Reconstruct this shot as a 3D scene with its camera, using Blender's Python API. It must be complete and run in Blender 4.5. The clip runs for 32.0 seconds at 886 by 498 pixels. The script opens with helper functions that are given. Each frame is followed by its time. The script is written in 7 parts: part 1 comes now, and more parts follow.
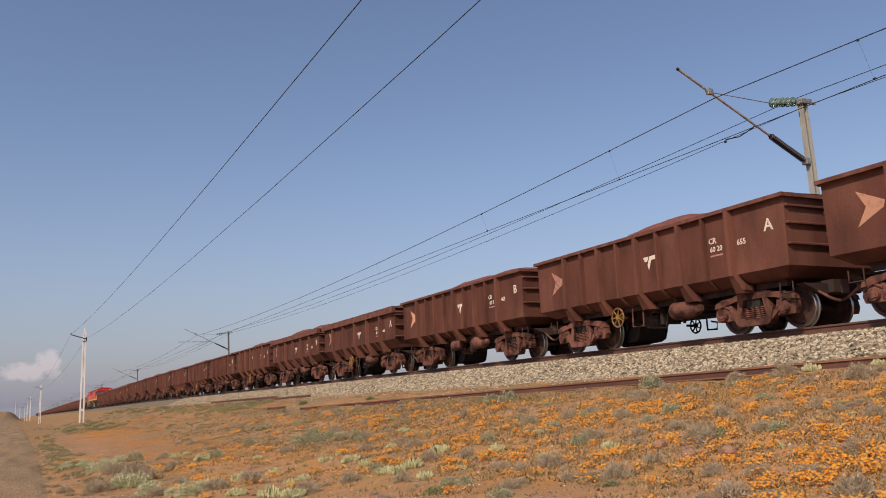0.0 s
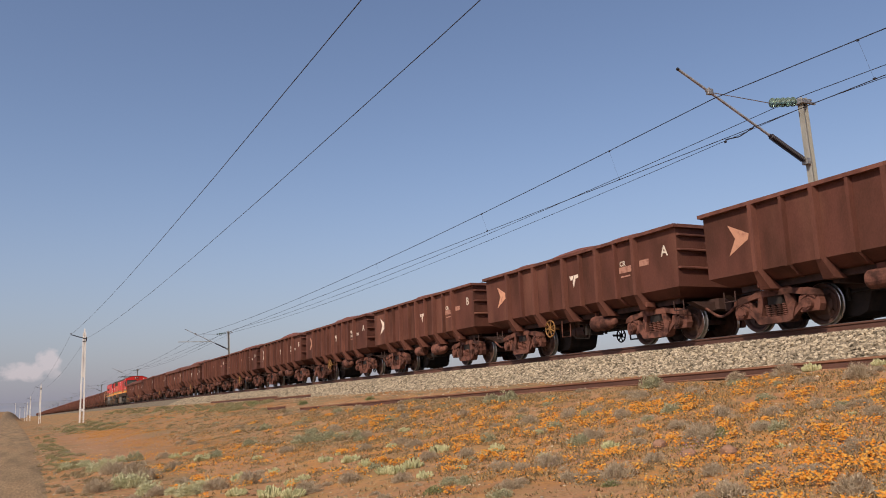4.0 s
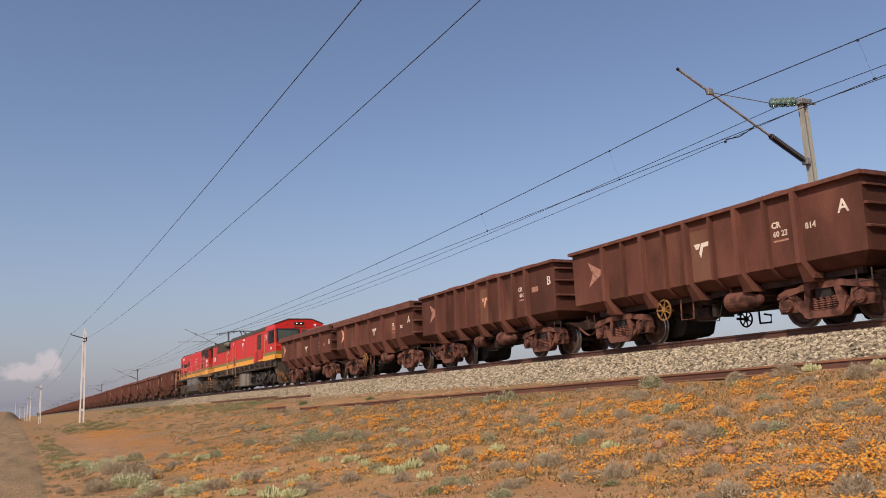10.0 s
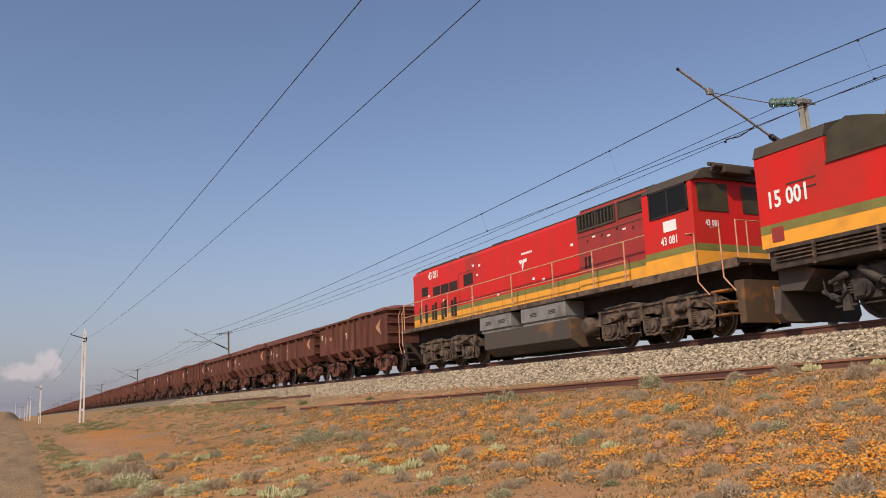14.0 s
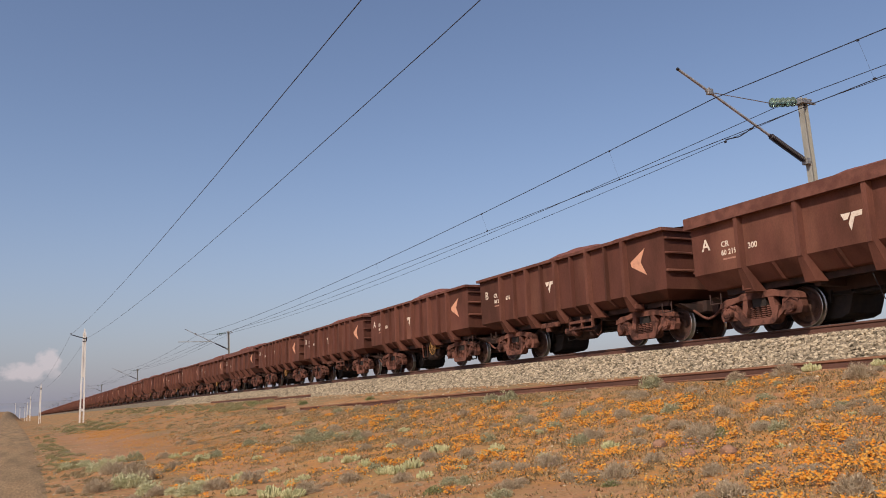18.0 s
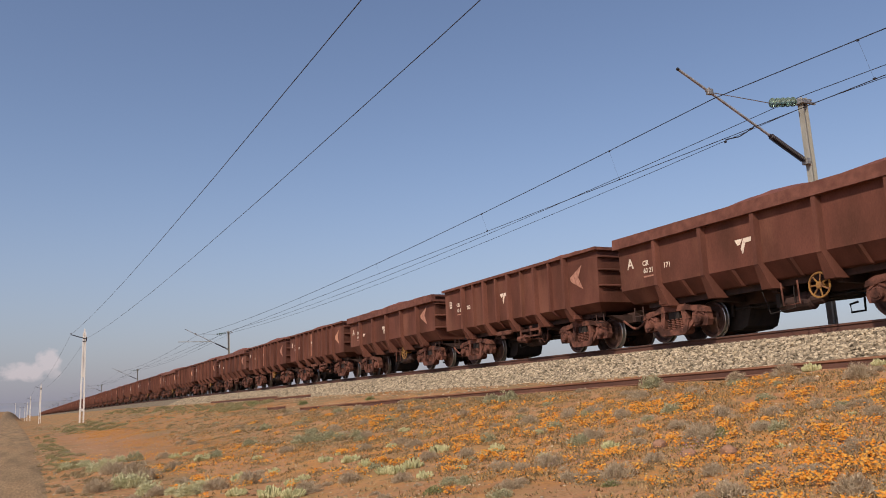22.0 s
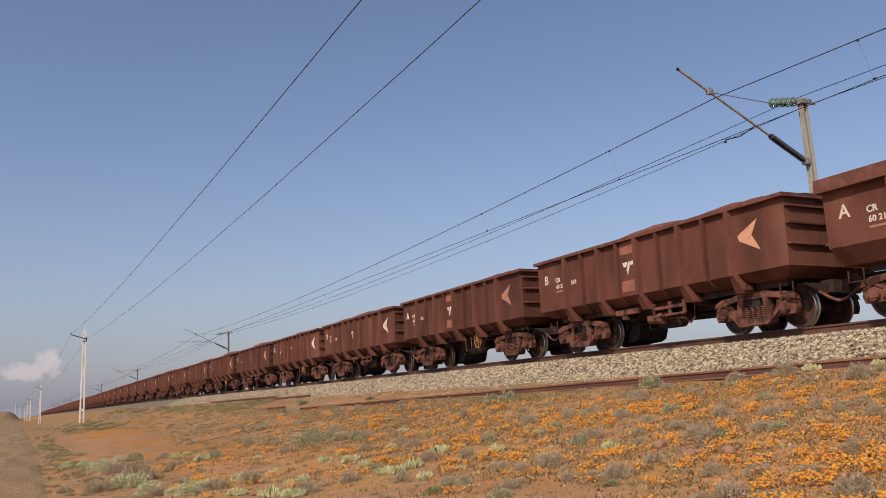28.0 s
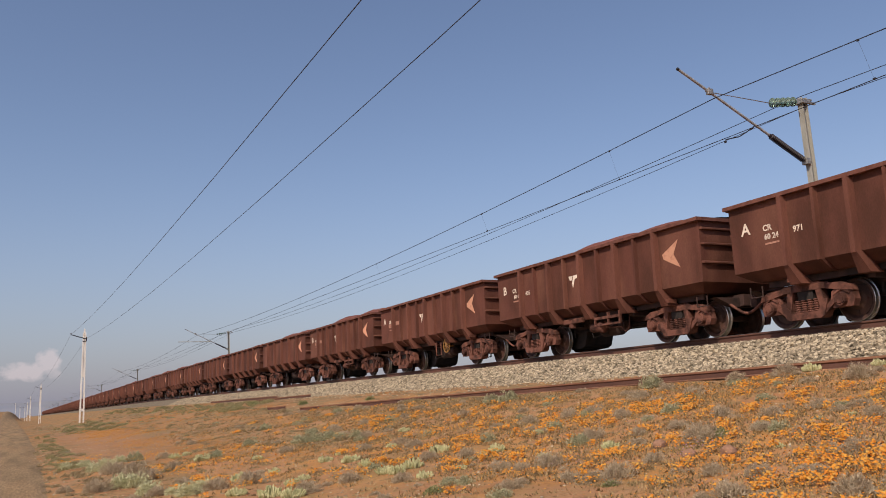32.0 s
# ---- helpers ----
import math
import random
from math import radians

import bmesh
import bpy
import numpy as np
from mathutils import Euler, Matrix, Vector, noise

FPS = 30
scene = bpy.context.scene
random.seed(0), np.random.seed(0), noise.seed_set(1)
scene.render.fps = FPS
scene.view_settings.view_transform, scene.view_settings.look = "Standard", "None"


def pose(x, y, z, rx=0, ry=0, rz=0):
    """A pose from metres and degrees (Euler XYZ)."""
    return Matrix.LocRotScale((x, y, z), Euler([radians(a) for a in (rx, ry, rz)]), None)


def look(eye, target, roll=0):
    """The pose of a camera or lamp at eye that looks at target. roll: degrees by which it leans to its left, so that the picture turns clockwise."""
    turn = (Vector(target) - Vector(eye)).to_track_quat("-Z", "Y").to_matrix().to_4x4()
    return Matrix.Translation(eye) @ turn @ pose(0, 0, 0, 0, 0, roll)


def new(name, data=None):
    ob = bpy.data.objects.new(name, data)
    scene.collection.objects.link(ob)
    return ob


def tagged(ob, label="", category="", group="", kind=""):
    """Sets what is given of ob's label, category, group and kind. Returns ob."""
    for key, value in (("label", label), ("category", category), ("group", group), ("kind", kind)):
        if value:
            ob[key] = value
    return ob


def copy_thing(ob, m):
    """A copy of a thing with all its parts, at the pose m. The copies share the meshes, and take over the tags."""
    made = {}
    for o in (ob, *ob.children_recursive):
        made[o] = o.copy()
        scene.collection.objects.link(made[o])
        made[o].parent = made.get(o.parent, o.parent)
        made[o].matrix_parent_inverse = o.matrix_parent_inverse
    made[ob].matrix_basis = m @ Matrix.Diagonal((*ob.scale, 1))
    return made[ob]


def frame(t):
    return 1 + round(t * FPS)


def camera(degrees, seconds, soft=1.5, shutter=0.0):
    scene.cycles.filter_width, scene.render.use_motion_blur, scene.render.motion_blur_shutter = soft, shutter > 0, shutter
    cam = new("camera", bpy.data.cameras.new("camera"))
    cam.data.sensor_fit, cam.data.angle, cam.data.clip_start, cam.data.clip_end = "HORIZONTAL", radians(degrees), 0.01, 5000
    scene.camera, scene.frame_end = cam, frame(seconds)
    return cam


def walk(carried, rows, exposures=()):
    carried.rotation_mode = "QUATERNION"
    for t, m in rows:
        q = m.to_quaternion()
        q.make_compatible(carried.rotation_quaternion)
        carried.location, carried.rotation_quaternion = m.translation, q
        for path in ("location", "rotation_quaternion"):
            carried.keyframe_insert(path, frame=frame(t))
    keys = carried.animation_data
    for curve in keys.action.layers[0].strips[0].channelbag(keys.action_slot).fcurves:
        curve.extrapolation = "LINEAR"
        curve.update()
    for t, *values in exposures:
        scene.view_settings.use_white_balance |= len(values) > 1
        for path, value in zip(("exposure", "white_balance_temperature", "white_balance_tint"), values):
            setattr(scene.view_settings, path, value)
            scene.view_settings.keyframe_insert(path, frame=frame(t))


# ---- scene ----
# World: x to the far side of the railway, y along the track towards its far end, z up; z = 0 at the road beside the camera.
cam = camera(55.467, 32.0, soft=0.95)
EYE = pose(0, 0, 1.5, 90 + 10.027, 0, -26.394) @ pose(0, 0, 0, 0, 0, -2.2315)
walk(cam, [(0, EYE), (32, EYE)], [(0, 0.08), (32, 0.08)])

RAIL_Z = 2.735      # top of the rail
TRACK_X = 16.05     # centre line of the track

# ---------------------------------------------------------------- light
SUN_EL, SUN_AZ = 43.0, 238.0      # azimuth clockwise from +y
sun_dir = Vector((math.sin(radians(SUN_AZ)) * math.cos(radians(SUN_EL)), math.cos(radians(SUN_AZ)) * math.cos(radians(SUN_EL)), math.sin(radians(SUN_EL))))
sun = new("sun", bpy.data.lights.new("sun", "SUN"))
sun.data.energy, sun.data.angle, sun.data.color = 3.7, radians(0.53), (1.0, 0.86, 0.70)
sun.matrix_world = look(sun_dir * 50, (0, 0, 0))


def make_world():
    world = bpy.data.worlds.new("sky")
    scene.world = world
    world.use_nodes = True
    nt = world.node_tree
    nt.nodes.clear()
    N, L = nt.nodes.new, nt.links.new
    sky = N("ShaderNodeTexSky")
    sky.sky_type, sky.sun_disc = "NISHITA", False
    sky.sun_elevation, sky.sun_rotation = radians(SUN_EL), radians(SUN_AZ)
    sky.altitude, sky.air_density, sky.dust_density, sky.ozone_density = 100, 1.0, 1.6, 2.0
    # a bank of cumulus low over the far end of the line
    tc = N("ShaderNodeTexCoord")
    sep = N("ShaderNodeSeparateXYZ")
    L(tc.outputs["Generated"], sep.inputs[0])
    mp = N("ShaderNodeMapping")
    mp.inputs["Scale"].default_value = (75, 75, 95)
    L(tc.outputs["Generated"], mp.inputs[0])
    nz = N("ShaderNodeTexNoise")
    nz.inputs["Scale"].default_value, nz.inputs["Detail"].default_value, nz.inputs["Roughness"].default_value = 1.0, 7, 0.56
    L(mp.outputs[0], nz.inputs["Vector"])

    def mathn(op, a, b=None, clamp=False):
        m = N("ShaderNodeMath")
        m.operation, m.use_clamp = op, clamp
        for i, v in enumerate((a, b)):
            if v is None:
                continue
            if isinstance(v, (int, float)):
                m.inputs[i].default_value = v
            else:
                L(v, m.inputs[i])
        return m.outputs[0]

    def bump(v, centre, width):
        d = mathn("DIVIDE", mathn("SUBTRACT", v, centre), width)
        return mathn("SUBTRACT", 1.0, mathn("MULTIPLY", d, d), True)

    here = mathn("MAXIMUM", mathn("MULTIPLY", bump(sep.outputs["X"], 0.021, 0.015), bump(sep.outputs["Z"], 0.053, 0.018)),
                 mathn("MULTIPLY", bump(sep.outputs["X"], -0.002, 0.030), bump(sep.outputs["Z"], 0.044, 0.012)))
    dens = mathn("MULTIPLY", mathn("SUBTRACT", mathn("ADD", mathn("MULTIPLY", here, 0.60), mathn("SUBTRACT", nz.outputs["Fac"], 0.5)), 0.14), 3.4, True)
    forward = mathn("GREATER_THAN", sep.outputs["Y"], 0.0)
    dens = mathn("MULTIPLY", mathn("MULTIPLY", dens, mathn("MULTIPLY", here, 4.0, True)), mathn("MULTIPLY", forward, 0.5))
    mix = N("ShaderNodeMixRGB")
    L(dens, mix.inputs[0])
    tint = N("ShaderNodeMixRGB")
    tint.blend_type = "MULTIPLY"
    tint.inputs[0].default_value = 1.0
    tint.inputs[2].default_value = (1.03, 0.945, 0.97, 1)
    L(sky.outputs[0], tint.inputs[1])
    # thin lavender haze towards the horizon
    low = mathn("SUBTRACT", 1.0, mathn("MULTIPLY", mathn("ABSOLUTE", sep.outputs["Z"]), 3.2), True)
    haze = N("ShaderNodeMixRGB")
    L(mathn("MULTIPLY", mathn("POWER", low, 2.0), 0.72), haze.inputs[0])
    L(tint.outputs[0], haze.inputs[1])
    haze.inputs[2].default_value = (2.36, 2.33, 3.15, 1)
    L(haze.outputs[0], mix.inputs[1])
    mix.inputs[2].default_value = (6.0, 5.1, 5.2, 1)
    bg = N("ShaderNodeBackground")
    bg.inputs["Strength"].default_value = 0.117
    L(mix.outputs[0], bg.inputs[0])
    out = N("ShaderNodeOutputWorld")
    L(bg.outputs[0], out.inputs[0])


make_world()


# ---------------------------------------------------------------- materials
def material(name, colour, rough=0.7, metal=0.0, second=None, scale=3.0, detail=6, mix=(0.4, 0.65), grain=0.12, grain_scale=60.0,
             bump=0.15, bump_scale=None, third=None, third_scale=0.8, third_mix=(0.55, 0.7), per_object=0.0, stretch=(1, 1, 1), per_island=0.0, spec=0.5):
    """A surface with a base colour, blotches of a second one, stains of a third, fine grain and relief."""
    m = bpy.data.materials.new(name)
    m.use_nodes = True
    nt = m.node_tree
    N, L = nt.nodes.new, nt.links.new
    b = nt.nodes["Principled BSDF"]
    b.inputs["Roughness"].default_value, b.inputs["Metallic"].default_value = rough, metal
    b.inputs["Specular IOR Level"].default_value = spec
    tc = N("ShaderNodeTexCoord")
    mp = N("ShaderNodeMapping")
    mp.inputs["Scale"].default_value = stretch
    L(tc.outputs["Object"], mp.inputs[0])
    src = mp.outputs[0]
    if per_object:
        oi = N("ShaderNodeObjectInfo")
        va = N("ShaderNodeVectorMath")
        va.operation = "MULTIPLY_ADD"
        L(oi.outputs["Random"], va.inputs[0])
        va.inputs[1].default_value = (37, 53, 71)
        L(src, va.inputs[2])
        src = va.outputs[0]

    def noise_mask(sc, det, lo, hi):
        n = N("ShaderNodeTexNoise")
        n.inputs["Scale"].default_value, n.inputs["Detail"].default_value = sc, det
        L(src, n.inputs["Vector"])
        r = N("ShaderNodeMapRange")
        r.inputs[1].default_value, r.inputs[2].default_value = lo, hi
        L(n.outputs["Fac"], r.inputs[0])
        return r.outputs[0], n.outputs["Fac"]

    col = None
    rgb = N("ShaderNodeRGB")
    rgb.outputs[0].default_value = (*colour, 1)
    col = rgb.outputs[0]
    for c, sc, (lo, hi) in ((second, scale, mix), (third, third_scale, third_mix)):
        if c:
            f, _ = noise_mask(sc, detail, lo, hi)
            mx = N("ShaderNodeMixRGB")
            L(f, mx.inputs[0])
            L(col, mx.inputs[1])
            mx.inputs[2].default_value = (*c, 1)
            col = mx.outputs[0]
    _, g = noise_mask(grain_scale, 3, 0, 1)
    hsv = N("ShaderNodeHueSaturation")
    r = N("ShaderNodeMapRange")
    r.inputs[1].default_value, r.inputs[2].default_value, r.inputs[3].default_value, r.inputs[4].default_value = 0.3, 0.7, 1 - grain, 1 + grain
    L(g, r.inputs[0])
    val = r.outputs[0]
    for amount, kind in ((per_object, "o"), (per_island, "i")):
        if amount:
            rnd = N("ShaderNodeObjectInfo").outputs["Random"] if kind == "o" else N("ShaderNodeNewGeometry").outputs["Random Per Island"]
            r2 = N("ShaderNodeMapRange")
            r2.inputs[3].default_value, r2.inputs[4].default_value = 1 - amount, 1 + amount
            L(rnd, r2.inputs[0])
            mm = N("ShaderNodeMath")
            mm.operation = "MULTIPLY"
            L(val, mm.inputs[0])
            L(r2.outputs[0], mm.inputs[1])
            val = mm.outputs[0]
    L(val, hsv.inputs["Value"])
    L(col, hsv.inputs["Color"])
    L(hsv.outputs[0], b.inputs["Base Color"])
    if bump:
        bp = N("ShaderNodeBump")
        bp.inputs["Strength"].default_value, bp.inputs["Distance"].default_value = bump, 0.02
        n = N("ShaderNodeTexNoise")
        n.inputs["Scale"].default_value, n.inputs["Detail"].default_value = bump_scale or grain_scale, 4
        L(src, n.inputs["Vector"])
        L(n.outputs["Fac"], bp.inputs["Height"])
        L(bp.outputs[0], b.inputs["Normal"])
    return m


M = {}
M["wagon"] = material("wagon_paint", (0.118, 0.044, 0.031), 0.8, 0, (0.074, 0.029, 0.019), 1.3, 8, (0.40, 0.64), 0.10, 45, 0.25, 18,
                      (0.172, 0.073, 0.049), 0.6, (0.53, 0.72), per_object=0.14, stretch=(1, 1, 0.40), spec=0.2)
# paler than the panels: dust, plus sun on the ribs put into the colour
M["wagon_rib"] = material("wagon_rib_dust_and_sun", (0.148, 0.058, 0.040), 0.8, 0, (0.104, 0.041, 0.029), 2.0, 8, (0.42, 0.66), 0.10, 45, 0.25, 18, per_object=0.14, stretch=(1, 1, 0.3), spec=0.2)
M["rim"] = material("wagon_rim", (0.11, 0.042, 0.03), 0.75, 0, (0.17, 0.07, 0.05), 4, bump=0.2, per_object=0.06, spec=0.25)
M["under"] = material("underframe_dust", (0.055, 0.026, 0.020), 0.85, 0, (0.018, 0.011, 0.010), 3.0, 6, (0.45, 0.7), 0.15, 40, 0.3, per_object=0.12)
M["bogie"] = material("bogie_rust", (0.160, 0.068, 0.049), 0.85, 0, (0.055, 0.024, 0.018), 3.5, 7, (0.44, 0.60), 0.16, 50, 0.4, per_object=0.22, spec=0.2)
# near-black for grimy parts; on the diesel frame it is painted shade
M["dark"] = material("grime_and_shade_black", (0.012, 0.009, 0.008), 0.85, 0, (0.028, 0.018, 0.014), 5.0, bump=0.2)
M["wheel"] = material("wheel_steel", (0.075, 0.042, 0.034), 0.6, 0.3, (0.12, 0.06, 0.045), 6.0, bump=0.1)
M["tread"] = material("polished_tread", (0.42, 0.40, 0.38), 0.28, 0.9, bump=0.0)
M["ore"] = material("iron_ore", (0.20, 0.075, 0.058), 0.95, 0, (0.145, 0.055, 0.044), 5.0, 8, (0.35, 0.65), 0.25, 55, 0.9, 40, per_object=0.06, spec=0.2)
M["white"] = material("stencil_white", (0.68, 0.58, 0.48), 0.7, 0, (0.40, 0.25, 0.20), 9.0, 6, (0.52, 0.75), 0.1, 60, 0.05, per_object=0.12)
M["fade"] = material("stencil_faded", (0.40, 0.20, 0.14), 0.75, 0, (0.22, 0.09, 0.065), 9.0, 6, (0.45, 0.7), 0.1, 60, 0.05)
M["worn"] = material("stencil_worn", (0.34, 0.215, 0.16), 0.75, 0, (0.15, 0.068, 0.048), 14.0, 6, (0.44, 0.62), 0.1, 60, 0.05)
M["pinkish"] = material("arrow_paint", (0.58, 0.29, 0.18), 0.75, 0, (0.36, 0.15, 0.10), 7.0, 6, (0.52, 0.78), 0.1, 60, 0.05, per_object=0.25)
M["chalky"] = material("chalky_faded_panel", (0.185, 0.088, 0.056), 0.85, 0, (0.140, 0.060, 0.038), 1.6, 8, (0.45, 0.70), 0.10, 45, 0.2, per_object=0.1, stretch=(1, 1, 0.4), spec=0.2)
M["patch"] = material("primer_patch", (0.30, 0.115, 0.07), 0.75, 0, (0.22, 0.085, 0.055), 3.0, bump=0.1)
M["yellow_old"] = material("old_yellow", (0.27, 0.135, 0.03), 0.75, 0, (0.14, 0.06, 0.03), 9.0, 5, (0.45, 0.65))
M["red"] = material("loco_red", (0.60, 0.019, 0.014), 0.45, 0, (0.49, 0.029, 0.020), 1.0, 7, (0.4, 0.65), 0.05, 40, 0.05, 6, (0.28, 0.045, 0.026), 0.45, (0.58, 0.80), stretch=(1, 1, 0.5), spec=0.25)
M["yellow"] = material("loco_yellow", (0.80, 0.36, 0.035), 0.5, 0, (0.62, 0.28, 0.04), 2.0, 6, (0.48, 0.75), 0.06, 40, 0.05)
M["olive"] = material("loco_olive", (0.20, 0.19, 0.045), 0.5, 0, (0.16, 0.14, 0.04), 2.5, 6, (0.45, 0.7), 0.06, 40, 0.05)
M["roof"] = material("loco_roof_grime", (0.062, 0.046, 0.029), 0.85, 0, (0.045, 0.036, 0.027), 2.0, 6, (0.4, 0.65), 0.12, 30, 0.2)
M["fairing"] = material("dark_olive_fairing", (0.050, 0.043, 0.022), 0.85, 0, (0.034, 0.028, 0.018), 2.0, 6, (0.4, 0.65), 0.12, 30, 0.2)
M["frame"] = material("loco_frame", (0.062, 0.043, 0.032), 0.85, 0, (0.026, 0.019, 0.016), 3.0, 6, (0.4, 0.65), 0.12, 40, 0.25)
M["running"] = material("loco_running_gear", (0.060, 0.048, 0.039), 0.8, 0, (0.018, 0.014, 0.012), 4.0, 6, (0.4, 0.65), 0.15, 40, 0.3, third=(0.15, 0.11, 0.08), third_scale=2.0, third_mix=(0.6, 0.8))
M["tank"] = material("tank_grey", (0.205, 0.190, 0.160), 0.7, 0, (0.13, 0.10, 0.08), 1.8, 7, (0.42, 0.68), 0.1, 40, 0.15, stretch=(1, 1, 0.35))
M["box_grey"] = material("box_grey", (0.20, 0.195, 0.185), 0.6, 0, (0.12, 0.108, 0.095), 2.2, 6, (0.48, 0.72), 0.08, 40, 0.1)
M["tank_brown"] = material("tank_brown", (0.062, 0.050, 0.041), 0.8, 0, (0.15, 0.080, 0.038), 0.9, 6, (0.54, 0.68), 0.1, 40, 0.15)
M["plough"] = material("plough_brown", (0.105, 0.066, 0.038), 0.8, 0, (0.30, 0.125, 0.038), 1.6, 7, (0.54, 0.70), 0.14, 40, 0.15)
M["kick"] = material("scuffed_grey", (0.10, 0.075, 0.06), 0.75, 0, (0.15, 0.05, 0.04), 2.5, 6, (0.5, 0.7), 0.1, 40, 0.1)
M["orange"] = material("plough_orange", (0.36, 0.14, 0.035), 0.75, 0, (0.13, 0.075, 0.038), 2.2, 7, (0.40, 0.55), 0.1, 40, 0.1)
M["letter"] = material("white_paint", (0.80, 0.80, 0.78), 0.55, bump=0.0, grain=0.03)
M["flag_green"] = material("flag_green", (0.02, 0.20, 0.06), 0.5, bump=0, grain=0.02)
M["flag_blue"] = material("flag_blue", (0.015, 0.03, 0.14), 0.5, bump=0, grain=0.02)
M["flag_red"] = material("flag_red", (0.55, 0.03, 0.03), 0.5, bump=0, grain=0.02)
M["flag_black"] = material("flag_black", (0.012, 0.012, 0.012), 0.5, bump=0, grain=0.02)
M["rail_pipe"] = material("handrail_paint", (0.56, 0.30, 0.17), 0.6, 0, (0.40, 0.18, 0.10), 8, bump=0.05)
M["red_panel"] = material("loco_red_scuffed", (0.46, 0.026, 0.019), 0.5, 0, (0.34, 0.034, 0.024), 1.8, 7, (0.40, 0.64), 0.08, 40, 0.06, spec=0.25)
M["red_dull"] = material("loco_red_faded", (0.33, 0.030, 0.024), 0.55, 0, (0.24, 0.035, 0.026), 1.6, 7, (0.4, 0.65), 0.08, 40, 0.06)
M["running_brown"] = material("dusty_running_gear", (0.132, 0.088, 0.060), 0.88, 0, (0.035, 0.024, 0.018), 4.0, 6, (0.4, 0.65), 0.15, 40, 0.3)
M["cabglass"] = material("cab_glass_dusty", (0.050, 0.062, 0.045), 0.12, 0, (0.085, 0.095, 0.065), 1.5, 5, (0.4, 0.7), bump=0.0)
M["grime"] = material("pale_grime", (0.105, 0.070, 0.048), 0.9, 0, (0.045, 0.030, 0.022), 6.0, 7, (0.42, 0.60), 0.2, 30, 0.1)
M["vent_mesh"] = material("grimy_mesh", (0.055, 0.038, 0.026), 0.9, 0, (0.020, 0.015, 0.012), 2.2, 6, (0.40, 0.62), 0.2, 30, 0.2)
M["grimy_glass"] = material("grimy_windscreen", (0.060, 0.050, 0.026), 0.5, 0, (0.036, 0.030, 0.018), 1.6, 6, (0.42, 0.65), 0.1, 30, bump=0.0, spec=0.3)
M["blackglass"] = material("dark_window", (0.008, 0.008, 0.008), 0.45, bump=0.0, spec=0.25)
M["rubber"] = material("rubber", (0.014, 0.013, 0.013), 0.7, bump=0.05)
M["insul_brown"] = material("brown_porcelain", (0.045, 0.018, 0.014), 0.3, bump=0.0)
M["insul_dark"] = material("dark_insulator", (0.028, 0.020, 0.022), 0.35, bump=0.0)
M["galv"] = material("galvanised", (0.36, 0.35, 0.33), 0.5, 0.55, (0.24, 0.22, 0.20), 6, bump=0.08)
M["tube"] = material("cantilever_steel", (0.40, 0.41, 0.42), 0.55, 0.2, (0.30, 0.30, 0.30), 4.0, 6, (0.45, 0.7), bump=0.05)
M["mast"] = material("mast_steel", (0.36, 0.35, 0.31), 0.62, 0.1, (0.25, 0.24, 0.20), 3.0, 6, (0.42, 0.68), 0.1, 40, 0.12, stretch=(1, 1, 0.3))
M["wire"] = material("copper_wire", (0.030, 0.028, 0.034), 0.55, 0.4, bump=0.0, grain=0.02)
M["rail"] = material("rail_rust", (0.085, 0.036, 0.024), 0.75, 0, (0.13, 0.055, 0.035), 3.0, 6, (0.42, 0.66), 0.12, 50, 0.2, stretch=(1, 0.3, 1))
M["rail_old"] = material("old_rail_rust", (0.165, 0.074, 0.043), 0.85, 0, (0.26, 0.12, 0.066), 2.5, 6, (0.42, 0.66), 0.12, 50, 0.2, stretch=(1, 0.3, 1))
M["railhead"] = material("rail_head", (0.30, 0.27, 0.25), 0.35, 0.85, bump=0.0)
M["stone"] = material("ballast_stone", (0.385, 0.318, 0.225), 0.9, 0, (0.24, 0.192, 0.132), 9.0, 4, (0.4, 0.65), 0.12, 60, 0.3, per_island=0.58, spec=0.25)
M["concrete"] = material("pole_concrete", (0.76, 0.73, 0.68), 0.85, 0, (0.60, 0.56, 0.51), 1.2, 6, (0.45, 0.7), 0.06, 30, 0.1, stretch=(1, 1, 0.3))
M["rock"] = material("brown_rock", (0.27, 0.145, 0.088), 0.9, 0, (0.18, 0.092, 0.060), 4.0, 6, (0.4, 0.65), 0.2, 25, 0.5, 12)


def lamp_material():
    m = bpy.data.materials.new("headlight_glow")
    m.use_nodes = True
    b = m.node_tree.nodes["Principled BSDF"]
    b.inputs["Base Color"].default_value, b.inputs["Roughness"].default_value = (0.8, 0.8, 0.76, 1), 0.2
    b.inputs["Emission Color"].default_value, b.inputs["Emission Strength"].default_value = (1, 0.97, 0.9, 1), 1.5
    return m


M["lit"] = lamp_material()


def glass(name):
    m = bpy.data.materials.new(name)
    m.use_nodes = True
    b = m.node_tree.nodes["Principled BSDF"]
    b.inputs["Base Color"].default_value = (0.30, 0.42, 0.34, 1)
    b.inputs["Transmission Weight"].default_value, b.inputs["Roughness"].default_value, b.inputs["IOR"].default_value = 0.7, 0.12, 1.45
    return m


M["glass"] = glass("insulator_glass")


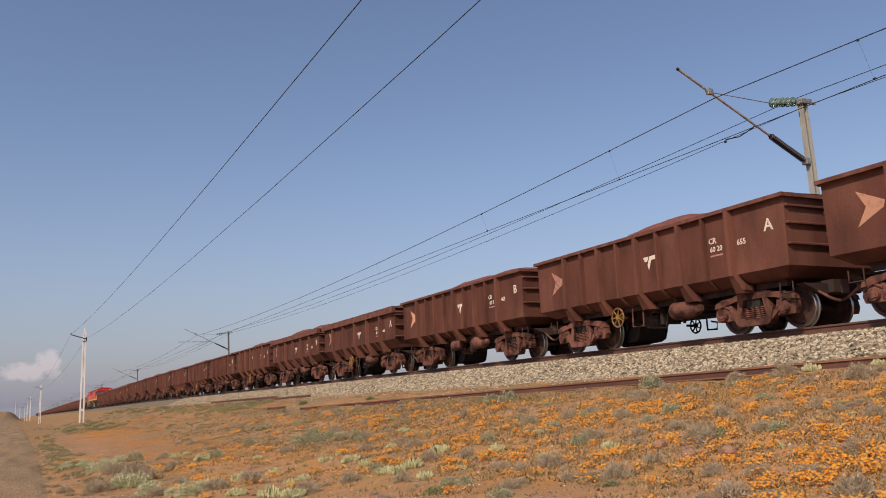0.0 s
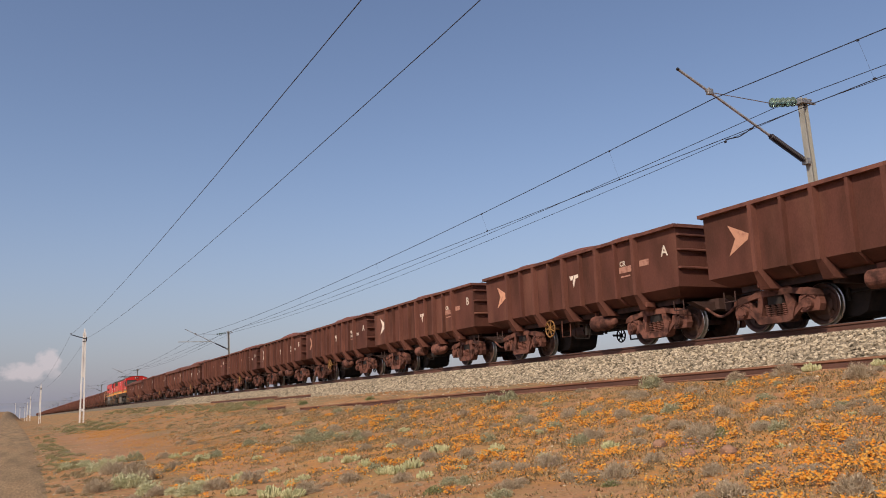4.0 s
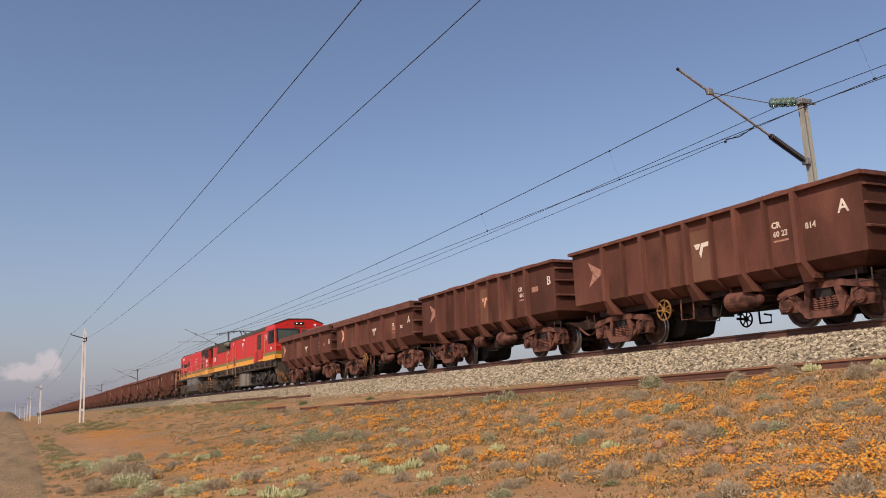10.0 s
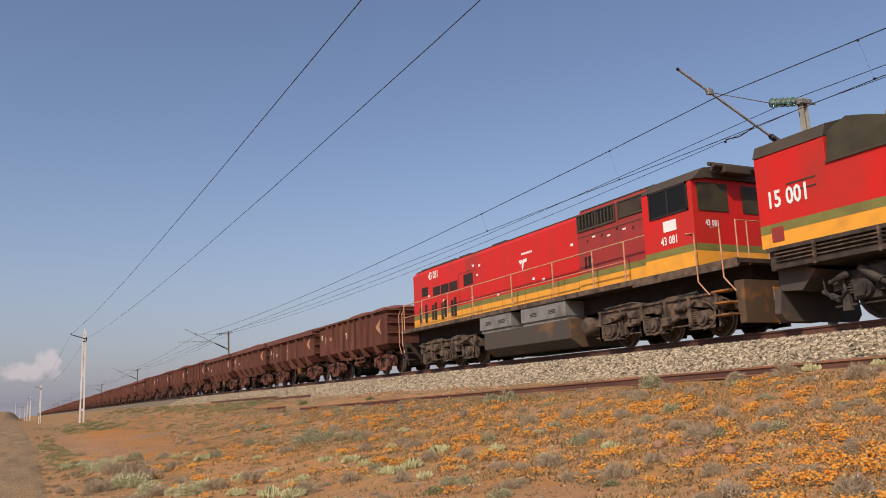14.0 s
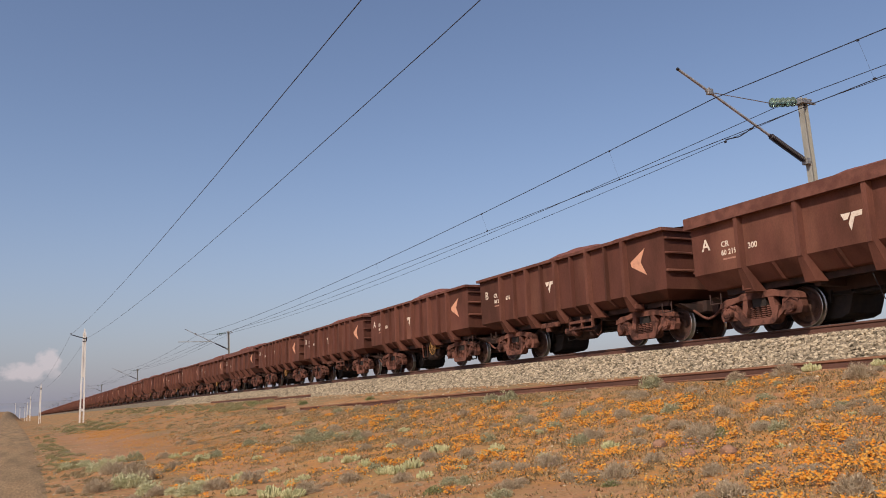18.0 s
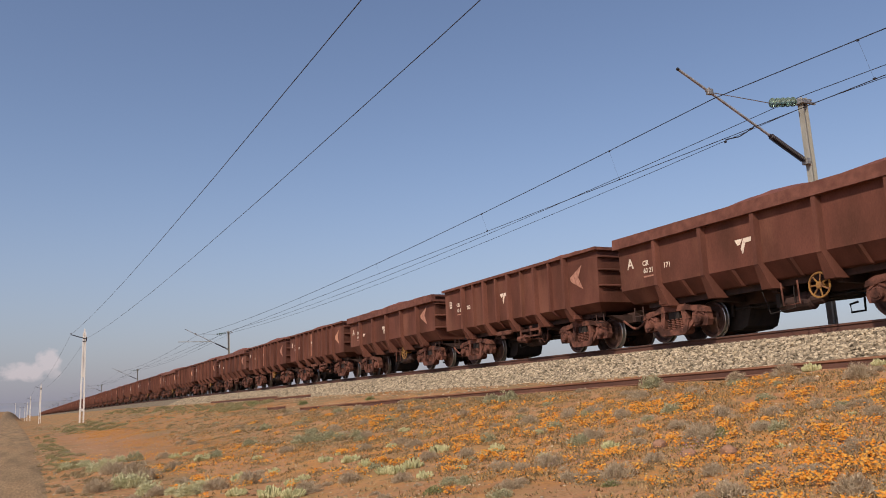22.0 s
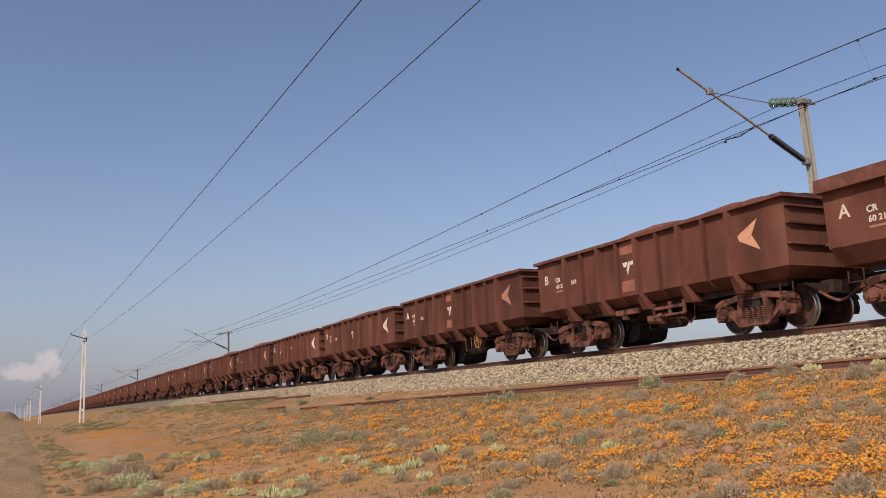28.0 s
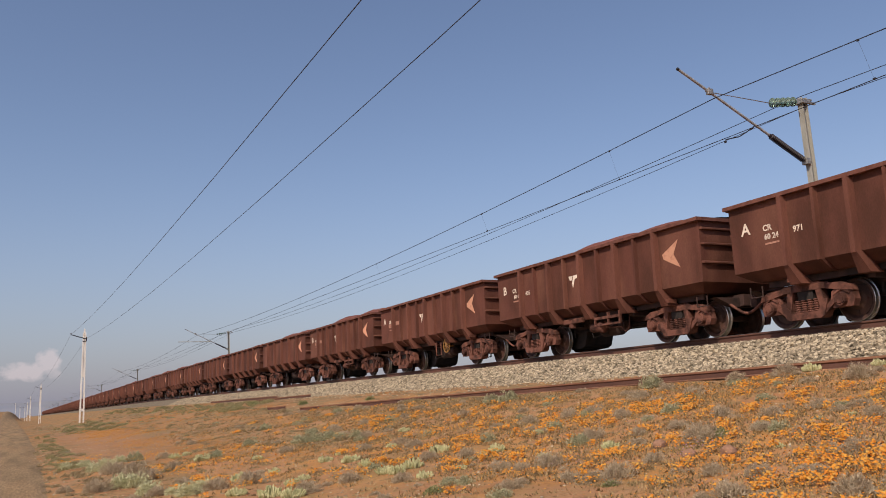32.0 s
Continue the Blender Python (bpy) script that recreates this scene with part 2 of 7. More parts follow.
def leaf_material(name, a, b, c, rough=0.75):
    """Leaves and petals: colour varies from piece to piece; light passes through a little."""
    m = bpy.data.materials.new(name)
    m.use_nodes = True
    nt = m.node_tree
    N, L = nt.nodes.new, nt.links.new
    geo = N("ShaderNodeNewGeometry")
    ramp = N("ShaderNodeValToRGB")
    ramp.color_ramp.elements[0].color, ramp.color_ramp.elements[1].color = (*a, 1), (*c, 1)
    e = ramp.color_ramp.elements.new(0.5)
    e.color = (*b, 1)
    L(geo.outputs["Random Per Island"], ramp.inputs[0])
    p = nt.nodes["Principled BSDF"]
    p.inputs["Roughness"].default_value = rough
    p.inputs["Specular IOR Level"].default_value = 0.25
    L(ramp.outputs[0], p.inputs["Base Color"])
    tr = N("ShaderNodeBsdfTranslucent")
    L(ramp.outputs[0], tr.inputs["Color"])
    mx = N("ShaderNodeMixShader")
    mx.inputs[0].default_value = 0.22
    L(p.outputs[0], mx.inputs[1])
    L(tr.outputs[0], mx.inputs[2])
    L(mx.outputs[0], nt.nodes["Material Output"].inputs["Surface"])
    return m


M["petal"] = leaf_material("orange_petals", (0.62, 0.215, 0.032), (0.70, 0.305, 0.038), (0.62, 0.36, 0.085))
M["petal_far"] = leaf_material("far_orange_petals", (0.44, 0.20, 0.05), (0.48, 0.22, 0.05), (0.42, 0.23, 0.08))
M["straw"] = leaf_material("dry_straw", (0.30, 0.19, 0.095), (0.38, 0.25, 0.13), (0.44, 0.31, 0.17))
M["fargreen"] = leaf_material("far_green_scrub", (0.24, 0.215, 0.10), (0.32, 0.285, 0.14), (0.37, 0.32, 0.17))
M["mottle"] = leaf_material("low_olive_growth", (0.27, 0.20, 0.10), (0.34, 0.26, 0.14), (0.40, 0.31, 0.18))
M["fardry"] = leaf_material("far_dry_scrub", (0.28, 0.21, 0.115), (0.34, 0.265, 0.15), (0.38, 0.31, 0.18))
M["mauve"] = leaf_material("mauve_petals", (0.36, 0.20, 0.30), (0.42, 0.26, 0.34), (0.34, 0.22, 0.26))
# the darkest leaves stand in for small shadows between the herbs
M["herb"] = leaf_material("low_herbs", (0.13, 0.095, 0.045), (0.29, 0.20, 0.098), (0.42, 0.29, 0.14))
M["pale"] = leaf_material("pale_succulent", (0.38, 0.38, 0.19), (0.54, 0.52, 0.28), (0.66, 0.62, 0.36))
M["fluffy"] = leaf_material("pale_fluffy_scrub", (0.40, 0.39, 0.22), (0.55, 0.53, 0.31), (0.68, 0.65, 0.42))
M["grey"] = leaf_material("grey_scrub", (0.33, 0.25, 0.165), (0.44, 0.35, 0.235), (0.54, 0.44, 0.31))
M["greygreen"] = leaf_material("grey_green_scrub", (0.27, 0.265, 0.155), (0.38, 0.365, 0.22), (0.48, 0.455, 0.29))
M["green"] = leaf_material("green_scrub", (0.17, 0.19, 0.08), (0.24, 0.25, 0.11), (0.31, 0.31, 0.15))


def ground_material():
    m = bpy.data.materials.new("red_sand_soil")
    m.use_nodes = True
    nt = m.node_tree
    N, L = nt.nodes.new, nt.links.new
    b = nt.nodes["Principled BSDF"]
    b.inputs["Roughness"].default_value, b.inputs["Specular IOR Level"].default_value = 0.95, 0.15
    tc = N("ShaderNodeTexCoord")
    col = None

    def nz(sc, det, lo, hi, rough=0.55, squash=None):
        n = N("ShaderNodeTexNoise")
        n.inputs["Scale"].default_value, n.inputs["Detail"].default_value, n.inputs["Roughness"].default_value = sc, det, rough
        if squash:
            mp = N("ShaderNodeMapping")
            mp.inputs["Scale"].default_value = (1, squash, 1)
            L(tc.outputs["Object"], mp.inputs[0])
            L(mp.outputs[0], n.inputs["Vector"])
        else:
            L(tc.outputs["Object"], n.inputs["Vector"])
        r = N("ShaderNodeMapRange")
        r.inputs[1].default_value, r.inputs[2].default_value = lo, hi
        L(n.outputs["Fac"], r.inputs[0])
        return r.outputs[0]

    def over(col, fac, c):
        mx = N("ShaderNodeMixRGB")
        L(fac, mx.inputs[0])
        if isinstance(col, tuple):
            mx.inputs[1].default_value = (*col, 1)
        else:
            L(col, mx.inputs[1])
        mx.inputs[2].default_value = (*c, 1)
        return mx.outputs[0]

    col = over((0.365, 0.198, 0.101), nz(0.35, 6, 0.4, 0.65), (0.322, 0.160, 0.074))
    col = over(col, nz(1.7, 6, 0.50, 0.72), (0.42, 0.245, 0.125))
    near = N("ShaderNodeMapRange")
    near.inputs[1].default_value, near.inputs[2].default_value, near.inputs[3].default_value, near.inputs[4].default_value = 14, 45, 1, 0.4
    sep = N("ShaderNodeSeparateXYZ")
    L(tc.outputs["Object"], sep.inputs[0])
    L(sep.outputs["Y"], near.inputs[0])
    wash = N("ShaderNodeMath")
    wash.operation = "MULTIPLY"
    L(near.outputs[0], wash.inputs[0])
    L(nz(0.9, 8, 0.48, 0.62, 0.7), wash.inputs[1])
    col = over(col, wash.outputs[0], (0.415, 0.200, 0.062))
    col = over(col, nz(0.6, 8, 0.50, 0.66, 0.7), (0.285, 0.180, 0.080))
    col = over(col, nz(2.6, 9, 0.52, 0.66, 0.75), (0.255, 0.175, 0.075))
    # bare, trodden sand beside the road
    warp = N("ShaderNodeTexNoise")
    warp.inputs["Scale"].default_value, warp.inputs["Detail"].default_value = 0.35, 6
    L(tc.outputs["Object"], warp.inputs["Vector"])

    def calc(op, a, b):
        k = N("ShaderNodeMath")
        k.operation = op
        for i, v in enumerate((a, b)):
            if isinstance(v, (int, float)):
                k.inputs[i].default_value = v
            else:
                L(v, k.inputs[i])
        return k.outputs[0]
    dx = calc("DIVIDE", calc("SUBTRACT", sep.outputs["X"], 3.1), 1.9)
    dy = calc("DIVIDE", calc("SUBTRACT", sep.outputs["Y"], 46.0), 24.0)
    far_off = calc("ADD", calc("ADD", calc("MULTIPLY", dx, dx), calc("MULTIPLY", dy, dy)), calc("MULTIPLY", calc("SUBTRACT", warp.outputs["Fac"], 0.5), 3.0))
    sand = N("ShaderNodeMapRange")
    sand.inputs[1].default_value, sand.inputs[2].default_value, sand.inputs[3].default_value, sand.inputs[4].default_value = 0.35, 1.25, 0.62, 0.0
    L(far_off, sand.inputs[0])
    bare_mask = sand.outputs[0]
    # fine dark flecks paint the shadows between herbs, then pale specks
    col = over(col, nz(7.5, 8, 0.54, 0.68, 0.75), (0.18, 0.100, 0.050))
    col = over(col, nz(16.0, 4, 0.64, 0.74, 0.6), (0.46, 0.34, 0.235))
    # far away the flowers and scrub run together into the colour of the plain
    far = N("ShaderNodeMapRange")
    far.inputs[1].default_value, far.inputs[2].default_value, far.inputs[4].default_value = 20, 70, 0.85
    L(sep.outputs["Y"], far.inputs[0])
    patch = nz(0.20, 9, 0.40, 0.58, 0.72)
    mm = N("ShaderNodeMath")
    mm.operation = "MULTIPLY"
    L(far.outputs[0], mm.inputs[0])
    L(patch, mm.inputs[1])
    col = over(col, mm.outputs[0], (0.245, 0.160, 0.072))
    mid = N("ShaderNodeMapRange")
    mid.inputs[1].default_value, mid.inputs[2].default_value = 11, 20
    L(sep.outputs["Y"], mid.inputs[0])
    for c, sc, lo, hi in (((0.27, 0.160, 0.085), 0.30, 0.48, 0.60), ((0.315, 0.142, 0.045), 0.40, 0.49, 0.60), ((0.22, 0.155, 0.078), 0.6, 0.50, 0.61), ((0.15, 0.110, 0.058), 1.6, 0.53, 0.61), ((0.31, 0.21, 0.125), 2.4, 0.60, 0.68)):
        m2 = N("ShaderNodeMath")
        m2.operation = "MULTIPLY"
        L(mid.outputs[0], m2.inputs[0])
        L(nz(sc, 9, lo, hi, 0.75, 0.3), m2.inputs[1])
        col = over(col, m2.outputs[0], c)
    col = over(col, bare_mask, (0.335, 0.182, 0.102))
    L(col, b.inputs["Base Color"])
    n = N("ShaderNodeTexNoise")
    n.inputs["Scale"].default_value, n.inputs["Detail"].default_value = 14, 6
    L(tc.outputs["Object"], n.inputs["Vector"])
    bp = N("ShaderNodeBump")
    bp.inputs["Strength"].default_value, bp.inputs["Distance"].default_value = 0.6, 0.04
    L(n.outputs["Fac"], bp.inputs["Height"])
    L(bp.outputs[0], b.inputs["Normal"])
    return m


M["ground"] = ground_material()
M["road"] = material("gravel_road", (0.265, 0.180, 0.098), 0.95, 0, (0.185, 0.124, 0.068), 2.2, 9, (0.42, 0.62), 0.22, 22, 0.6, 16, (0.315, 0.198, 0.102), 0.9, (0.48, 0.66), stretch=(1, 0.10, 1), spec=0.15)
M["ballast_bed"] = material("ballast_bed", (0.205, 0.168, 0.118), 0.95, 0, (0.12, 0.097, 0.07), 9, 6, (0.4, 0.6), 0.45, 16, 1.0, 14, spec=0.2)
# distance haze is mixed into the hills' own colour
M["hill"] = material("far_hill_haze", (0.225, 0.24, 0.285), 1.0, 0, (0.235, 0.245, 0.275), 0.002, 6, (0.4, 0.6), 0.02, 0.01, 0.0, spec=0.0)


# ---------------------------------------------------------------- mesh helpers
def box(bm, x0, x1, y0, y1, z0, z1, bevel=0.0):
    v = [bm.verts.new((x, y, z)) for z in (z0, z1) for x, y in ((x0, y0), (x1, y0), (x1, y1), (x0, y1))]
    f = [bm.faces.new([v[i] for i in q]) for q in ((3, 2, 1, 0), (4, 5, 6, 7), (0, 1, 5, 4), (1, 2, 6, 5), (2, 3, 7, 6), (3, 0, 4, 7))]
    if bevel:
        bmesh.ops.bevel(bm, geom=list({e for g in f for e in g.edges}), offset=bevel, segments=2, profile=0.5, affect="EDGES")
    return bm


def ring_pts(a, b, r, n, ref=None):
    d = (Vector(b) - Vector(a)).normalized()
    u = d.cross(ref or (Vector((0, 0, 1)) if abs(d.z) < 0.9 else Vector((1, 0, 0)))).normalized()
    w = d.cross(u)
    return [u * math.cos(2 * math.pi * i / n) * r + w * math.sin(2 * math.pi * i / n) * r for i in range(n)]


def tube(bm, a, b, r, n=10, r2=None, caps=True):
    """A round bar from a to b."""
    p, q = ring_pts(a, b, r, n), ring_pts(a, b, r if r2 is None else r2, n)
    A = [bm.verts.new(Vector(a) + o) for o in p]
    B = [bm.verts.new(Vector(b) + o) for o in q]
    for i in range(n):
        bm.faces.new((A[i], A[(i + 1) % n], B[(i + 1) % n], B[i]))
    if caps:
        bm.faces.new(A[::-1])
        bm.faces.new(B)
    return bm


def path_tube(bm, pts, r, n=6):
    """A round bar bent along points, in one piece."""
    pts = [Vector(p) for p in pts]
    rings = []
    ref = None
    for i, p in enumerate(pts):
        d = (pts[min(i + 1, len(pts) - 1)] - pts[max(i - 1, 0)]).normalized()
        if ref is None:
            ref = d.cross(Vector((0, 0, 1)) if abs(d.z) < 0.9 else Vector((1, 0, 0))).normalized()
        u = (ref - d * ref.dot(d)).normalized()
        ref = u
        w = d.cross(u)
        rings.append([bm.verts.new(p + (u * math.cos(2 * math.pi * k / n) + w * math.sin(2 * math.pi * k / n)) * r) for k in range(n)])
    for A, C in zip(rings, rings[1:]):
        for k in range(n):
            bm.faces.new((A[k], A[(k + 1) % n], C[(k + 1) % n], C[k]))
    bm.faces.new(rings[0][::-1])
    bm.faces.new(rings[-1])
    return bm


def turned(bm, a, b, profile, n=16):
    """A body of revolution on the axis a-b; profile: (share of the axis, radius)."""
    a, b = Vector(a), Vector(b)
    unit = ring_pts(a, b, 1.0, n)
    rings = [[bm.verts.new(a.lerp(b, s) + o * max(r, 1e-4)) for o in unit] for s, r in profile]
    for R, Q in zip(rings, rings[1:]):
        for i in range(n):
            bm.faces.new((R[i], R[(i + 1) % n], Q[(i + 1) % n], Q[i]))
    bm.faces.new(rings[0][::-1])
    bm.faces.new(rings[-1])
    return bm


def prism(bm, outline, axis, a, b):
    """A flat outline pushed along an axis. Outline points are the two other coordinates in xyz order."""
    def at(p, d):
        return {"x": (d, p[0], p[1]), "y": (p[0], d, p[1]), "z": (p[0], p[1], d)}[axis]
    A = [bm.verts.new(at(p, a)) for p in outline]
    B = [bm.verts.new(at(p, b)) for p in outline]
    n = len(A)
    for i in range(n):
        bm.faces.new((A[i], A[(i + 1) % n], B[(i + 1) % n], B[i]))
    bm.faces.new(A[::-1])
    bm.faces.new(B)
    bmesh.ops.recalc_face_normals(bm, faces=bm.faces)
    return bm


def loft(bm, sections, close=True):
    """Skin over sections with equal counts of points."""
    R = [[bm.verts.new(p) for p in s] for s in sections]
    n = len(R[0])
    for A, B in zip(R, R[1:]):
        for i in range(n):
            bm.faces.new((A[i], A[(i + 1) % n], B[(i + 1) % n], B[i]))
    if close:
        bm.faces.new(R[0][::-1])
        bm.faces.new(R[-1])
    bmesh.ops.recalc_face_normals(bm, faces=bm.faces)
    return bm


def mesh_of(name, bm, mat, smooth=False):
    me = bpy.data.meshes.new(name)
    bm.to_mesh(me)
    bm.free()
    for m in (mat if isinstance(mat, (list, tuple)) else [mat]):
        me.materials.append(m)
    if smooth:
        for p in me.polygons:
            p.use_smooth = True
    return me


def part(name, bm, mat, parent, label="", at=None, smooth=False):
    me = bm if isinstance(bm, bpy.types.Mesh) else mesh_of(name, bm, mat, smooth)
    ob = new(name, me)
    ob.parent = parent
    if at is not None:
        ob.matrix_basis = at
    return tagged(ob, label)


def B():
    return bmesh.new()


def thing(name, m, label, category, group="", kind=""):
    ob = new(name)
    ob.empty_display_size = 0.3
    ob.matrix_basis = m
    return tagged(ob, label, category, group, kind)


TEXT = {}


def text_mesh(words, size, mat, bold=0.0, narrow=1.0):
    """Letters on the camera side of the train: they read along -y and face -x."""
    key = (words, size, mat.name, narrow)
    if key not in TEXT:
        cu = bpy.data.curves.new("lettering", "FONT")
        cu.body, cu.size, cu.align_x, cu.align_y, cu.extrude, cu.resolution_u, cu.offset = words, size, "CENTER", "CENTER", 0.003, 2, bold
        tmp = bpy.data.objects.new("lettering", cu)
        me = bpy.data.meshes.new_from_object(tmp)
        bpy.data.objects.remove(tmp)
        me.transform(Matrix(((0, 0, -1, 0), (-narrow, 0, 0, 0), (0, 1, 0, 0), (0, 0, 0, 1))))
        me.materials.clear()
        me.materials.append(mat)
        TEXT[key] = me
    return TEXT[key]


def sign(name, outline, mat, x, parent, label="", deep=0.004):
    """A painted shape on a side at x; outline in (y, z)."""
    bm = B()
    prism(bm, outline, "x", x - deep, x)
    return part(name, bm, mat, parent, label)


# ---------------------------------------------------------------- ground
def smooth(a, b, v):
    t = min(1.0, max(0.0, (v - a) / (b - a)))
    return t * t * (3 - 2 * t)


def line(v, pts):
    """Straight pieces between (v, value) pairs."""
    if v <= pts[0][0]:
        return pts[0][1]
    for (a, p), (b, q) in zip(pts, pts[1:]):
        if v <= b:
            return p + (q - p) * (v - a) / (b - a)
    return pts[-1][1]


SLOPE = [(-6, -0.05), (0.3, 0.0), (0.9, 0.06), (3.0, 0.22), (6.0, 0.62), (9.6, 1.24), (12.2, 1.76), (13.0, 1.84), (13.6, 1.86), (18.7, 1.86), (20.5, 1.2), (26, 0.4), (40, 0.0)]
DIP = [(-200, 0.0), (0, 0.0), (45, 0.0), (95, -0.12), (160, -0.75), (235, -1.15), (375, -1.3), (500, -2.0), (760, -4.0), (1200, -6.5), (2500, -10.0), (5000, -16)]
RISE = [(300, 0.0), (400, 1.0), (500, 3.0), (620, 6.0), (700, 7.6), (800, 8.0), (1000, 5.0), (1300, 0.0)]        # low ridge that the road climbs
GRADE = [(120, 0.0), (270, -0.45), (520, -1.2), (1100, -3.0), (1900, -5.5)]     # the track runs gently downhill far off


def grade(y):
    return line(y, GRADE)


def ground_z(x, y, rough=True):
    w = smooth(13.2, 4.0, x) if x < 16 else smooth(19.0, 34.0, x)
    z = line(x, SLOPE) + line(y, DIP) * w + grade(y) * (1 - w) + line(y, RISE) * smooth(0.5, -11.0, x) * smooth(-400, -60, x)
    if rough and 0.5 < x < 13.4 and -5 < y < 130:
        amp = smooth(0.5, 2.0, x) * smooth(13.4, 12.0, x) * (1 - 0.75 * smooth(30, 36, y) * smooth(8.5, 10, x))
        z += amp * (0.10 * noise.noise((x * 0.35, y * 0.35, 3.1)) + 0.035 * noise.noise((x * 1.4, y * 1.4, 7.7)))
    return z


def grid(name, xs, ys, fz, mat):
    vs = [(x, y, fz(x, y)) for y in ys for x in xs]
    n = len(xs)
    fs = [(j * n + i, j * n + i + 1, (j + 1) * n + i + 1, (j + 1) * n + i) for j in range(len(ys) - 1) for i in range(n - 1)]
    me = bpy.data.meshes.new(name)
    me.from_pydata(vs, [], fs)
    me.materials.append(mat)
    for p in me.polygons:
        p.use_smooth = True
    return new(name, me)


def steps(*runs):
    out = []
    for a, b, d in runs:
        n = max(1, round((b - a) / d))
        out += [a + (b - a) * i / n for i in range(n)]
    return out + [runs[-1][1]]


gx = steps((-4500, -300, 700), (-300, -30, 45), (-30, -6, 1.5), (-6, 0.3, 0.9), (0.3, 14, 0.28), (14, 21, 0.9), (21, 60, 5), (60, 300, 60), (300, 4500, 700))
gy = steps((-3000, -200, 700), (-200, -10, 19), (-10, 4, 1.0), (4, 45, 0.32), (45, 130, 1.2), (130, 300, 6), (300, 1000, 10), (1000, 4900, 390))
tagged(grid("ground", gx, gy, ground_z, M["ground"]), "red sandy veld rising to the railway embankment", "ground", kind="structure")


def road_edge(y):
    """The road's edge on the railway side."""
    return line(y, [(-30, 0.45), (16.6, 0.53), (28, 0.60), (44, 0.50), (95, 0.12), (127, -0.05), (320, -1.9), (620, -5.6), (1000, -12.0)])


def road_z(x, y):
    wx, x = x, x - road_edge(y) + 0.46
    rut = -0.035 * math.exp(-((x + 1.3) / 0.35) ** 2) - 0.03 * math.exp(-((x + 3.2) / 0.4) ** 2) + 0.02 * math.exp(-((x + 2.2) / 0.5) ** 2)
    edge = -0.16 * max(0.0, abs(x + 2.65) - 2.78)
    far = smooth(120, 260, y)
    return ground_z(road_edge(y) - 1.5, y, False) * (1 - far) + ground_z(wx, y, False) * far + 0.06 + rut + edge + 0.012 * noise.noise((x * 2, y * 0.7, 1))


def make_road():
    """A worn track whose edge drifts slowly away from the railway."""
    ob = grid("road", steps((-6.6, 0.0, 0.22)), steps((-30, 4, 3), (4, 40, 0.2), (40, 60, 0.7), (60, 300, 6), (300, 1000, 10)), lambda u, y: road_z(road_edge(y) + u * (1 + 1.2 * smooth(20, 500, y)), y), M["road"])
    for v in ob.data.vertices:
        far = smooth(20, 500, v.co.y)
        wobble = 0.07 * (noise.noise((0.0, v.co.y * 0.9, 5)) + noise.noise((0.0, v.co.y * 2.3, 5))) if v.co.x > -0.16 else 0
        v.co.x = road_edge(v.co.y) + v.co.x * (1 + 1.2 * far) + wobble
    return ob


tagged(make_road(), "pale brown gravel service road with worn wheel ruts", "road", kind="structure")


# ballast bed under the track
def ballast_z(x, y):
    d = abs(x - TRACK_X)
    z = line(d, [(0, RAIL_Z - 0.20), (0.75, RAIL_Z - 0.20), (1.2, RAIL_Z - 0.25), (1.6, RAIL_Z - 0.29), (3.0, 1.83), (3.4, 1.70)])
    if y < 70:
        z += 0.02 * noise.noise((x * 4, y * 4, 2))
    return z + grade(y)


bed = tagged(grid("ballast", steps((TRACK_X - 3.35, TRACK_X + 3.35, 0.16)), steps((-60, 4, 4), (4, 60, 0.25), (60, 200, 2), (200, 1900, 50)), ballast_z, M["ballast_bed"]),
             "grey-brown crushed stone ballast shoulder under the track", "ballast", kind="structure")

OCTA = np.array([(1, 0, 0), (-1, 0, 0), (0, 1, 0), (0, -1, 0), (0, 0, 1), (0, 0, -1)], float)
OCTA_F = np.array([(0, 2, 4), (2, 1, 4), (1, 3, 4), (3, 0, 4), (2, 0, 5), (1, 2, 5), (3, 1, 5), (0, 3, 5)])


def many(name, verts, faces, mat, parent=None):
    """One mesh out of arrays of triangles or quads."""
    me = bpy.data.meshes.new(name)
    me.from_pydata(verts.tolist(), [], faces.tolist())
    me.materials.append(mat)
    ob = new(name, me)
    if parent:
        ob.parent = parent
    return ob


def stones(name, places, size, mat, parent, seed):
    rng = np.random.default_rng(seed)
    n = len(places)
    v = OCTA[None] * (size * rng.uniform(0.55, 1.3, (n, 6, 1)))
    q = rng.normal(size=(n, 4))
    q /= np.linalg.norm(q, axis=1)[:, None]
    w, x, y, z = q.T
    R = np.stack([1 - 2 * (y * y + z * z), 2 * (x * y - z * w), 2 * (x * z + y * w), 2 * (x * y + z * w), 1 - 2 * (x * x + z * z), 2 * (y * z - x * w),
                  2 * (x * z - y * w), 2 * (y * z + x * w), 1 - 2 * (x * x + y * y)], 1).reshape(n, 3, 3)
    v = np.einsum("nij,nkj->nki", R, v) * np.array((1, 1, 0.8)) + np.asarray(places)[:, None]
    f = (OCTA_F[None] + 6 * np.arange(n)[:, None, None]).reshape(-1, 3)
    return tagged(many(name, v.reshape(-1, 3), f, mat, parent), kind="stuff")


def lay_stones():
    rng = np.random.default_rng(4)
    spots = []
    for a, b, per in ((6, 30, 520), (30, 48, 330), (48, 90, 150)):
        n = int((b - a) * per)
        for y, u in zip(rng.uniform(a, b, n), rng.uniform(0, 1, n)):
            d = 3.15 - u * 1.9
            spots.append((TRACK_X - d, y, ballast_z(TRACK_X - d, y) + 0.012))
    stones("ballast_stones", spots, 0.058, M["stone"], bed, 5)


lay_stones()


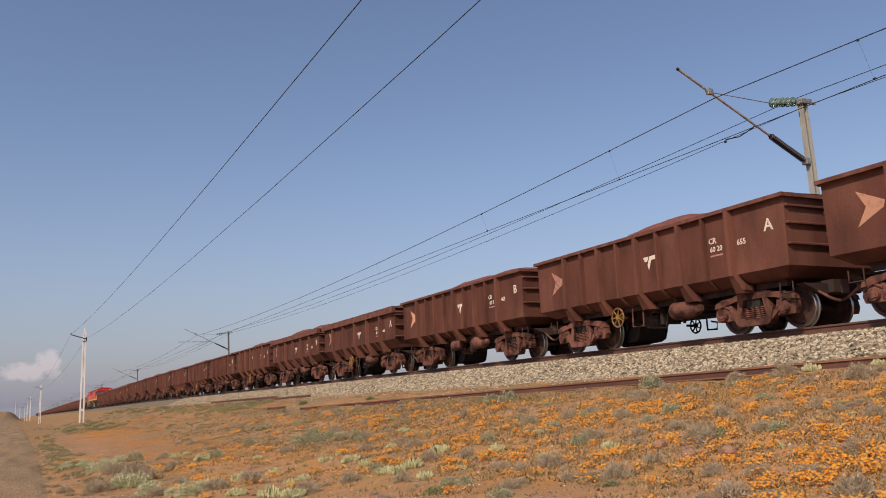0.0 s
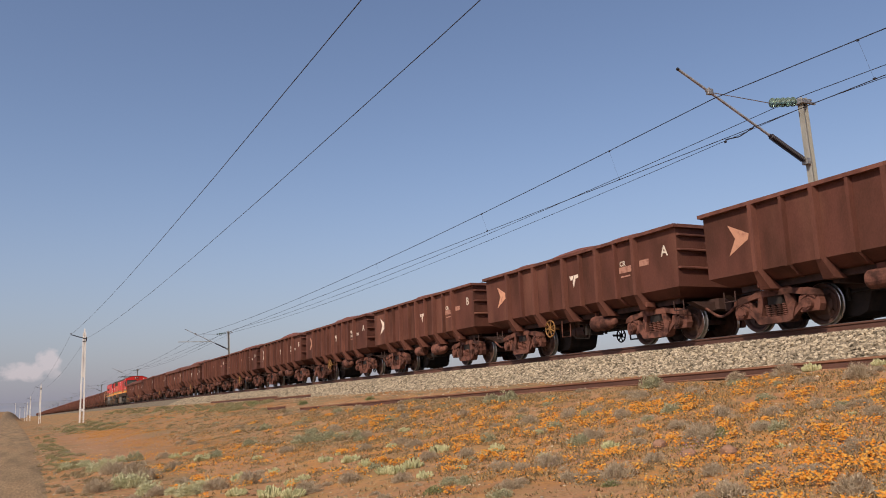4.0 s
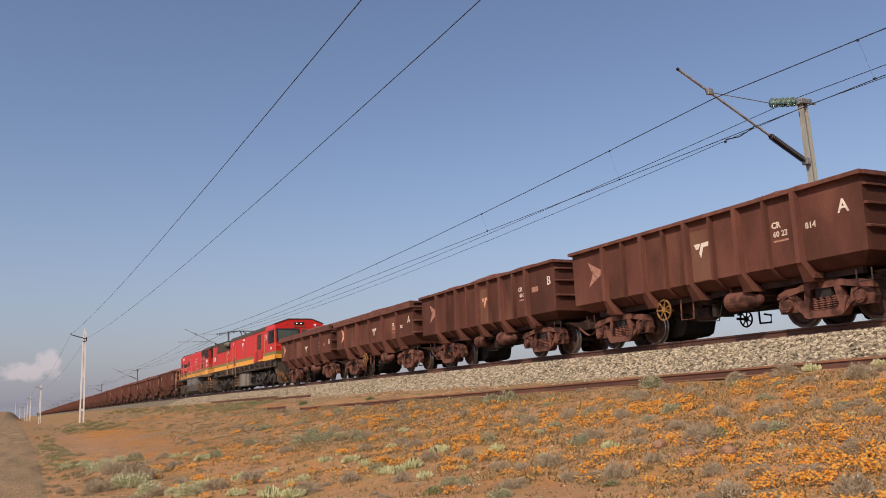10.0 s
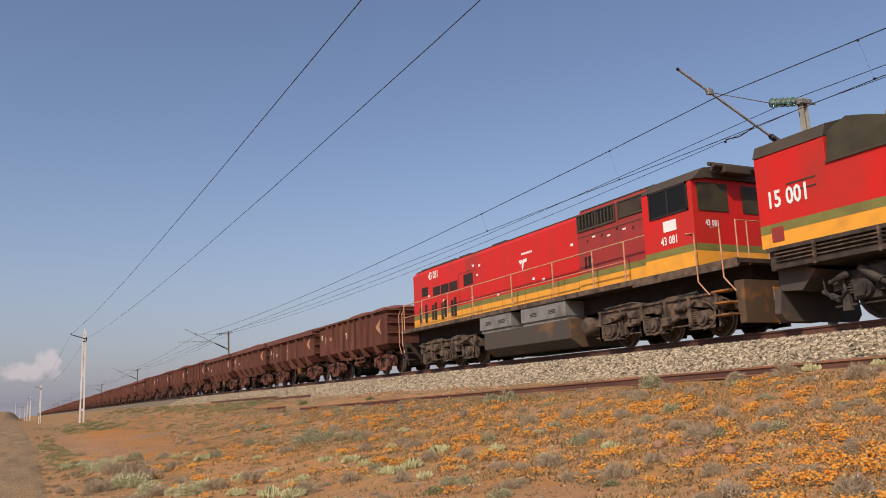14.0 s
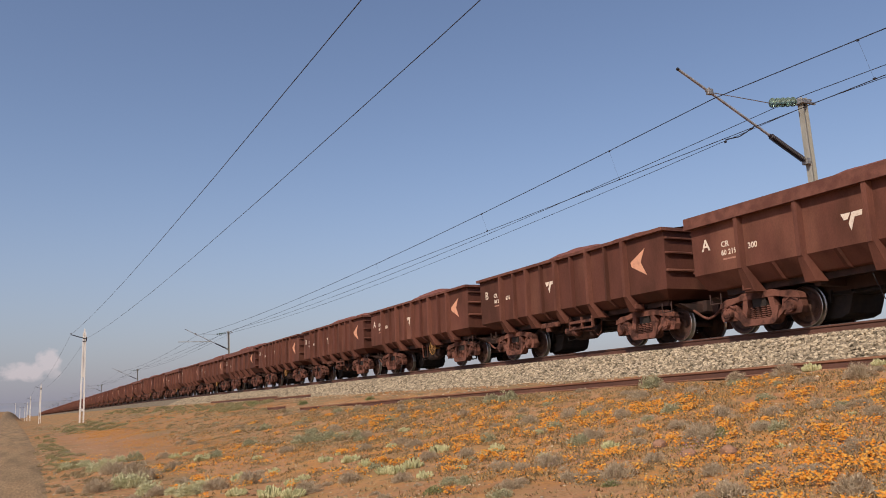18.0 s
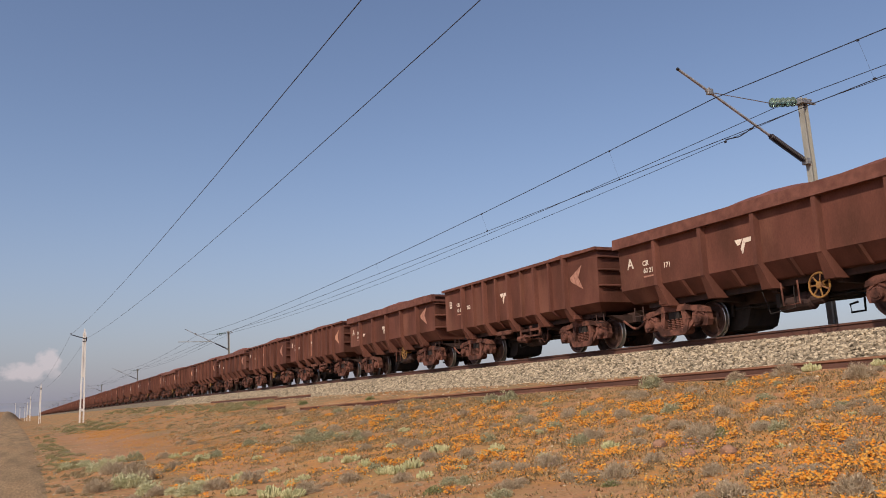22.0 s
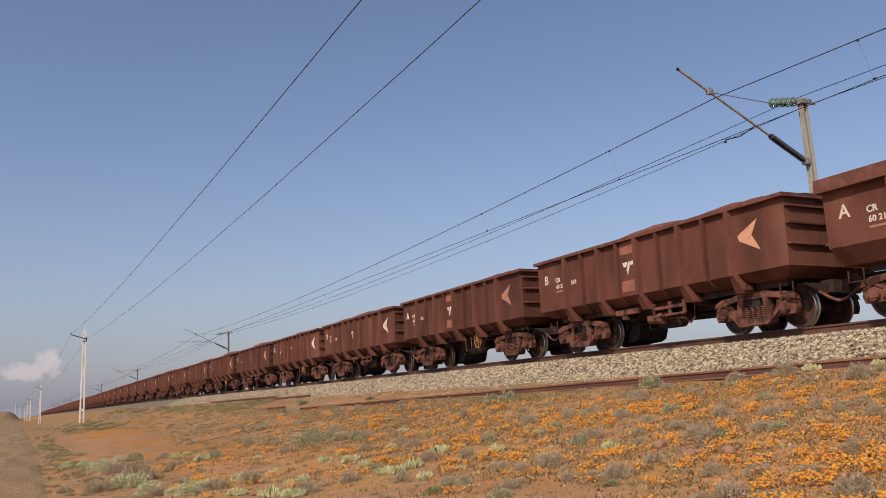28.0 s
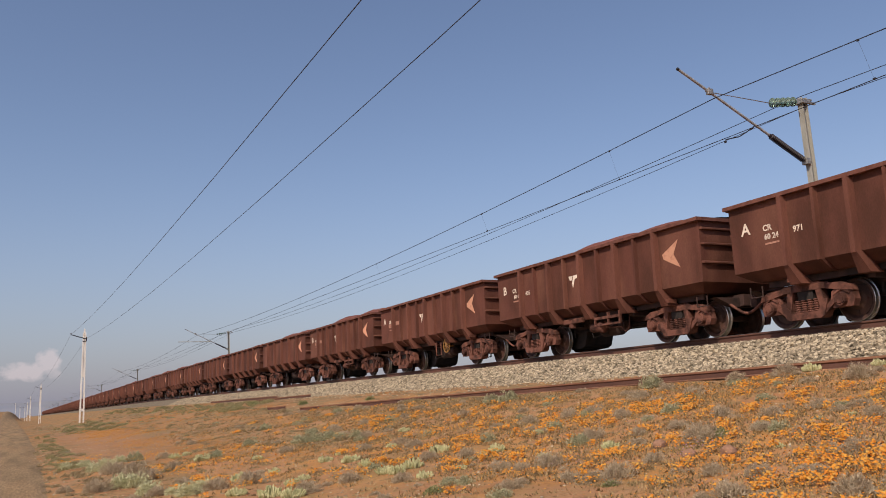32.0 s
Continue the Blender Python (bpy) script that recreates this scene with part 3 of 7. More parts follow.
# ---------------------------------------------------------------- rails
def rail_outline(cx, top, s=1.0):
    return [(cx + x * s, top + z * s) for x, z in ((-0.036, 0), (0.036, 0), (0.036, -0.035), (0.009, -0.05), (0.009, -0.135), (0.07, -0.15), (0.07, -0.165), (-0.07, -0.165), (-0.07, -0.15), (-0.009, -0.135), (-0.009, -0.05), (-0.036, -0.035))]


RAIL_Y = (-60, 120, 270, 520, 1100, 1900)
for side in (-1, 1):
    cx = TRACK_X + side * 0.5675
    r = thing("rail", pose(0, 0, 0), "rust-brown steel running rail on the ballast", "rail", "running rails")
    bm = B()
    loft(bm, [[(x, y, z + grade(y)) for x, z in rail_outline(cx, RAIL_Z - 0.005)] for y in RAIL_Y])
    part("rail_web", bm, M["rail"], r)
    bm = B()
    loft(bm, [[(cx - 0.03, y, RAIL_Z - 0.005 + grade(y)), (cx + 0.03, y, RAIL_Z - 0.005 + grade(y)), (cx + 0.03, y, RAIL_Z + grade(y)), (cx - 0.03, y, RAIL_Z + grade(y))] for y in RAIL_Y])
    part("rail_head", bm, M["railhead"], r, "bright worn rail head")


def spare_rail(a, b, label):
    """An old rail lying on the slope between two plan points."""
    a, b = Vector(a), Vector(b)
    rail = thing("spare_rail", pose(*a), label, "rail", "old rails")
    o = rail_outline(0, 0.135)
    for name, pick, mat in (("rail_head", (0, 1, 2, 3, 10, 11), "rail_old"), ("rail_web", (3, 4, 9, 10), "rail"), ("rail_foot", (4, 5, 6, 7, 8, 9), "rail_old")):
        bm = B()
        prism(bm, [o[i] for i in pick], "y", 0, 1)
        for v in bm.verts:
            v.co = (b - a) * v.co.y + Vector((v.co.x, 0, v.co.z))
        part(name, bm, M[mat], rail)
    return rail


spare_rail((12.45, 6.0, 1.83), (9.62, 32.4, 1.22), "long rusted rail lying on the soil below the ballast")
spare_rail((12.35, 64.5, 1.77), (12.78, 47.5, 1.85), "rusted rail lying beside the ballast foot")
spare_rail((11.8, 48.2, 1.67), (12.55, 40.5, 1.80), "rusted rail lying beside the ballast foot")
spare_rail((9.75, 37.9, 1.25), (10.0, 35.9, 1.31), "short rusted rail offcut on the soil")


# ---------------------------------------------------------------- overhead line
MAST_X = 19.0
MAST_Y = [-62.0, 15.6, 90.4, 172.0, 257.0, 341.0, 425.0, 509.0, 593.0, 677.0, 761.0]


def make_mast():
    m = thing("catenary_mast", pose(0, 0, 0), "weathered steel catenary mast with cantilever beside the track", "mast", "catenary masts")
    bm = B()
    for x in (-0.085, 0.085):
        box(bm, x - 0.008, x + 0.008, -0.088, 0.088, 0.9, 9.34)
    box(bm, -0.077, 0.077, -0.006, 0.006, 0.9, 9.34)
    part("post", bm, M["mast"], m)
    bm = B()
    box(bm, -0.15, 0.34, -0.05, 0.05, 9.27, 9.33, 0.01)
    box(bm, -0.16, 0.16, -0.13, 0.13, 9.16, 9.27, 0.01)
    box(bm, 0.30, 0.5, -0.03, 0.03, 9.19, 9.25)
    part("top_bracket", bm, M["galv"], m)
    tip, root = Vector((-4.39, 0, 9.69)), Vector((-0.17, 0, 7.50))
    d = (tip - root).normalized()
    a = root + d * 1.45
    bm = B()
    tube(bm, a, tip, 0.035, 10)
    part("cantilever_tube", bm, M["tube"], m, "pale grey steel cantilever tube")
    bm = B()
    tube(bm, tip, tip + d * 0.05, 0.042, 10)
    part("end_cap", bm, M["rubber"], m)
    bm = B()
    prof = [(0, 0.05)]
    for i in range(22):
        s = 0.03 + 0.94 * i / 22
        prof += [(s, 0.055), (s + 0.012, 0.088), (s + 0.024, 0.055)]
    turned(bm, root + d * 0.1, a, prof + [(1, 0.05)], 14)
    part("insulator", bm, M["insul_dark"], m, "dark ribbed rod insulator")
    bm = B()
    box(bm, -0.24, -0.10, -0.09, 0.09, 7.42, 7.60, 0.015)
    tube(bm, (-0.2, -0.1, 7.5), (-0.2, 0.1, 7.5), 0.03)
    part("hinge", bm, M["galv"], m)
    bm = B()
    for i in range(5):
        x = -0.30 - 0.20 * i
        turned(bm, (x, 0, 9.21 - 0.026 * i), (x - 0.16, 0, 9.19 - 0.026 * i), [(0, 0.04), (0.2, 0.05), (0.30, 0.122), (0.42, 0.135), (0.46, 0.05), (1, 0.03)], 14)
    part("insulator", bm, M["glass"], m, "string of green glass disc insulators", smooth=True)
    cl = root + d * 3.65
    bm = B()
    tube(bm, (-1.25, 0, 9.08), cl, 0.012, 6)
    part("tie_wire", bm, M["galv"], m)
    bm = B()
    box(bm, cl.x - 0.09, cl.x + 0.09, -0.05, 0.05, cl.z - 0.07, cl.z + 0.09, 0.015)
    tube(bm, cl + Vector((-0.14, 0, 0.0)), cl + Vector((0.0, 0, 0.12)), 0.02, 6)
    part("clamp", bm, M["galv"], m)
    j = root + d * 1.98
    bm = B()
    path_tube(bm, [j, j + Vector((-0.12, 0, -0.10)), (-2.56, 0, 8.04), (-3.04, 0, 7.93), (-3.07, 0, 7.87)], 0.017, 6)
    box(bm, -3.09, -3.05, -0.03, 0.03, 7.84, 7.88)
    part("registration_arm", bm, M["wire"], m)
    return m


mast = make_mast()
mast.matrix_basis = pose(MAST_X + 0.36, MAST_Y[1], 0, 0, -1.8, 0)
for i, y in enumerate(MAST_Y[:1] + MAST_Y[2:]):
    m2 = copy_thing(mast, pose(MAST_X + 0.36, y, grade(y), 0, -1.8, 0))
    if i % 2:       # every other mast pushes the wires off with a level tube
        bm = B()
        tube(bm, (-5.15, 0, 8.42), (-1.9, 0, 8.33), 0.032, 8)
        part("push_off_tube", bm, M["mast"], m2)


def hung_wire(name, spans, r, label, group="", parent=None, sides=5):
    """A wire in sagging spans: (start, end, sag)."""
    bm = B()
    pts = []
    for a, b, sag in spans:
        n = 12
        for i in range(n + 1 if (a, b, sag) == spans[-1] else n):
            t = i / n
            p = Vector(a).lerp(Vector(b), t)
            p.z -= 4 * sag * t * (1 - t)
            pts.append(p)
    path_tube(bm, pts, r, sides)
    ob = new(name, mesh_of(name, bm, M["wire"]))
    return tagged(ob, label, "wire", group)


near = list(zip(MAST_Y, MAST_Y[1:]))
STAGGER = [15.75, 16.05] + [15.57, 16.05] * 5      # the contact wire weaves from mast to mast
hung_wire("messenger_wire", [((15.80, a, 8.92 + grade(a)), (15.80, b, 8.92 + grade(b)), 0.76 if a < 0 else 0.63) for a, b in near], 0.0125, "dark catenary messenger wire hung from the masts", "overhead wires")
hung_wire("contact_wire", [((STAGGER[i], a, 7.86 + grade(a)), (STAGGER[i + 1], b, 7.86 + grade(b)), 0.0) for i, (a, b) in enumerate(near)], 0.0105, "dark contact wire over the track", "overhead wires")
hung_wire("feeder_wire", [((19.0, a, 9.37 + grade(a)), (19.0, b, 9.37 + grade(b)), 0.62) for a, b in near], 0.0105, "dark feeder wire along the mast tops", "overhead wires")
hung_wire("earth_wire", [((19.46, a, 9.23 + grade(a)), (19.46, b, 9.23 + grade(b)), 0.60) for a, b in near], 0.0095, "dark earth wire on the mast brackets", "overhead wires")
for i, (a, b) in enumerate(near[:3]):
    for f in (0.06, 0.17, 0.32, 0.5, 0.68, 0.83, 0.945):
        y = a + (b - a) * f
        z = 8.92 + grade(a) * (1 - f) + grade(b) * f - 4 * (0.76 if a < 0 else 0.63) * f * (1 - f)
        xc, zc = STAGGER[i] + (STAGGER[i + 1] - STAGGER[i]) * f, 7.86 + grade(a) * (1 - f) + grade(b) * f
        bm = B()
        tube(bm, (15.80, y, z), (xc, y - 0.1, zc), 0.0028, 4)
        box(bm, 15.785, 15.815, y - 0.03, y + 0.03, z - 0.03, z + 0.015)
        box(bm, xc - 0.015, xc + 0.015, y - 0.13, y - 0.07, zc - 0.01, zc + 0.035)
        tagged(new("dropper", mesh_of("dropper", bm, M["wire"])), "thin dropper between messenger and contact wire", "wire", "droppers")


# ---------------------------------------------------------------- pole line along the road
def make_pole():
    p = thing("utility_pole", pose(0, 0, 0), "tall pale concrete utility pole with a side arm", "pole", "utility poles")
    bm = B()
    for x in (-1, 1):
        loft(bm, [[(x * w + dx, dy, z) for dx, dy in ((-0.07, -0.13), (0.07, -0.13), (0.07, 0.13), (-0.07, 0.13))] for z, w in ((-0.8, 0.185), (9.2, 0.09))])
    box(bm, -0.10, 0.10, -0.09, 0.09, 4.6, 9.2)
    box(bm, -0.17, 0.17, -0.09, 0.09, 1.2, 1.45)
    part("shaft", bm, M["concrete"], p)
    bm = B()
    loft(bm, [[(dx * s, dy * s, z) for dx, dy in ((-0.12, -0.12), (0.12, -0.12), (0.12, 0.12), (-0.12, 0.12))] for z, s in ((8.6, 1.0), (9.62, 0.5))])
    part("top", bm, M["concrete"], p)
    bm = B()
    path_tube(bm, [(0.14, -0.14, 8.56), (-0.6, -0.14, 8.78), (-1.32, -0.14, 9.00)], 0.045, 8)
    part("arm", bm, M["wire"], p, "dark steel side arm")
    bm = B()
    tube(bm, (0.20, -0.14, 8.36), (-0.16, -0.14, 8.28), 0.035, 6)
    box(bm, 0.12, 0.24, -0.17, -0.11, 8.30, 8.62, 0.01)
    part("bracket", bm, M["wire"], p)
    for x, z in ((-1.3, 9.02), (0.2, 8.60)):
        bm = B()
        turned(bm, (x, -0.14, z), (x, -0.14, z + 0.14), [(0, 0.03), (0.3, 0.06), (0.5, 0.04), (0.75, 0.06), (1, 0.03)], 8)
        part("insulator", bm, M["insul_brown"], p)
    return p


POLES = [(7.20, -45.0), (5.25, 95.0), (3.40, 235.0), (1.90, 375.0), (1.2, 500.0), (0.1, 620.0), (-3.2, 720.0), (-7.0, 800)]
pole = make_pole()
for i, (x, y) in enumerate(POLES):
    at = pose(x, y, ground_z(x, y))
    if i == 0:
        pole.matrix_basis = at
    else:
        copy_thing(pole, at)
ends = [(x, y, ground_z(x, y)) for x, y in POLES]
hung_wire("power_line", [((a[0] - 1.3, a[1], a[2] + (9.53 if a[1] < 0 else 9.03)), (b[0] - 1.3, b[1], b[2] + 9.03), 1.46 if a[1] < 0 else 1.3) for a, b in zip(ends, ends[1:])], 0.011, "dark overhead power line between the poles", "power lines")
hung_wire("power_line", [((a[0] + 0.2, a[1], a[2] + (9.15 if a[1] < 0 else 8.6)), (b[0] + 0.2, b[1], b[2] + 8.6), 1.56 if a[1] < 0 else 1.2) for a, b in zip(ends, ends[1:])], 0.0095, "dark overhead power line between the poles", "power lines")


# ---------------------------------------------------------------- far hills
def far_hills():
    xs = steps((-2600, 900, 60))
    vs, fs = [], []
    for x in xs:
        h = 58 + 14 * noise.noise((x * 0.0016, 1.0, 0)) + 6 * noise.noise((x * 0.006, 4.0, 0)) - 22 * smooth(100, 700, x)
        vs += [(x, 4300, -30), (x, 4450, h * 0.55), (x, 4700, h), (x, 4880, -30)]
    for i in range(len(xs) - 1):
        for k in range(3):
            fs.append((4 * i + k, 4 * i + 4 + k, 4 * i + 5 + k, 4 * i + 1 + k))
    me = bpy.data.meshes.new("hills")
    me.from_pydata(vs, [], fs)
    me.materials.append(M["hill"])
    tagged(new("backdrop_hills", me), "low hills on the horizon, painted blue-grey with haze", "hills", kind="structure")


far_hills()


# ---------------------------------------------------------------- ore wagons
# Things of the train: local x across (camera side is -x), y along the track, z from the rail top.
HALF = 4.95
W = 1.45


def wheel_mesh(r, name="wheelset", mat="wheel"):
    bm = B()
    for s in (-1, 1):
        a, b = Vector((s * 0.61, 0, 0)), Vector((s * 0.49, 0, 0))
        turned(bm, a, b, [(0.0, 0.10), (0.0, 0.14), (0.10, 0.17), (0.35, 0.22), (0.42, r * 0.74), (0.1, r * 0.82), (0.0, r * 0.86), (0.0, r - 0.012), (0.06, r), (0.75, r + 0.004), (0.8, r + 0.03), (1.0, r + 0.03), (1.0, r * 0.85), (0.7, r * 0.75), (0.6, 0.2), (0.9, 0.14), (1.0, 0.1)], 28)
        for k in range(4):
            an = k * math.pi / 2
            y, z = 0.55 * r * math.cos(an), 0.55 * r * math.sin(an)
            tube(bm, (s * 0.585, y, z), (s * 0.55, y, z), 0.028, 8)
    tube(bm, (-0.78, 0, 0), (0.78, 0, 0), 0.075, 12)
    me = mesh_of(name, bm, [M[mat], M["tread"]])
    for p in me.polygons:
        d = math.hypot(p.center.y, p.center.z)
        if d > r - 0.02:
            p.material_index = 1
    return me


WHEEL = wheel_mesh(0.455)


def side_frame(s):
    """A cast three-piece bogie side frame with axle boxes, spring nest and holes."""
    bm = B()
    # upper bow, lower bow and columns, so that the openings go through
    prism(bm, [(-1.20, 0.62), (-1.16, 0.74), (-0.95, 0.82), (-0.6, 0.84), (-0.45, 0.90), (0.45, 0.90), (0.6, 0.84), (0.95, 0.82), (1.16, 0.74), (1.20, 0.62), (0.9, 0.66), (0.5, 0.74), (-0.5, 0.74), (-0.9, 0.66)], "x", s * 0.86, s * 1.06)
    prism(bm, [(-0.62, 0.52), (-0.50, 0.52), (-0.36, 0.28), (0.36, 0.28), (0.50, 0.52), (0.62, 0.52), (0.50, 0.18), (0.42, 0.13), (-0.42, 0.13), (-0.50, 0.18)], "x", s * 0.84, s * 1.09)
    for y in (-1, 1):
        prism(bm, [(y * 0.40, 0.26), (y * 0.54, 0.26), (y * 0.44, 0.78), (y * 0.28, 0.78)], "x", s * 0.87, s * 1.05)
        prism(bm, [(y * 0.44, 0.30), (y * 0.50, 0.20), (y * 0.74, 0.40), (y * 0.74, 0.52)], "x", s * 0.88, s * 1.06)
    bmesh.ops.recalc_face_normals(bm, faces=bm.faces)
    return bm


def axle_box(s, y):
    bm = B()
    prism(bm, [(y - 0.24, 0.30), (y - 0.29, 0.44), (y - 0.25, 0.64), (y - 0.12, 0.74), (y + 0.12, 0.74), (y + 0.25, 0.64), (y + 0.29, 0.44), (y + 0.24, 0.30)], "x", s * 0.84, s * 1.02)
    tube(bm, (s * 1.02, y, 0.46), (s * 1.12, y, 0.46), 0.135, 14)
    tube(bm, (s * 1.12, y, 0.46), (s * 1.14, y, 0.46), 0.09, 14)
    for q in (-1, 1):
        prism(bm, [(y, 0.66), (y + q * 0.02, 0.70), (y + q * 0.20, 0.60), (y + q * 0.19, 0.56)], "x", s * 1.02, s * 1.05)
    for k in range(3):
        an = math.pi / 2 + k * 2.094
        tube(bm, (s * 1.12, y + 0.105 * math.cos(an), 0.46 + 0.105 * math.sin(an)), (s * 1.145, y + 0.105 * math.cos(an), 0.46 + 0.105 * math.sin(an)), 0.022, 6)
    return bm


def spring_nest(s):
    bm = B()
    for y in (-0.24, -0.08, 0.08, 0.24):
        turned(bm, (s * 0.97, y, 0.28), (s * 0.97, y, 0.56), [v for i in range(6) for v in ((i / 6 + 0.01, 0.05), (i / 6 + 0.06, 0.072), (i / 6 + 0.11, 0.072), (i / 6 + 0.155, 0.05))], 10)
    return bm


AXLE = 0.92
PARTS = {}


def bogie(parent, y, full=True):
    bg = new("bogie", PARTS.setdefault("bolster", mesh_of("bogie", bolster_bm(), M["dark"])))
    bg.parent = parent
    bg.matrix_basis = pose(0, y, 0)
    for s in (-1, 1):
        if ("sf", s) not in PARTS:
            PARTS["sf", s] = mesh_of("side_frame", side_frame(s), M["bogie"])
            PARTS["sp", s] = mesh_of("spring_nest", spring_nest(s), M["bogie"])
            for e in (-1, 1):
                PARTS["ab", s, e] = mesh_of("axle_box", axle_box(s, e * AXLE), M["bogie"])
        part("side_frame", PARTS["sf", s], None, bg)
        if full or s < 0:
            part("spring_nest", PARTS["sp", s], None, bg)
            for e in (-1, 1):
                part("axle_box", PARTS["ab", s, e], None, bg)
    for e in (-1, 1):
        part("wheelset", WHEEL, None, bg, "worn wheelset with bright treads" if e < 0 else "", at=pose(0, e * AXLE, 0.455))
    return bg


def bolster_bm():
    bm = B()
    prism(bm, [(-1.02, 0.55), (-1.02, 0.78), (-0.5, 0.86), (0.5, 0.86), (1.02, 0.78), (1.02, 0.55), (0.4, 0.36), (-0.4, 0.36)], "y", -0.2, 0.2)
    for y in (-0.45, 0.45):
        box(bm, -0.7, 0.7, y - 0.05, y + 0.05, 0.36, 0.48)
        for x in (-0.52, 0.52):
            box(bm, x - 0.05, x + 0.05, y - 0.12 if y < 0 else y, y if y < 0 else y + 0.12, 0.28, 0.55)
    return bm


def wagon_body(waist=1.30):
    """The tub: upright sides, sides and ends drawn in below the waist, open at the top."""
    bm = B()
    draw = 0.34 if waist < 1.4 else 0.12
    o = [[(-w, -l, z), (w, -l, z), (w, l, z), (-w, l, z)] for w, l, z in ((1.04, HALF - draw - 0.08, 1.07), (1.15, HALF - draw, 1.09), (W, HALF - 0.02, waist), (W, HALF, 2.86))]
    i = [[(-w, -l, z), (w, -l, z), (w, l, z), (-w, l, z)] for w, l, z in ((W - 0.05, HALF - 0.05, 2.86), (W - 0.05, HALF - 0.07, waist + 0.03), (1.05, HALF - 0.5, 1.14))]
    return loft(bm, o + i)


def rim_bm():
    bm = B()
    for s in (-1, 1):
        box(bm, s * (W + 0.06) - 0.06, s * (W + 0.06) + 0.06 - (0.06 if s > 0 else 0) + (0.0), -HALF - 0.07, HALF + 0.07, 2.80, 2.885)
        box(bm, -W, W, s * (HALF + 0.035) - 0.06, s * (HALF + 0.035) + 0.06, 2.795, 2.88)
    return bm


def side_coaming(s):
    """A deep plate along the top edge of the older wagons."""
    return prism(B(), [(s * (W - 0.02), 2.60), (s * (W + 0.165), 2.60), (s * (W + 0.150), 2.885), (s * (W - 0.02), 2.885)], "y", -HALF - 0.07, HALF + 0.07)


def end_coaming(e):
    bm = box(B(), -W, W, e * (HALF + 0.035) - 0.06, e * (HALF + 0.035) + 0.06, 2.80, 2.88)
    return box(bm, -W, W, e * (HALF + 0.02) - 0.05, e * (HALF + 0.02) + 0.05, 2.60, 2.68)


def rib_bm(s, y, strong, waist=1.30):
    w = 0.09 if strong else 0.06
    d = 0.14 if strong else 0.11
    bm = B()
    x0, x1 = s * (W - 0.01), s * (W + d)
    sec = [[(x0, y - w, z), (x1, y - w * 0.6, z), (x1, y + w * 0.6, z), (x0, y + w, z)] for z in (waist - 0.03, 2.80)]
    if strong or waist < 1.4:
        loft(bm, sec)
    # below the waist the rib runs on as a gusset down to the sill
    if strong:
        loft(bm, [[(s * (W - 0.01), y - w, waist), (s * (W + d), y - w * 0.7, waist), (s * (W + d), y + w * 0.7, waist), (s * (W - 0.01), y + w, waist)],
                  [(s * 0.96, y - w - 0.07, 0.88), (s * 1.33, y - w - 0.05, 0.88), (s * 1.33, y + w + 0.05, 0.88), (s * 0.96, y + w + 0.07, 0.88)]])
    else:
        loft(bm, [[(s * (W - 0.01), y - 0.05, waist - 0.02), (s * (W + d * 0.8), y - 0.04, waist - 0.02), (s * (W + d * 0.8), y + 0.04, waist - 0.02), (s * (W - 0.01), y + 0.05, waist - 0.02)],
                  [(s * 1.05, y - 0.05, 1.05), (s * 1.24, y - 0.04, 1.07), (s * 1.24, y + 0.04, 1.07), (s * 1.05, y + 0.05, 1.05)]])
    return bm


def end_rib_bm(e, z, reach=0.095):
    """A flat stiffening ledge across the end."""
    bm = B()
    y0 = e * (HALF - 0.03)
    loft(bm, [[(x, y0, z - 0.045), (x, y0 + e * d, z - 0.03), (x, y0 + e * d, z), (x, y0, z + 0.05)] for x, d in ((-W + 0.005, reach * 0.47), (-W + 0.05, reach), (W - 0.05, reach), (W - 0.005, reach * 0.47))])
    return bm


def load_mesh(seed):
    """Heaped ore: two long mounds, rough on top."""
    rng = random.Random(seed)
    nx, ny = 9, 34
    hump = [rng.uniform(0.14, 0.34), rng.uniform(0.18, 0.40), rng.uniform(0.12, 0.32)]
    cen = [rng.uniform(-3.2, -1.8), rng.uniform(-0.6, 0.8), rng.uniform(2.0, 3.3)]
    vs, fs = [], []
    for j in range(ny):
        y = -HALF + 0.06 + (2 * HALF - 0.12) * j / (ny - 1)
        h = max(a * math.exp(-((y - c) / 2.1) ** 2) for a, c in zip(hump, cen)) * (0.35 + 0.65 * smooth(HALF, HALF - 1.3, abs(y)))
        for i in range(nx):
            x = (-1 + 2 * i / (nx - 1)) * (W - 0.055)
            dome = 1 - 0.92 * (abs(x) / W) ** 2.6
            z = 2.83 + (0.10 + h) * dome + 0.045 * noise.noise((x * 2.3, y * 1.7, seed * 3.7)) + 0.02 * noise.noise((x * 6, y * 6, seed))
            vs.append((x, y, z))
    for j in range(ny - 1):
        for i in range(nx - 1):
            a = j * nx + i
            fs.append((a, a + 1, a + nx + 1, a + nx))
    me = bpy.data.meshes.new("ore_load")
    me.from_pydata(vs, [], fs)
    me.materials.append(M["ore"])
    return me


LOADS = [load_mesh(k) for k in range(9)]

ARROW = [(-3.56, 2.18), (-4.18, 2.48), (-3.98, 2.13), (-4.20, 1.76), (-3.60, 2.05)]        # in (y, z), for a wagon behind the locomotives


def logo_outlines(y, z, s):
    """Two slanted wedge shapes of the operator's mark, in (y, z) seen from the camera side (y runs to the left)."""
    a = [(0.50, 0.42), (0.02, 0.42), (0.18, 0.08), (0.36, 0.06)]
    b = [(-0.04, 0.42), (-0.55, 0.44), (-0.50, 0.16), (-0.16, 0.14), (0.06, -0.55), (0.16, -0.18)]
    return [[(y + p * s, z + q * s * 0.78) for p, q in o] for o in (a, b)]


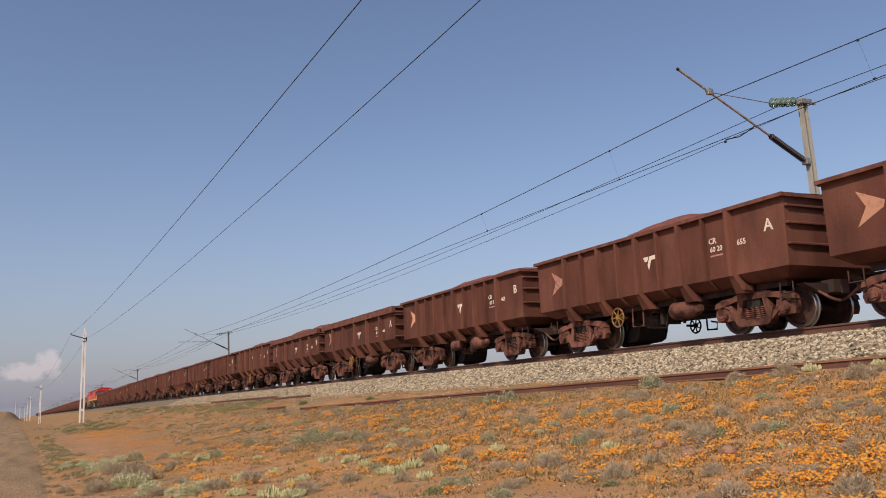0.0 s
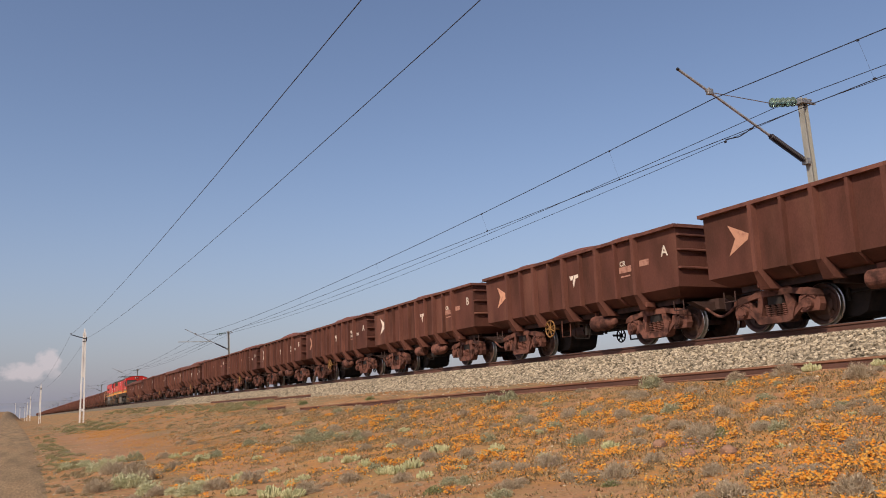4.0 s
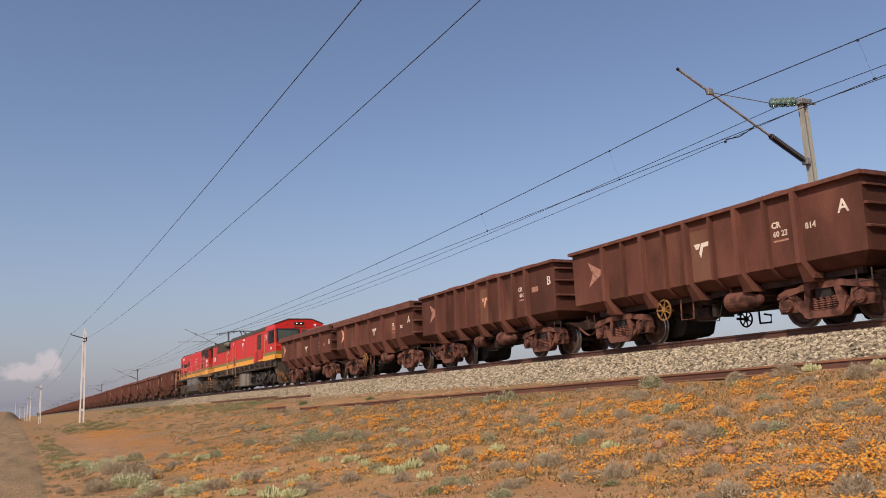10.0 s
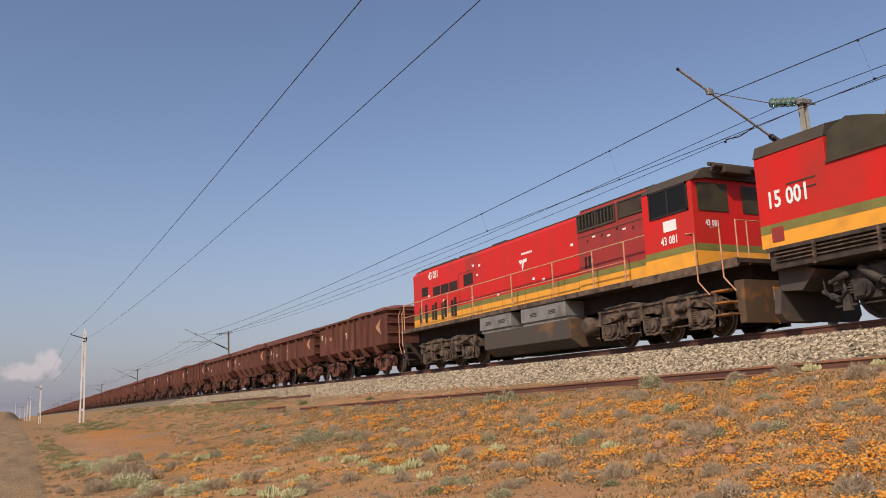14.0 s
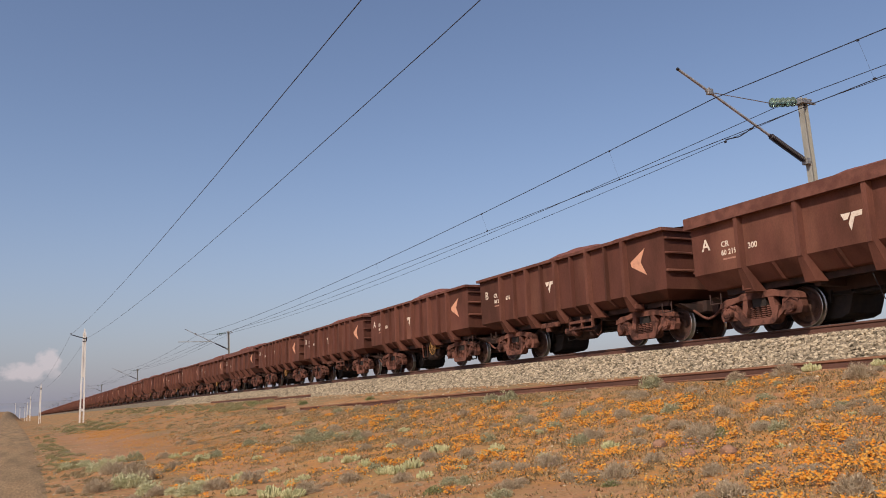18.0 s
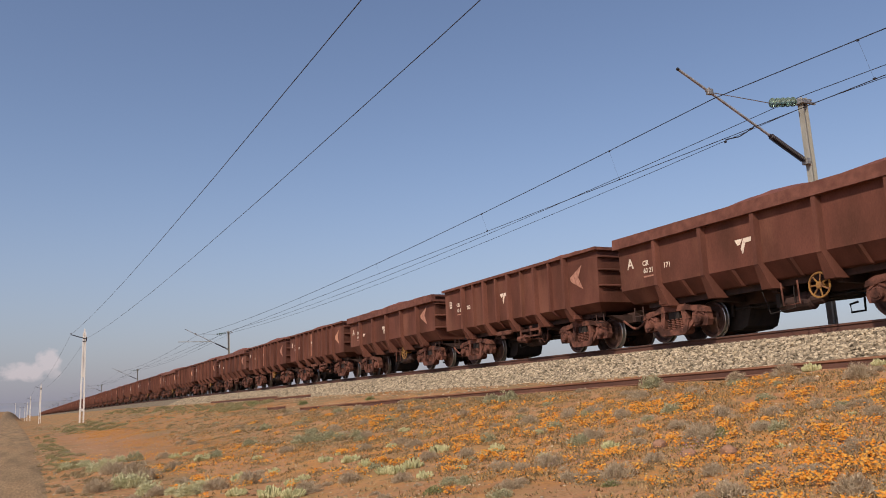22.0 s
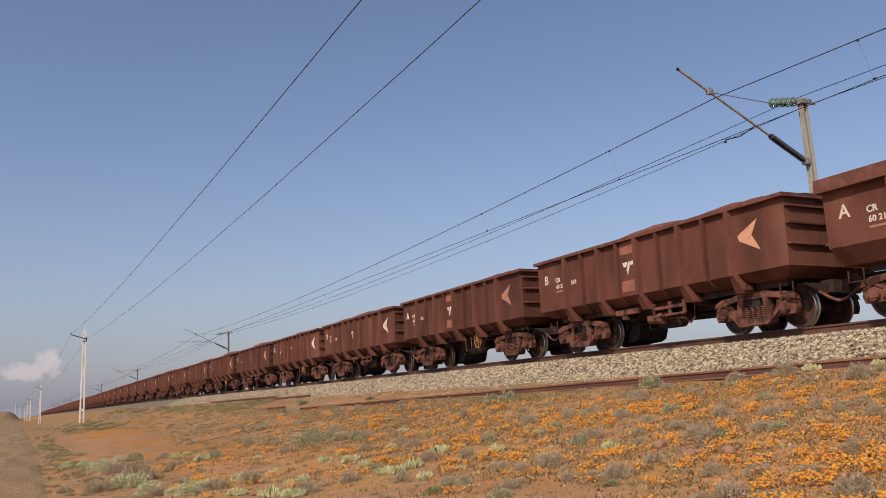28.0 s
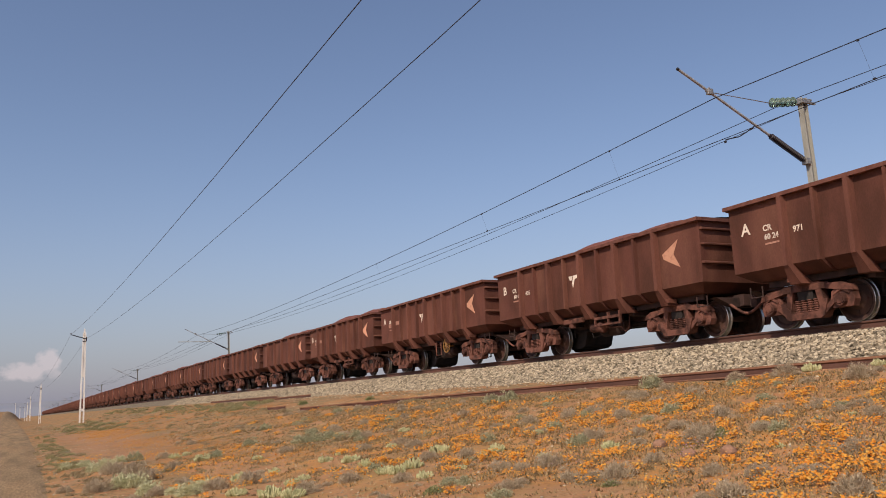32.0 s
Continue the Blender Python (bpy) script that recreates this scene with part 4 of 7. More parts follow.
def make_wagon(m, full, letter, deep=False):
    """m = 1: brake gear at the near end (behind the locomotives); -1: turned round (ahead of them)."""
    w = thing("ore_wagon", pose(0, 0, 0), "rust-brown open iron ore wagon heaped with red ore", "wagon", "ore wagons")
    P = PARTS

    def put(name, key, build, mat, parent=w, label=""):
        if key not in P:
            P[key] = mesh_of(name, build(), mat)
        return part(name, P[key], None, parent, label)

    waist = 1.45 if deep else 1.30
    body = put("body", ("body", deep), lambda: wagon_body(waist), M["wagon"])
    if deep:
        for s in (-1, 1):
            put("side_coaming", ("side_coaming", s), lambda: side_coaming(s), M["rim"], label="deep dusty plate along the top edge")
            put("end_coaming", ("end_coaming", s), lambda: end_coaming(s), M["rim"])
    else:
        put("rim", "rim", rim_bm, M["rim"])
    for s in ((-1, 1) if full else (-1,)):
        for k in range(9):
            strong = k % 2 == 0
            if full or strong:
                y = -3.36 + 0.84 * k
                put("rib", ("rib", s, k, deep), lambda: rib_bm(s, y, strong, waist), M["wagon_rib"] if strong else M["wagon"], body)
    for e in ((-1, 1) if full else (-1,)):
        for z in (2.52, 2.05, 1.56) if deep else (2.62, 2.24, 1.78):
            put("end_rib", ("er", e, z), lambda: end_rib_bm(e, z, 0.13 if deep else 0.095), M["wagon"], body)

    def sill():
        bm = B()
        box(bm, -0.32, 0.32, -HALF - 0.12, HALF + 0.12, 0.72, 1.0)
        for e in (-1, 1):
            prism(bm, [(-1.1, 0.92), (1.1, 0.92), (0.5, 0.70), (-0.5, 0.70)], "y", e * (HALF - 0.25), e * (HALF - 0.02))
            box(bm, -0.95, 0.95, e * 3.35 - 0.3, e * 3.35 + 0.3, 0.84, 1.0)
        for s in (-1, 1):
            box(bm, s * 0.92 - 0.06, s * 0.92 + 0.06, -HALF + 0.55, HALF - 0.55, 0.93, 1.08)
        for y in (-1.7, 0.0, 1.7):
            box(bm, -1.1, 1.1, y - 0.08, y + 0.08, 0.80, 1.0)
        return bm
    put("underframe", "sill", sill, M["under"])
    for e in (-1, 1):
        bogie(w, e * 3.42, full)

        def lug():
            return box(B(), -1.37, -1.08, e * 3.42 - 0.13, e * 3.42 + 0.13, 0.93, 1.055, 0.012)
        # the paler rib colour also carries the sunlit look of this block
        put("side_bearer", ("lug", e), lug, M["wagon_rib"], label="dusty side bearer block, coloured as if sunlit")

        def coupler():
            bm = B()
            box(bm, -0.12, 0.12, e * (HALF + 0.1) if e > 0 else -HALF - 0.38, HALF + 0.38 if e > 0 else -(HALF + 0.1), 0.70, 0.94, 0.02)
            box(bm, -0.2, 0.2, e * (HALF + 0.30) - 0.1, e * (HALF + 0.30) + 0.12, 0.66, 0.98, 0.03)
            return bm
        put("coupler", ("coupler", e), coupler, M["under"])

        def hose():
            bm = B()
            pts = [Vector((-0.62, e * (HALF - 0.42 + 0.92 * t), 0.86 - 0.05 * t - 0.33 * smooth(0.1, 1.0, t))) for t in [i / 8 for i in range(9)]]
            path_tube(bm, pts, 0.034, 7)
            return bm
        if full:
            put("brake_hose", ("hose", e), hose, M["bogie"], label="dusty red-brown brake hose")

            def step():
                bm = B()
                path_tube(bm, [(-1.2, e * (HALF - 0.55), 0.98), (-1.2, e * (HALF - 0.55), 0.74), (-1.2, e * (HALF - 0.2), 0.74), (-1.2, e * (HALF - 0.2), 0.98)], 0.018, 6)
                return bm
            put("footstep", ("step", e), step, M["under"])

    def reservoir():
        bm = B()
        turned(bm, (-1.10, m * 0.80, 0.73), (-1.10, m * 1.85, 0.71), [(0, 0.06), (0.03, 0.19), (0.08, 0.225), (0.62, 0.215), (0.85, 0.16), (0.97, 0.10), (1, 0.05)], 18)
        for y in (0.95, 1.35):
            box(bm, -1.14, -1.04, m * y - 0.03, m * y + 0.03, 0.60, 1.06)
        return bm
    def low_reservoir():
        bm = B()
        turned(bm, (-0.6, -0.66, 0.58), (-0.6, 0.28, 0.58), [(0, 0.06), (0.03, 0.17), (0.08, 0.21), (0.92, 0.21), (0.97, 0.17), (1, 0.06)], 18)
        box(bm, -0.7, -0.5, -0.3, -0.2, 0.75, 1.0)
        return bm

    def brake_block():
        """Cylinder, bracket and carrier below the sill."""
        bm = B()
        turned(bm, (-1.06, 0.18, 0.63), (-1.06, -0.50, 0.61), [(0, 0.03), (0.02, 0.10), (0.06, 0.135), (0.62, 0.135), (0.66, 0.165), (0.84, 0.165), (0.88, 0.12), (1, 0.04)], 14)
        box(bm, -1.24, -1.12, 0.45, 1.42, 0.83, 0.98, 0.02)
        box(bm, -1.22, -1.10, 0.95, 1.15, 0.70, 0.84, 0.02)
        box(bm, -1.24, -1.16, -1.35, -0.15, 0.82, 0.90)
        box(bm, -1.24, -1.16, -1.35, -0.15, 0.64, 0.69)
        for y in (-1.33, -0.80, -0.18):
            box(bm, -1.235, -1.165, y - 0.03, y + 0.03, 0.66, 1.0)
        path_tube(bm, [(-1.0, -0.5, 0.6), (-1.0, -1.1, 0.56), (-1.0, -1.3, 0.40), (-1.0, -1.45, 0.52), (-1.0, -1.5, 0.95)], 0.02, 6)
        return bm
    if m < 0:
        put("air_reservoir", ("res", m), reservoir, M["bogie"], label="dusty red-brown air reservoir")
    else:
        put("air_reservoir", ("res", m), low_reservoir, M["under"], label="dark brown air reservoir")
        if letter == "B" and full:
            put("brake_block", ("bb", m), brake_block, M["bogie"], label="dusty red-brown brake cylinder and bracket")

    for e in (-1, 1):
        def inner_gear():
            """Brake levers and beams packed behind the bogie; far fewer of them at the other end."""
            bm = B()
            if e > 0:
                prism(bm, [(2.40, 0.88), (1.68, 0.86), (1.50, 0.66), (1.58, 0.40), (1.66, 0.22), (1.85, 0.15), (2.40, 0.12)], "x", -0.30, 0.72)
                prism(bm, [(1.70, 0.82), (-0.9, 0.80), (-1.25, 0.66), (-0.9, 0.60), (0.5, 0.63), (1.60, 0.62)], "x", -0.20, 0.55)
            else:
                prism(bm, [(-2.35, 0.86), (-1.72, 0.86), (-1.60, 0.66), (-1.95, 0.50), (-2.35, 0.42)], "x", -0.30, 0.72)
            return bm
        put("brake_beam_gear", ("inner", e), inner_gear, M["dark"])
    if letter == "B" and m < 0:
        def second():
            bm = B()
            turned(bm, (-1.04, 0.32, 0.76), (-1.04, 1.00, 0.76), [(0, 0.06), (0.04, 0.17), (0.1, 0.20), (0.9, 0.20), (0.96, 0.17), (1, 0.06)], 18)
            box(bm, -1.08, -0.98, 0.55, 0.75, 0.9, 1.06)
            return bm
        put("air_reservoir", ("res2", m), second, M["bogie"])

    if full:
        def cylinder():
            bm = B()
            turned(bm, (-0.6, -m * 0.9, 0.62), (-0.6, -m * 0.15, 0.62), [(0, 0.05), (0.02, 0.14), (0.1, 0.16), (0.8, 0.16), (0.85, 0.19), (0.93, 0.19), (0.95, 0.06), (1, 0.05)], 16)
            box(bm, -0.66, -0.54, -m * 0.6 - 0.05, -m * 0.6 + 0.05, 0.72, 1.0)
            return bm
        put("brake_cylinder", ("cyl", m), cylinder, M["under"])

        def rigging():
            bm = B()
            for x, z in ((-0.35, 0.64), (0.25, 0.62)):
                tube(bm, (x, -2.3, z), (x, 2.3, z), 0.025, 6)
            for y in (-1.9, -0.4, 0.3, 2.0):
                box(bm, -0.42, -0.36, y - 0.03, y + 0.03, 0.48, 0.75)
            box(bm, -0.9, -0.3, m * 0.1 - 0.06, m * 0.1 + 0.06, 0.48, 0.78)
            path_tube(bm, [(-0.95, -m * 0.4, 0.95), (-0.95, -m * 0.4, 0.42), (-0.95, m * 0.3, 0.36), (-0.95, m * 0.5, 0.9)], 0.014, 5)
            return bm
        put("brake_rigging", ("rig", m), rigging, M["dark"])

        hub = Vector((-1.24, -m * 1.32, 0.79))
        far_hub = Vector((1.22, -m * 0.94, 0.54))

        def wheel_rim(c, r):
            bm = B()
            n = 20
            rings = []
            for k in range(n):
                q = 2 * math.pi * k / n
                o = Vector((0, math.cos(q), math.sin(q)))
                rings.append([bm.verts.new(c + o * (r + 0.024 * math.cos(j * math.pi / 3)) + Vector((0.024 * math.sin(j * math.pi / 3), 0, 0))) for j in range(6)])
            for A, C in zip(rings, rings[1:] + rings[:1]):
                for j in range(6):
                    bm.faces.new((A[j], A[(j + 1) % 6], C[(j + 1) % 6], C[j]))
            return bm

        def hub_bm(c, inward):
            bm = B()
            turned(bm, c + Vector((-0.035 * inward, 0, 0)), c + Vector((0.32 * inward, 0, 0)), [(0, 0.05), (0.02, 0.075), (0.16, 0.075), (0.18, 0.035), (1, 0.035)], 10)
            return bm

        def spoke_bm(c, r, k):
            q = k * 2 * math.pi / 7
            o = Vector((0, math.cos(q), math.sin(q)))
            return tube(B(), c + o * 0.06, c + o * r, 0.020, 5)

        def stirrup():
            bm = B()
            path_tube(bm, [(1.22, -m * 0.48, 0.72), (1.22, -m * 0.47, 0.38), (1.22, -m * 0.10, 0.37), (1.22, -m * 0.08, 0.56), (1.22, -m * 0.30, 0.60)], 0.028, 6)
            return bm

        def bracket():
            bm = B()
            path_tube(bm, [(-1.19, -m * 0.72, 0.98), (-1.19, -m * 0.74, 0.48), (-1.19, -m * 0.30, 0.47), (-1.19, -m * 0.27, 0.98)], 0.026, 4)
            return bm
        if letter == "A":
            near_wheel = put("handbrake_wheel", ("hw", m), lambda: wheel_rim(hub, 0.26), M["yellow_old"], label="yellow-brown handbrake wheel")
            put("hub", ("hub", m), lambda: hub_bm(hub, 1), M["yellow_old"], near_wheel)
            for k in range(7):
                put("spoke", ("spoke", m, k), lambda: spoke_bm(hub, 0.26, k), M["yellow_old"], near_wheel)
            far_wheel = put("handbrake_wheel", ("hwf", m), lambda: wheel_rim(far_hub, 0.21), M["dark"], label="grimy black handbrake wheel")
            put("hub", ("hubf", m), lambda: hub_bm(far_hub, -1), M["dark"], far_wheel)
            for k in range(7):
                put("spoke", ("spokef", m, k), lambda: spoke_bm(far_hub, 0.21, k), M["dark"], far_wheel)
            put("footstep", ("stirrup", m), stirrup, M["dark"])
            put("handbrake_bracket", ("hb", m), bracket, M["bogie"])
    return w


# ---------------------------------------------------------------- locomotives
def wheel_on(bg, me, y, r):
    return part("wheelset", me, None, bg, at=pose(0, y, r))


def coil(bm, c, h, r, n=6):
    turned(bm, (c[0], c[1], c[2]), (c[0], c[1], c[2] + h), [v for i in range(n) for v in ((i / n + 0.01, r * 0.72), (i / n + 0.3 / n, r), (i / n + 0.6 / n, r), (i / n + 0.9 / n, r * 0.72))], 12)


def loco_bogie(parent, y, r, axles, wheel, kind):
    gear = M["running"] if kind == "e" else M["running_brown"]
    """A three-axle bogie with frame, axle boxes, coil springs, links and dampers on the camera side."""
    bm = B()
    L = axles[-1] + 0.75
    for s in (-1, 1):
        top = 1.04 if kind == "e" else 1.10
        out = [(-L, 0.62), (-L, 0.80)]
        for a, b in zip(axles, axles[1:]):
            out += [(a - 0.25, top - 0.04), (a + 0.25, top - 0.04), ((a + b) / 2 - 0.3, top + 0.04), ((a + b) / 2 + 0.3, top + 0.04)]
        out += [(axles[-1] + 0.25, top - 0.04), (L, 0.80), (L, 0.62)]
        for a, b in list(zip(axles, axles[1:]))[::-1]:
            out += [(b - 0.42, 0.78), ((a + b) / 2 + 0.3, 0.52), ((a + b) / 2 - 0.3, 0.52), (a + 0.42, 0.78)]
        prism(bm, out, "x", s * 0.92, s * 1.10)
        if kind == "d":
            box(bm, s * 1.12 - 0.03, s * 1.12 + 0.03, -L + 0.2, L - 0.2, 1.00, 1.05)
            for a in axles:
                box(bm, s * 1.11 - 0.05, s * 1.11 + 0.05, a - 0.52, a - 0.42, 0.22, 1.06)
                box(bm, s * 1.11 - 0.05, s * 1.11 + 0.05, a + 0.42, a + 0.52, 0.22, 1.06)
                box(bm, s * 1.11 - 0.05, s * 1.11 + 0.05, a - 0.52, a + 0.52, 0.20, 0.27)
    for y2 in (-L + 0.1, L - 0.1):
        box(bm, -1.0, 1.0, y2 - 0.09, y2 + 0.09, 0.6, 0.82)
    bg = new("bogie", mesh_of("bogie", bm, gear))
    bg.parent = parent
    bg.matrix_basis = pose(0, y, 0)
    for a in axles:
        wheel_on(bg, wheel, a, r)
        bm = B()
        prism(bm, [(a - 0.62, 0.34), (a - 0.50, 0.22), (a + 0.50, 0.22), (a + 0.62, 0.34), (a + 0.62, 0.95), (a - 0.62, 0.95)], "x", -0.44, 0.70)
        part("traction_motor", bm, M["dark"], bg)
    jit = random.Random(int(y * 10) + len(kind))
    for s in (-1, 1):
        for k in range(9):
            bm = B()
            p = Vector((s * jit.uniform(1.10, 1.22), jit.uniform(-L, L), jit.uniform(0.34, 1.02)))
            if k % 3 == 0:
                w, h = jit.uniform(0.08, 0.17), jit.uniform(0.07, 0.15)
                box(bm, p.x - 0.07, p.x + 0.05, p.y - w, p.y + w, p.z - h, p.z + h, 0.02)
                part("bracket", bm, gear, bg)
            elif k % 3 == 1:
                q = p + Vector((0, jit.uniform(0.25, 0.55), jit.uniform(-0.25, 0.25)))
                turned(bm, p, q, [(0, 0.03), (0.05, 0.07), (0.55, 0.07), (0.6, 0.045), (1, 0.045)], 10)
                part("brake_cylinder", bm, gear, bg)
            else:
                pts = [p, p + Vector((s * 0.03, 0.15, -0.12)), p + Vector((s * 0.02, 0.38, -0.16)), p + Vector((0, 0.55, 0.08)), p + Vector((-s * 0.05, 0.6, 0.3))]
                path_tube(bm, pts, 0.022, 6)
                part("hose", bm, M["rubber"], bg)
    for s in (-1, 1):
        for a in axles:
            bm = B()
            prism(bm, [(a - 0.30, r - 0.2), (a - 0.34, r + 0.02), (a - 0.2, r + 0.2), (a + 0.2, r + 0.2), (a + 0.34, r + 0.02), (a + 0.30, r - 0.2)], "x", s * 0.86, s * 1.08)
            tube(bm, (s * 1.06, a, r), (s * 1.2, a, r), 0.19, 16)
            tube(bm, (s * 1.2, a, r), (s * 1.24, a, r), 0.11, 12)
            part("axle_box", bm, gear, bg)
            for d in (-0.36, 0.36):
                bm = B()
                coil(bm, (s * 1.02, a + d, r - 0.08), 0.34, 0.105)
                part("spring", bm, gear, bg)
        if kind == "e":
            for a, d in ((axles[0] + 0.15, 0.75), (axles[1] + 0.15, -0.0), (axles[2] - 0.15, -0.75)):
                if d == 0:
                    continue
                bm = B()
                tube(bm, (s * 1.16, a + d, 0.42), (s * 1.16, a + d * 0.35, 0.70), 0.055, 10)
                tube(bm, (s * 1.16, a + d * 0.35, 0.70), (s * 1.16, a - d * 0.25, 1.02), 0.085, 12)
                part("damper", bm, gear, bg, "dusty diagonal damper")
            bm = B()
            tube(bm, (s * 1.15, axles[1] - 0.9, 0.86), (s * 1.15, axles[1] + 0.3, 0.36), 0.075, 10)
            tube(bm, (s * 1.15, axles[1] + 0.3, 0.36), (s * 1.15, axles[1] + 0.75, 0.30), 0.05, 8)
            part("traction_link", bm, gear, bg)
        else:
            for a in axles:
                bm = B()
                pts = [Vector((s * 1.16, a + 0.44 * math.cos(q), 0.52 + 0.33 * math.sin(q))) for q in [math.pi * 0.5 + i * math.pi / 7 for i in range(8)]]
                path_tube(bm, pts, 0.03, 6)
                part("brake_pipe", bm, gear, bg)
            for a in (axles[0] + 0.8, axles[1] + 0.8):
                bm = B()
                turned(bm, (s * 1.12, a - 0.2, 0.80), (s * 1.12, a + 0.2, 0.80), [(0, 0.05), (0.05, 0.12), (0.9, 0.12), (1, 0.05)], 12)
                part("brake_cylinder", bm, gear, bg)
        bm = B()
        for a in axles:
            box(bm, s * 1.05 - 0.04, s * 1.05 + 0.04, a - 0.62, a - 0.5, 0.25, 0.85)
        tube(bm, (s * 1.1, -L, 0.34), (s * 1.1, L, 0.30), 0.022, 6)
        part("brake_gear", bm, gear, bg)
        for a in (axles[0] - 0.5, axles[1] + 0.45, axles[2] + 0.45):
            bm = B()
            prism(bm, [(a - 0.10, 0.20), (a + 0.10, 0.20), (a + 0.06, 0.62), (a - 0.06, 0.62)], "x", s * 1.06, s * 1.16)
            tube(bm, (s * 1.14, a, 0.62), (s * 1.14, a + 0.05, 1.0), 0.03, 6)
            part("sander", bm, gear, bg)
    return bg


def slab(name, y0, y1, z0, z1, x, mat, parent, label="", out=0.006, inner=0.02):
    """A thin panel on the camera side."""
    bm = B()
    box(bm, x - out, x + inner, y0, y1, z0, z1)
    return part(name, bm, mat, parent, label)


def handrail(pts, parent, r=0.018, name="handrail", mat=None):
    bm = B()
    path_tube(bm, [Vector(p) for p in pts], r, 7)
    return part(name, bm, mat or M["rail_pipe"], parent, "pale pink-brown tube handrail" if mat is None else "")


WHEEL_E = wheel_mesh(0.60, mat="running")
WHEEL_D = wheel_mesh(0.46, mat="running_brown")


def make_electric():
    lo = thing("electric_locomotive", pose(0, 0, 0), "dusty red electric locomotive with yellow and olive bands", "locomotive")
    E0, E1 = -10.33, 10.33

    def section(y, side=3.78, top=4.34, w=1.45):
        return [(-w, y, 1.77), (-w, y, side), (-w + 0.10, y, side + 0.28), (-0.65, y, top), (0.65, y, top), (w - 0.10, y, side + 0.28), (w, y, side), (w, y, 1.77)]

    # tall body with the cab
    bm = B()
    front = [(p[0] * 0.985, E0 + (0.0 if p[2] < 2.4 else 0.10 * min(1, (p[2] - 2.4) / 1.5)), p[2]) for p in section(E0)]
    loft(bm, [front, section(E0 + 0.55), section(3.24)])
    body = part("body", bm, M["red"], lo)
    bm = B()
    prism(bm, [(-1.475, 3.80), (-1.37, 4.08), (-0.65, 4.37), (0.65, 4.37), (1.37, 4.08), (1.475, 3.80), (0.9, 3.9), (-0.9, 3.9)], "y", -7.6, 3.26)
    part("roof", bm, M["roof"], lo, "grimy brown roof")
    bm = B()
    prism(bm, [(-1.37, 4.075), (-0.65, 4.37), (0.65, 4.37), (1.37, 4.075), (0.65, 4.1), (-0.65, 4.1)], "y", -9.95, -7.6)
    part("cab_roof", bm, M["roof"], lo)
    # low body under the roof equipment
    bm = B()
    box(bm, -1.45, 1.45, 3.24, 8.45, 1.77, 3.22, 0.0)
    part("body", bm, M["red"], lo)
    bm = B()
    box(bm, -1.49, 1.49, 3.26, 8.45, 3.22, 3.27)
    part("roof", bm, M["roof"], lo)
    # end block
    bm = B()
    loft(bm, [section(8.45, 3.79, 4.31), section(E1, 3.77, 4.29)])
    part("body", bm, M["red"], lo)
    bm = B()
    prism(bm, [(-1.47, 3.81), (-1.36, 4.09), (-0.65, 4.34), (0.65, 4.34), (1.36, 4.09), (1.47, 3.81), (0.9, 3.9), (-0.9, 3.9)], "y", 8.44, E1 + 0.02)
    part("roof", bm, M["roof"], lo)
    bm = B()
    prism(bm, [(8.44, 3.27), (8.44, 3.92), (7.96, 4.10), (7.45, 3.97), (6.8, 3.74), (5.9, 3.27)], "x", -1.44, 1.44)
    for v in bm.verts:
        if v.co.z > 3.9:
            v.co.x *= 0.93
    part("roof_fairing", bm, M["fairing"], lo, "dark brown sloping roof fairing")
    # colour bands
    for y0, y1 in ((E0 + 0.02, -7.16), (-4.58, E1)):
        slab("band", y0, y1, 1.735, 2.045, -1.45, M["yellow"], body, "yellow band")
        slab("band", y0, y1, 2.049, 2.245, -1.45, M["olive"], body, "olive green band")
    slab("band", -7.156, -4.9, 1.77, 1.90, -1.45, M["yellow"], body)
    slab("side_panel", -7.156, -5.25, 1.905, 2.50, -1.45, M["red_panel"], body, "scuffed red side panel", out=0.03)
    for z0, z1 in ((1.905, 1.92), (2.485, 2.505)):
        slab("panel_seam", -7.156, -5.25, z0, z1, -1.48, M["red_dull"], body, out=0.006)
    slab("side_panel", -4.60, -4.25 - 0.9, 1.80, 2.36, -1.45, M["red"], body, out=0.035)
    grille = slab("grille", -5.75, -5.20, 1.80, 2.46, -1.45, M["red_panel"], body, "dull red louvred grille", out=0.05)
    for k in range(8):
        slab("slat", -5.71, -5.24, 1.87 + 0.068 * k, 1.89 + 0.068 * k, -1.5, M["red_dull"], grille, out=0.02)
    # side details
    for y in (-5.02, -7.72):
        bm = B()
        tube(bm, (-1.475, y, 2.30 if y < -7 else 2.45), (-1.475, y, 3.45 if y < -7 else 3.60), 0.016, 6)
        part("conduit", bm, M["rail_pipe"], body)
    win = slab("vent_window", -6.60, -5.66, 2.62, 3.62, -1.45, M["vent_mesh"], body, "dark grimy side vent mesh", out=0.008)
    bm = B()
    for a, b in (((-6.60, 2.60), (-5.66, 2.64)), ((-6.60, 3.60), (-5.66, 3.64)), ((-6.64, 2.60), (-6.58, 3.64)), ((-5.70, 2.60), (-5.64, 3.64))):
        box(bm, -1.475, -1.44, a[0], b[0], a[1], b[1])
    part("frame", bm, M["roof"], win)
    for k in range(4):
        a = math.radians(45 + 90 * k)
        c, s_ = math.cos(a), math.sin(a)
        bm = B()
        prism(bm, [(-6.13 + p * c - q * s_, 3.12 + p * s_ + q * c) for p, q in ((0.08, -0.03), (0.30, -0.10), (0.44, -0.02), (0.42, 0.06), (0.20, 0.05), (0.08, 0.03))], "x", -1.462, -1.458)
        part("fan_blade", bm, M["grime"], win)
    cw = slab("cab_side_window", -10.02, -8.78, 2.88, 3.60, -1.45, M["blackglass"], body, "dark sliding cab side window", out=0.012)
    bm = B()
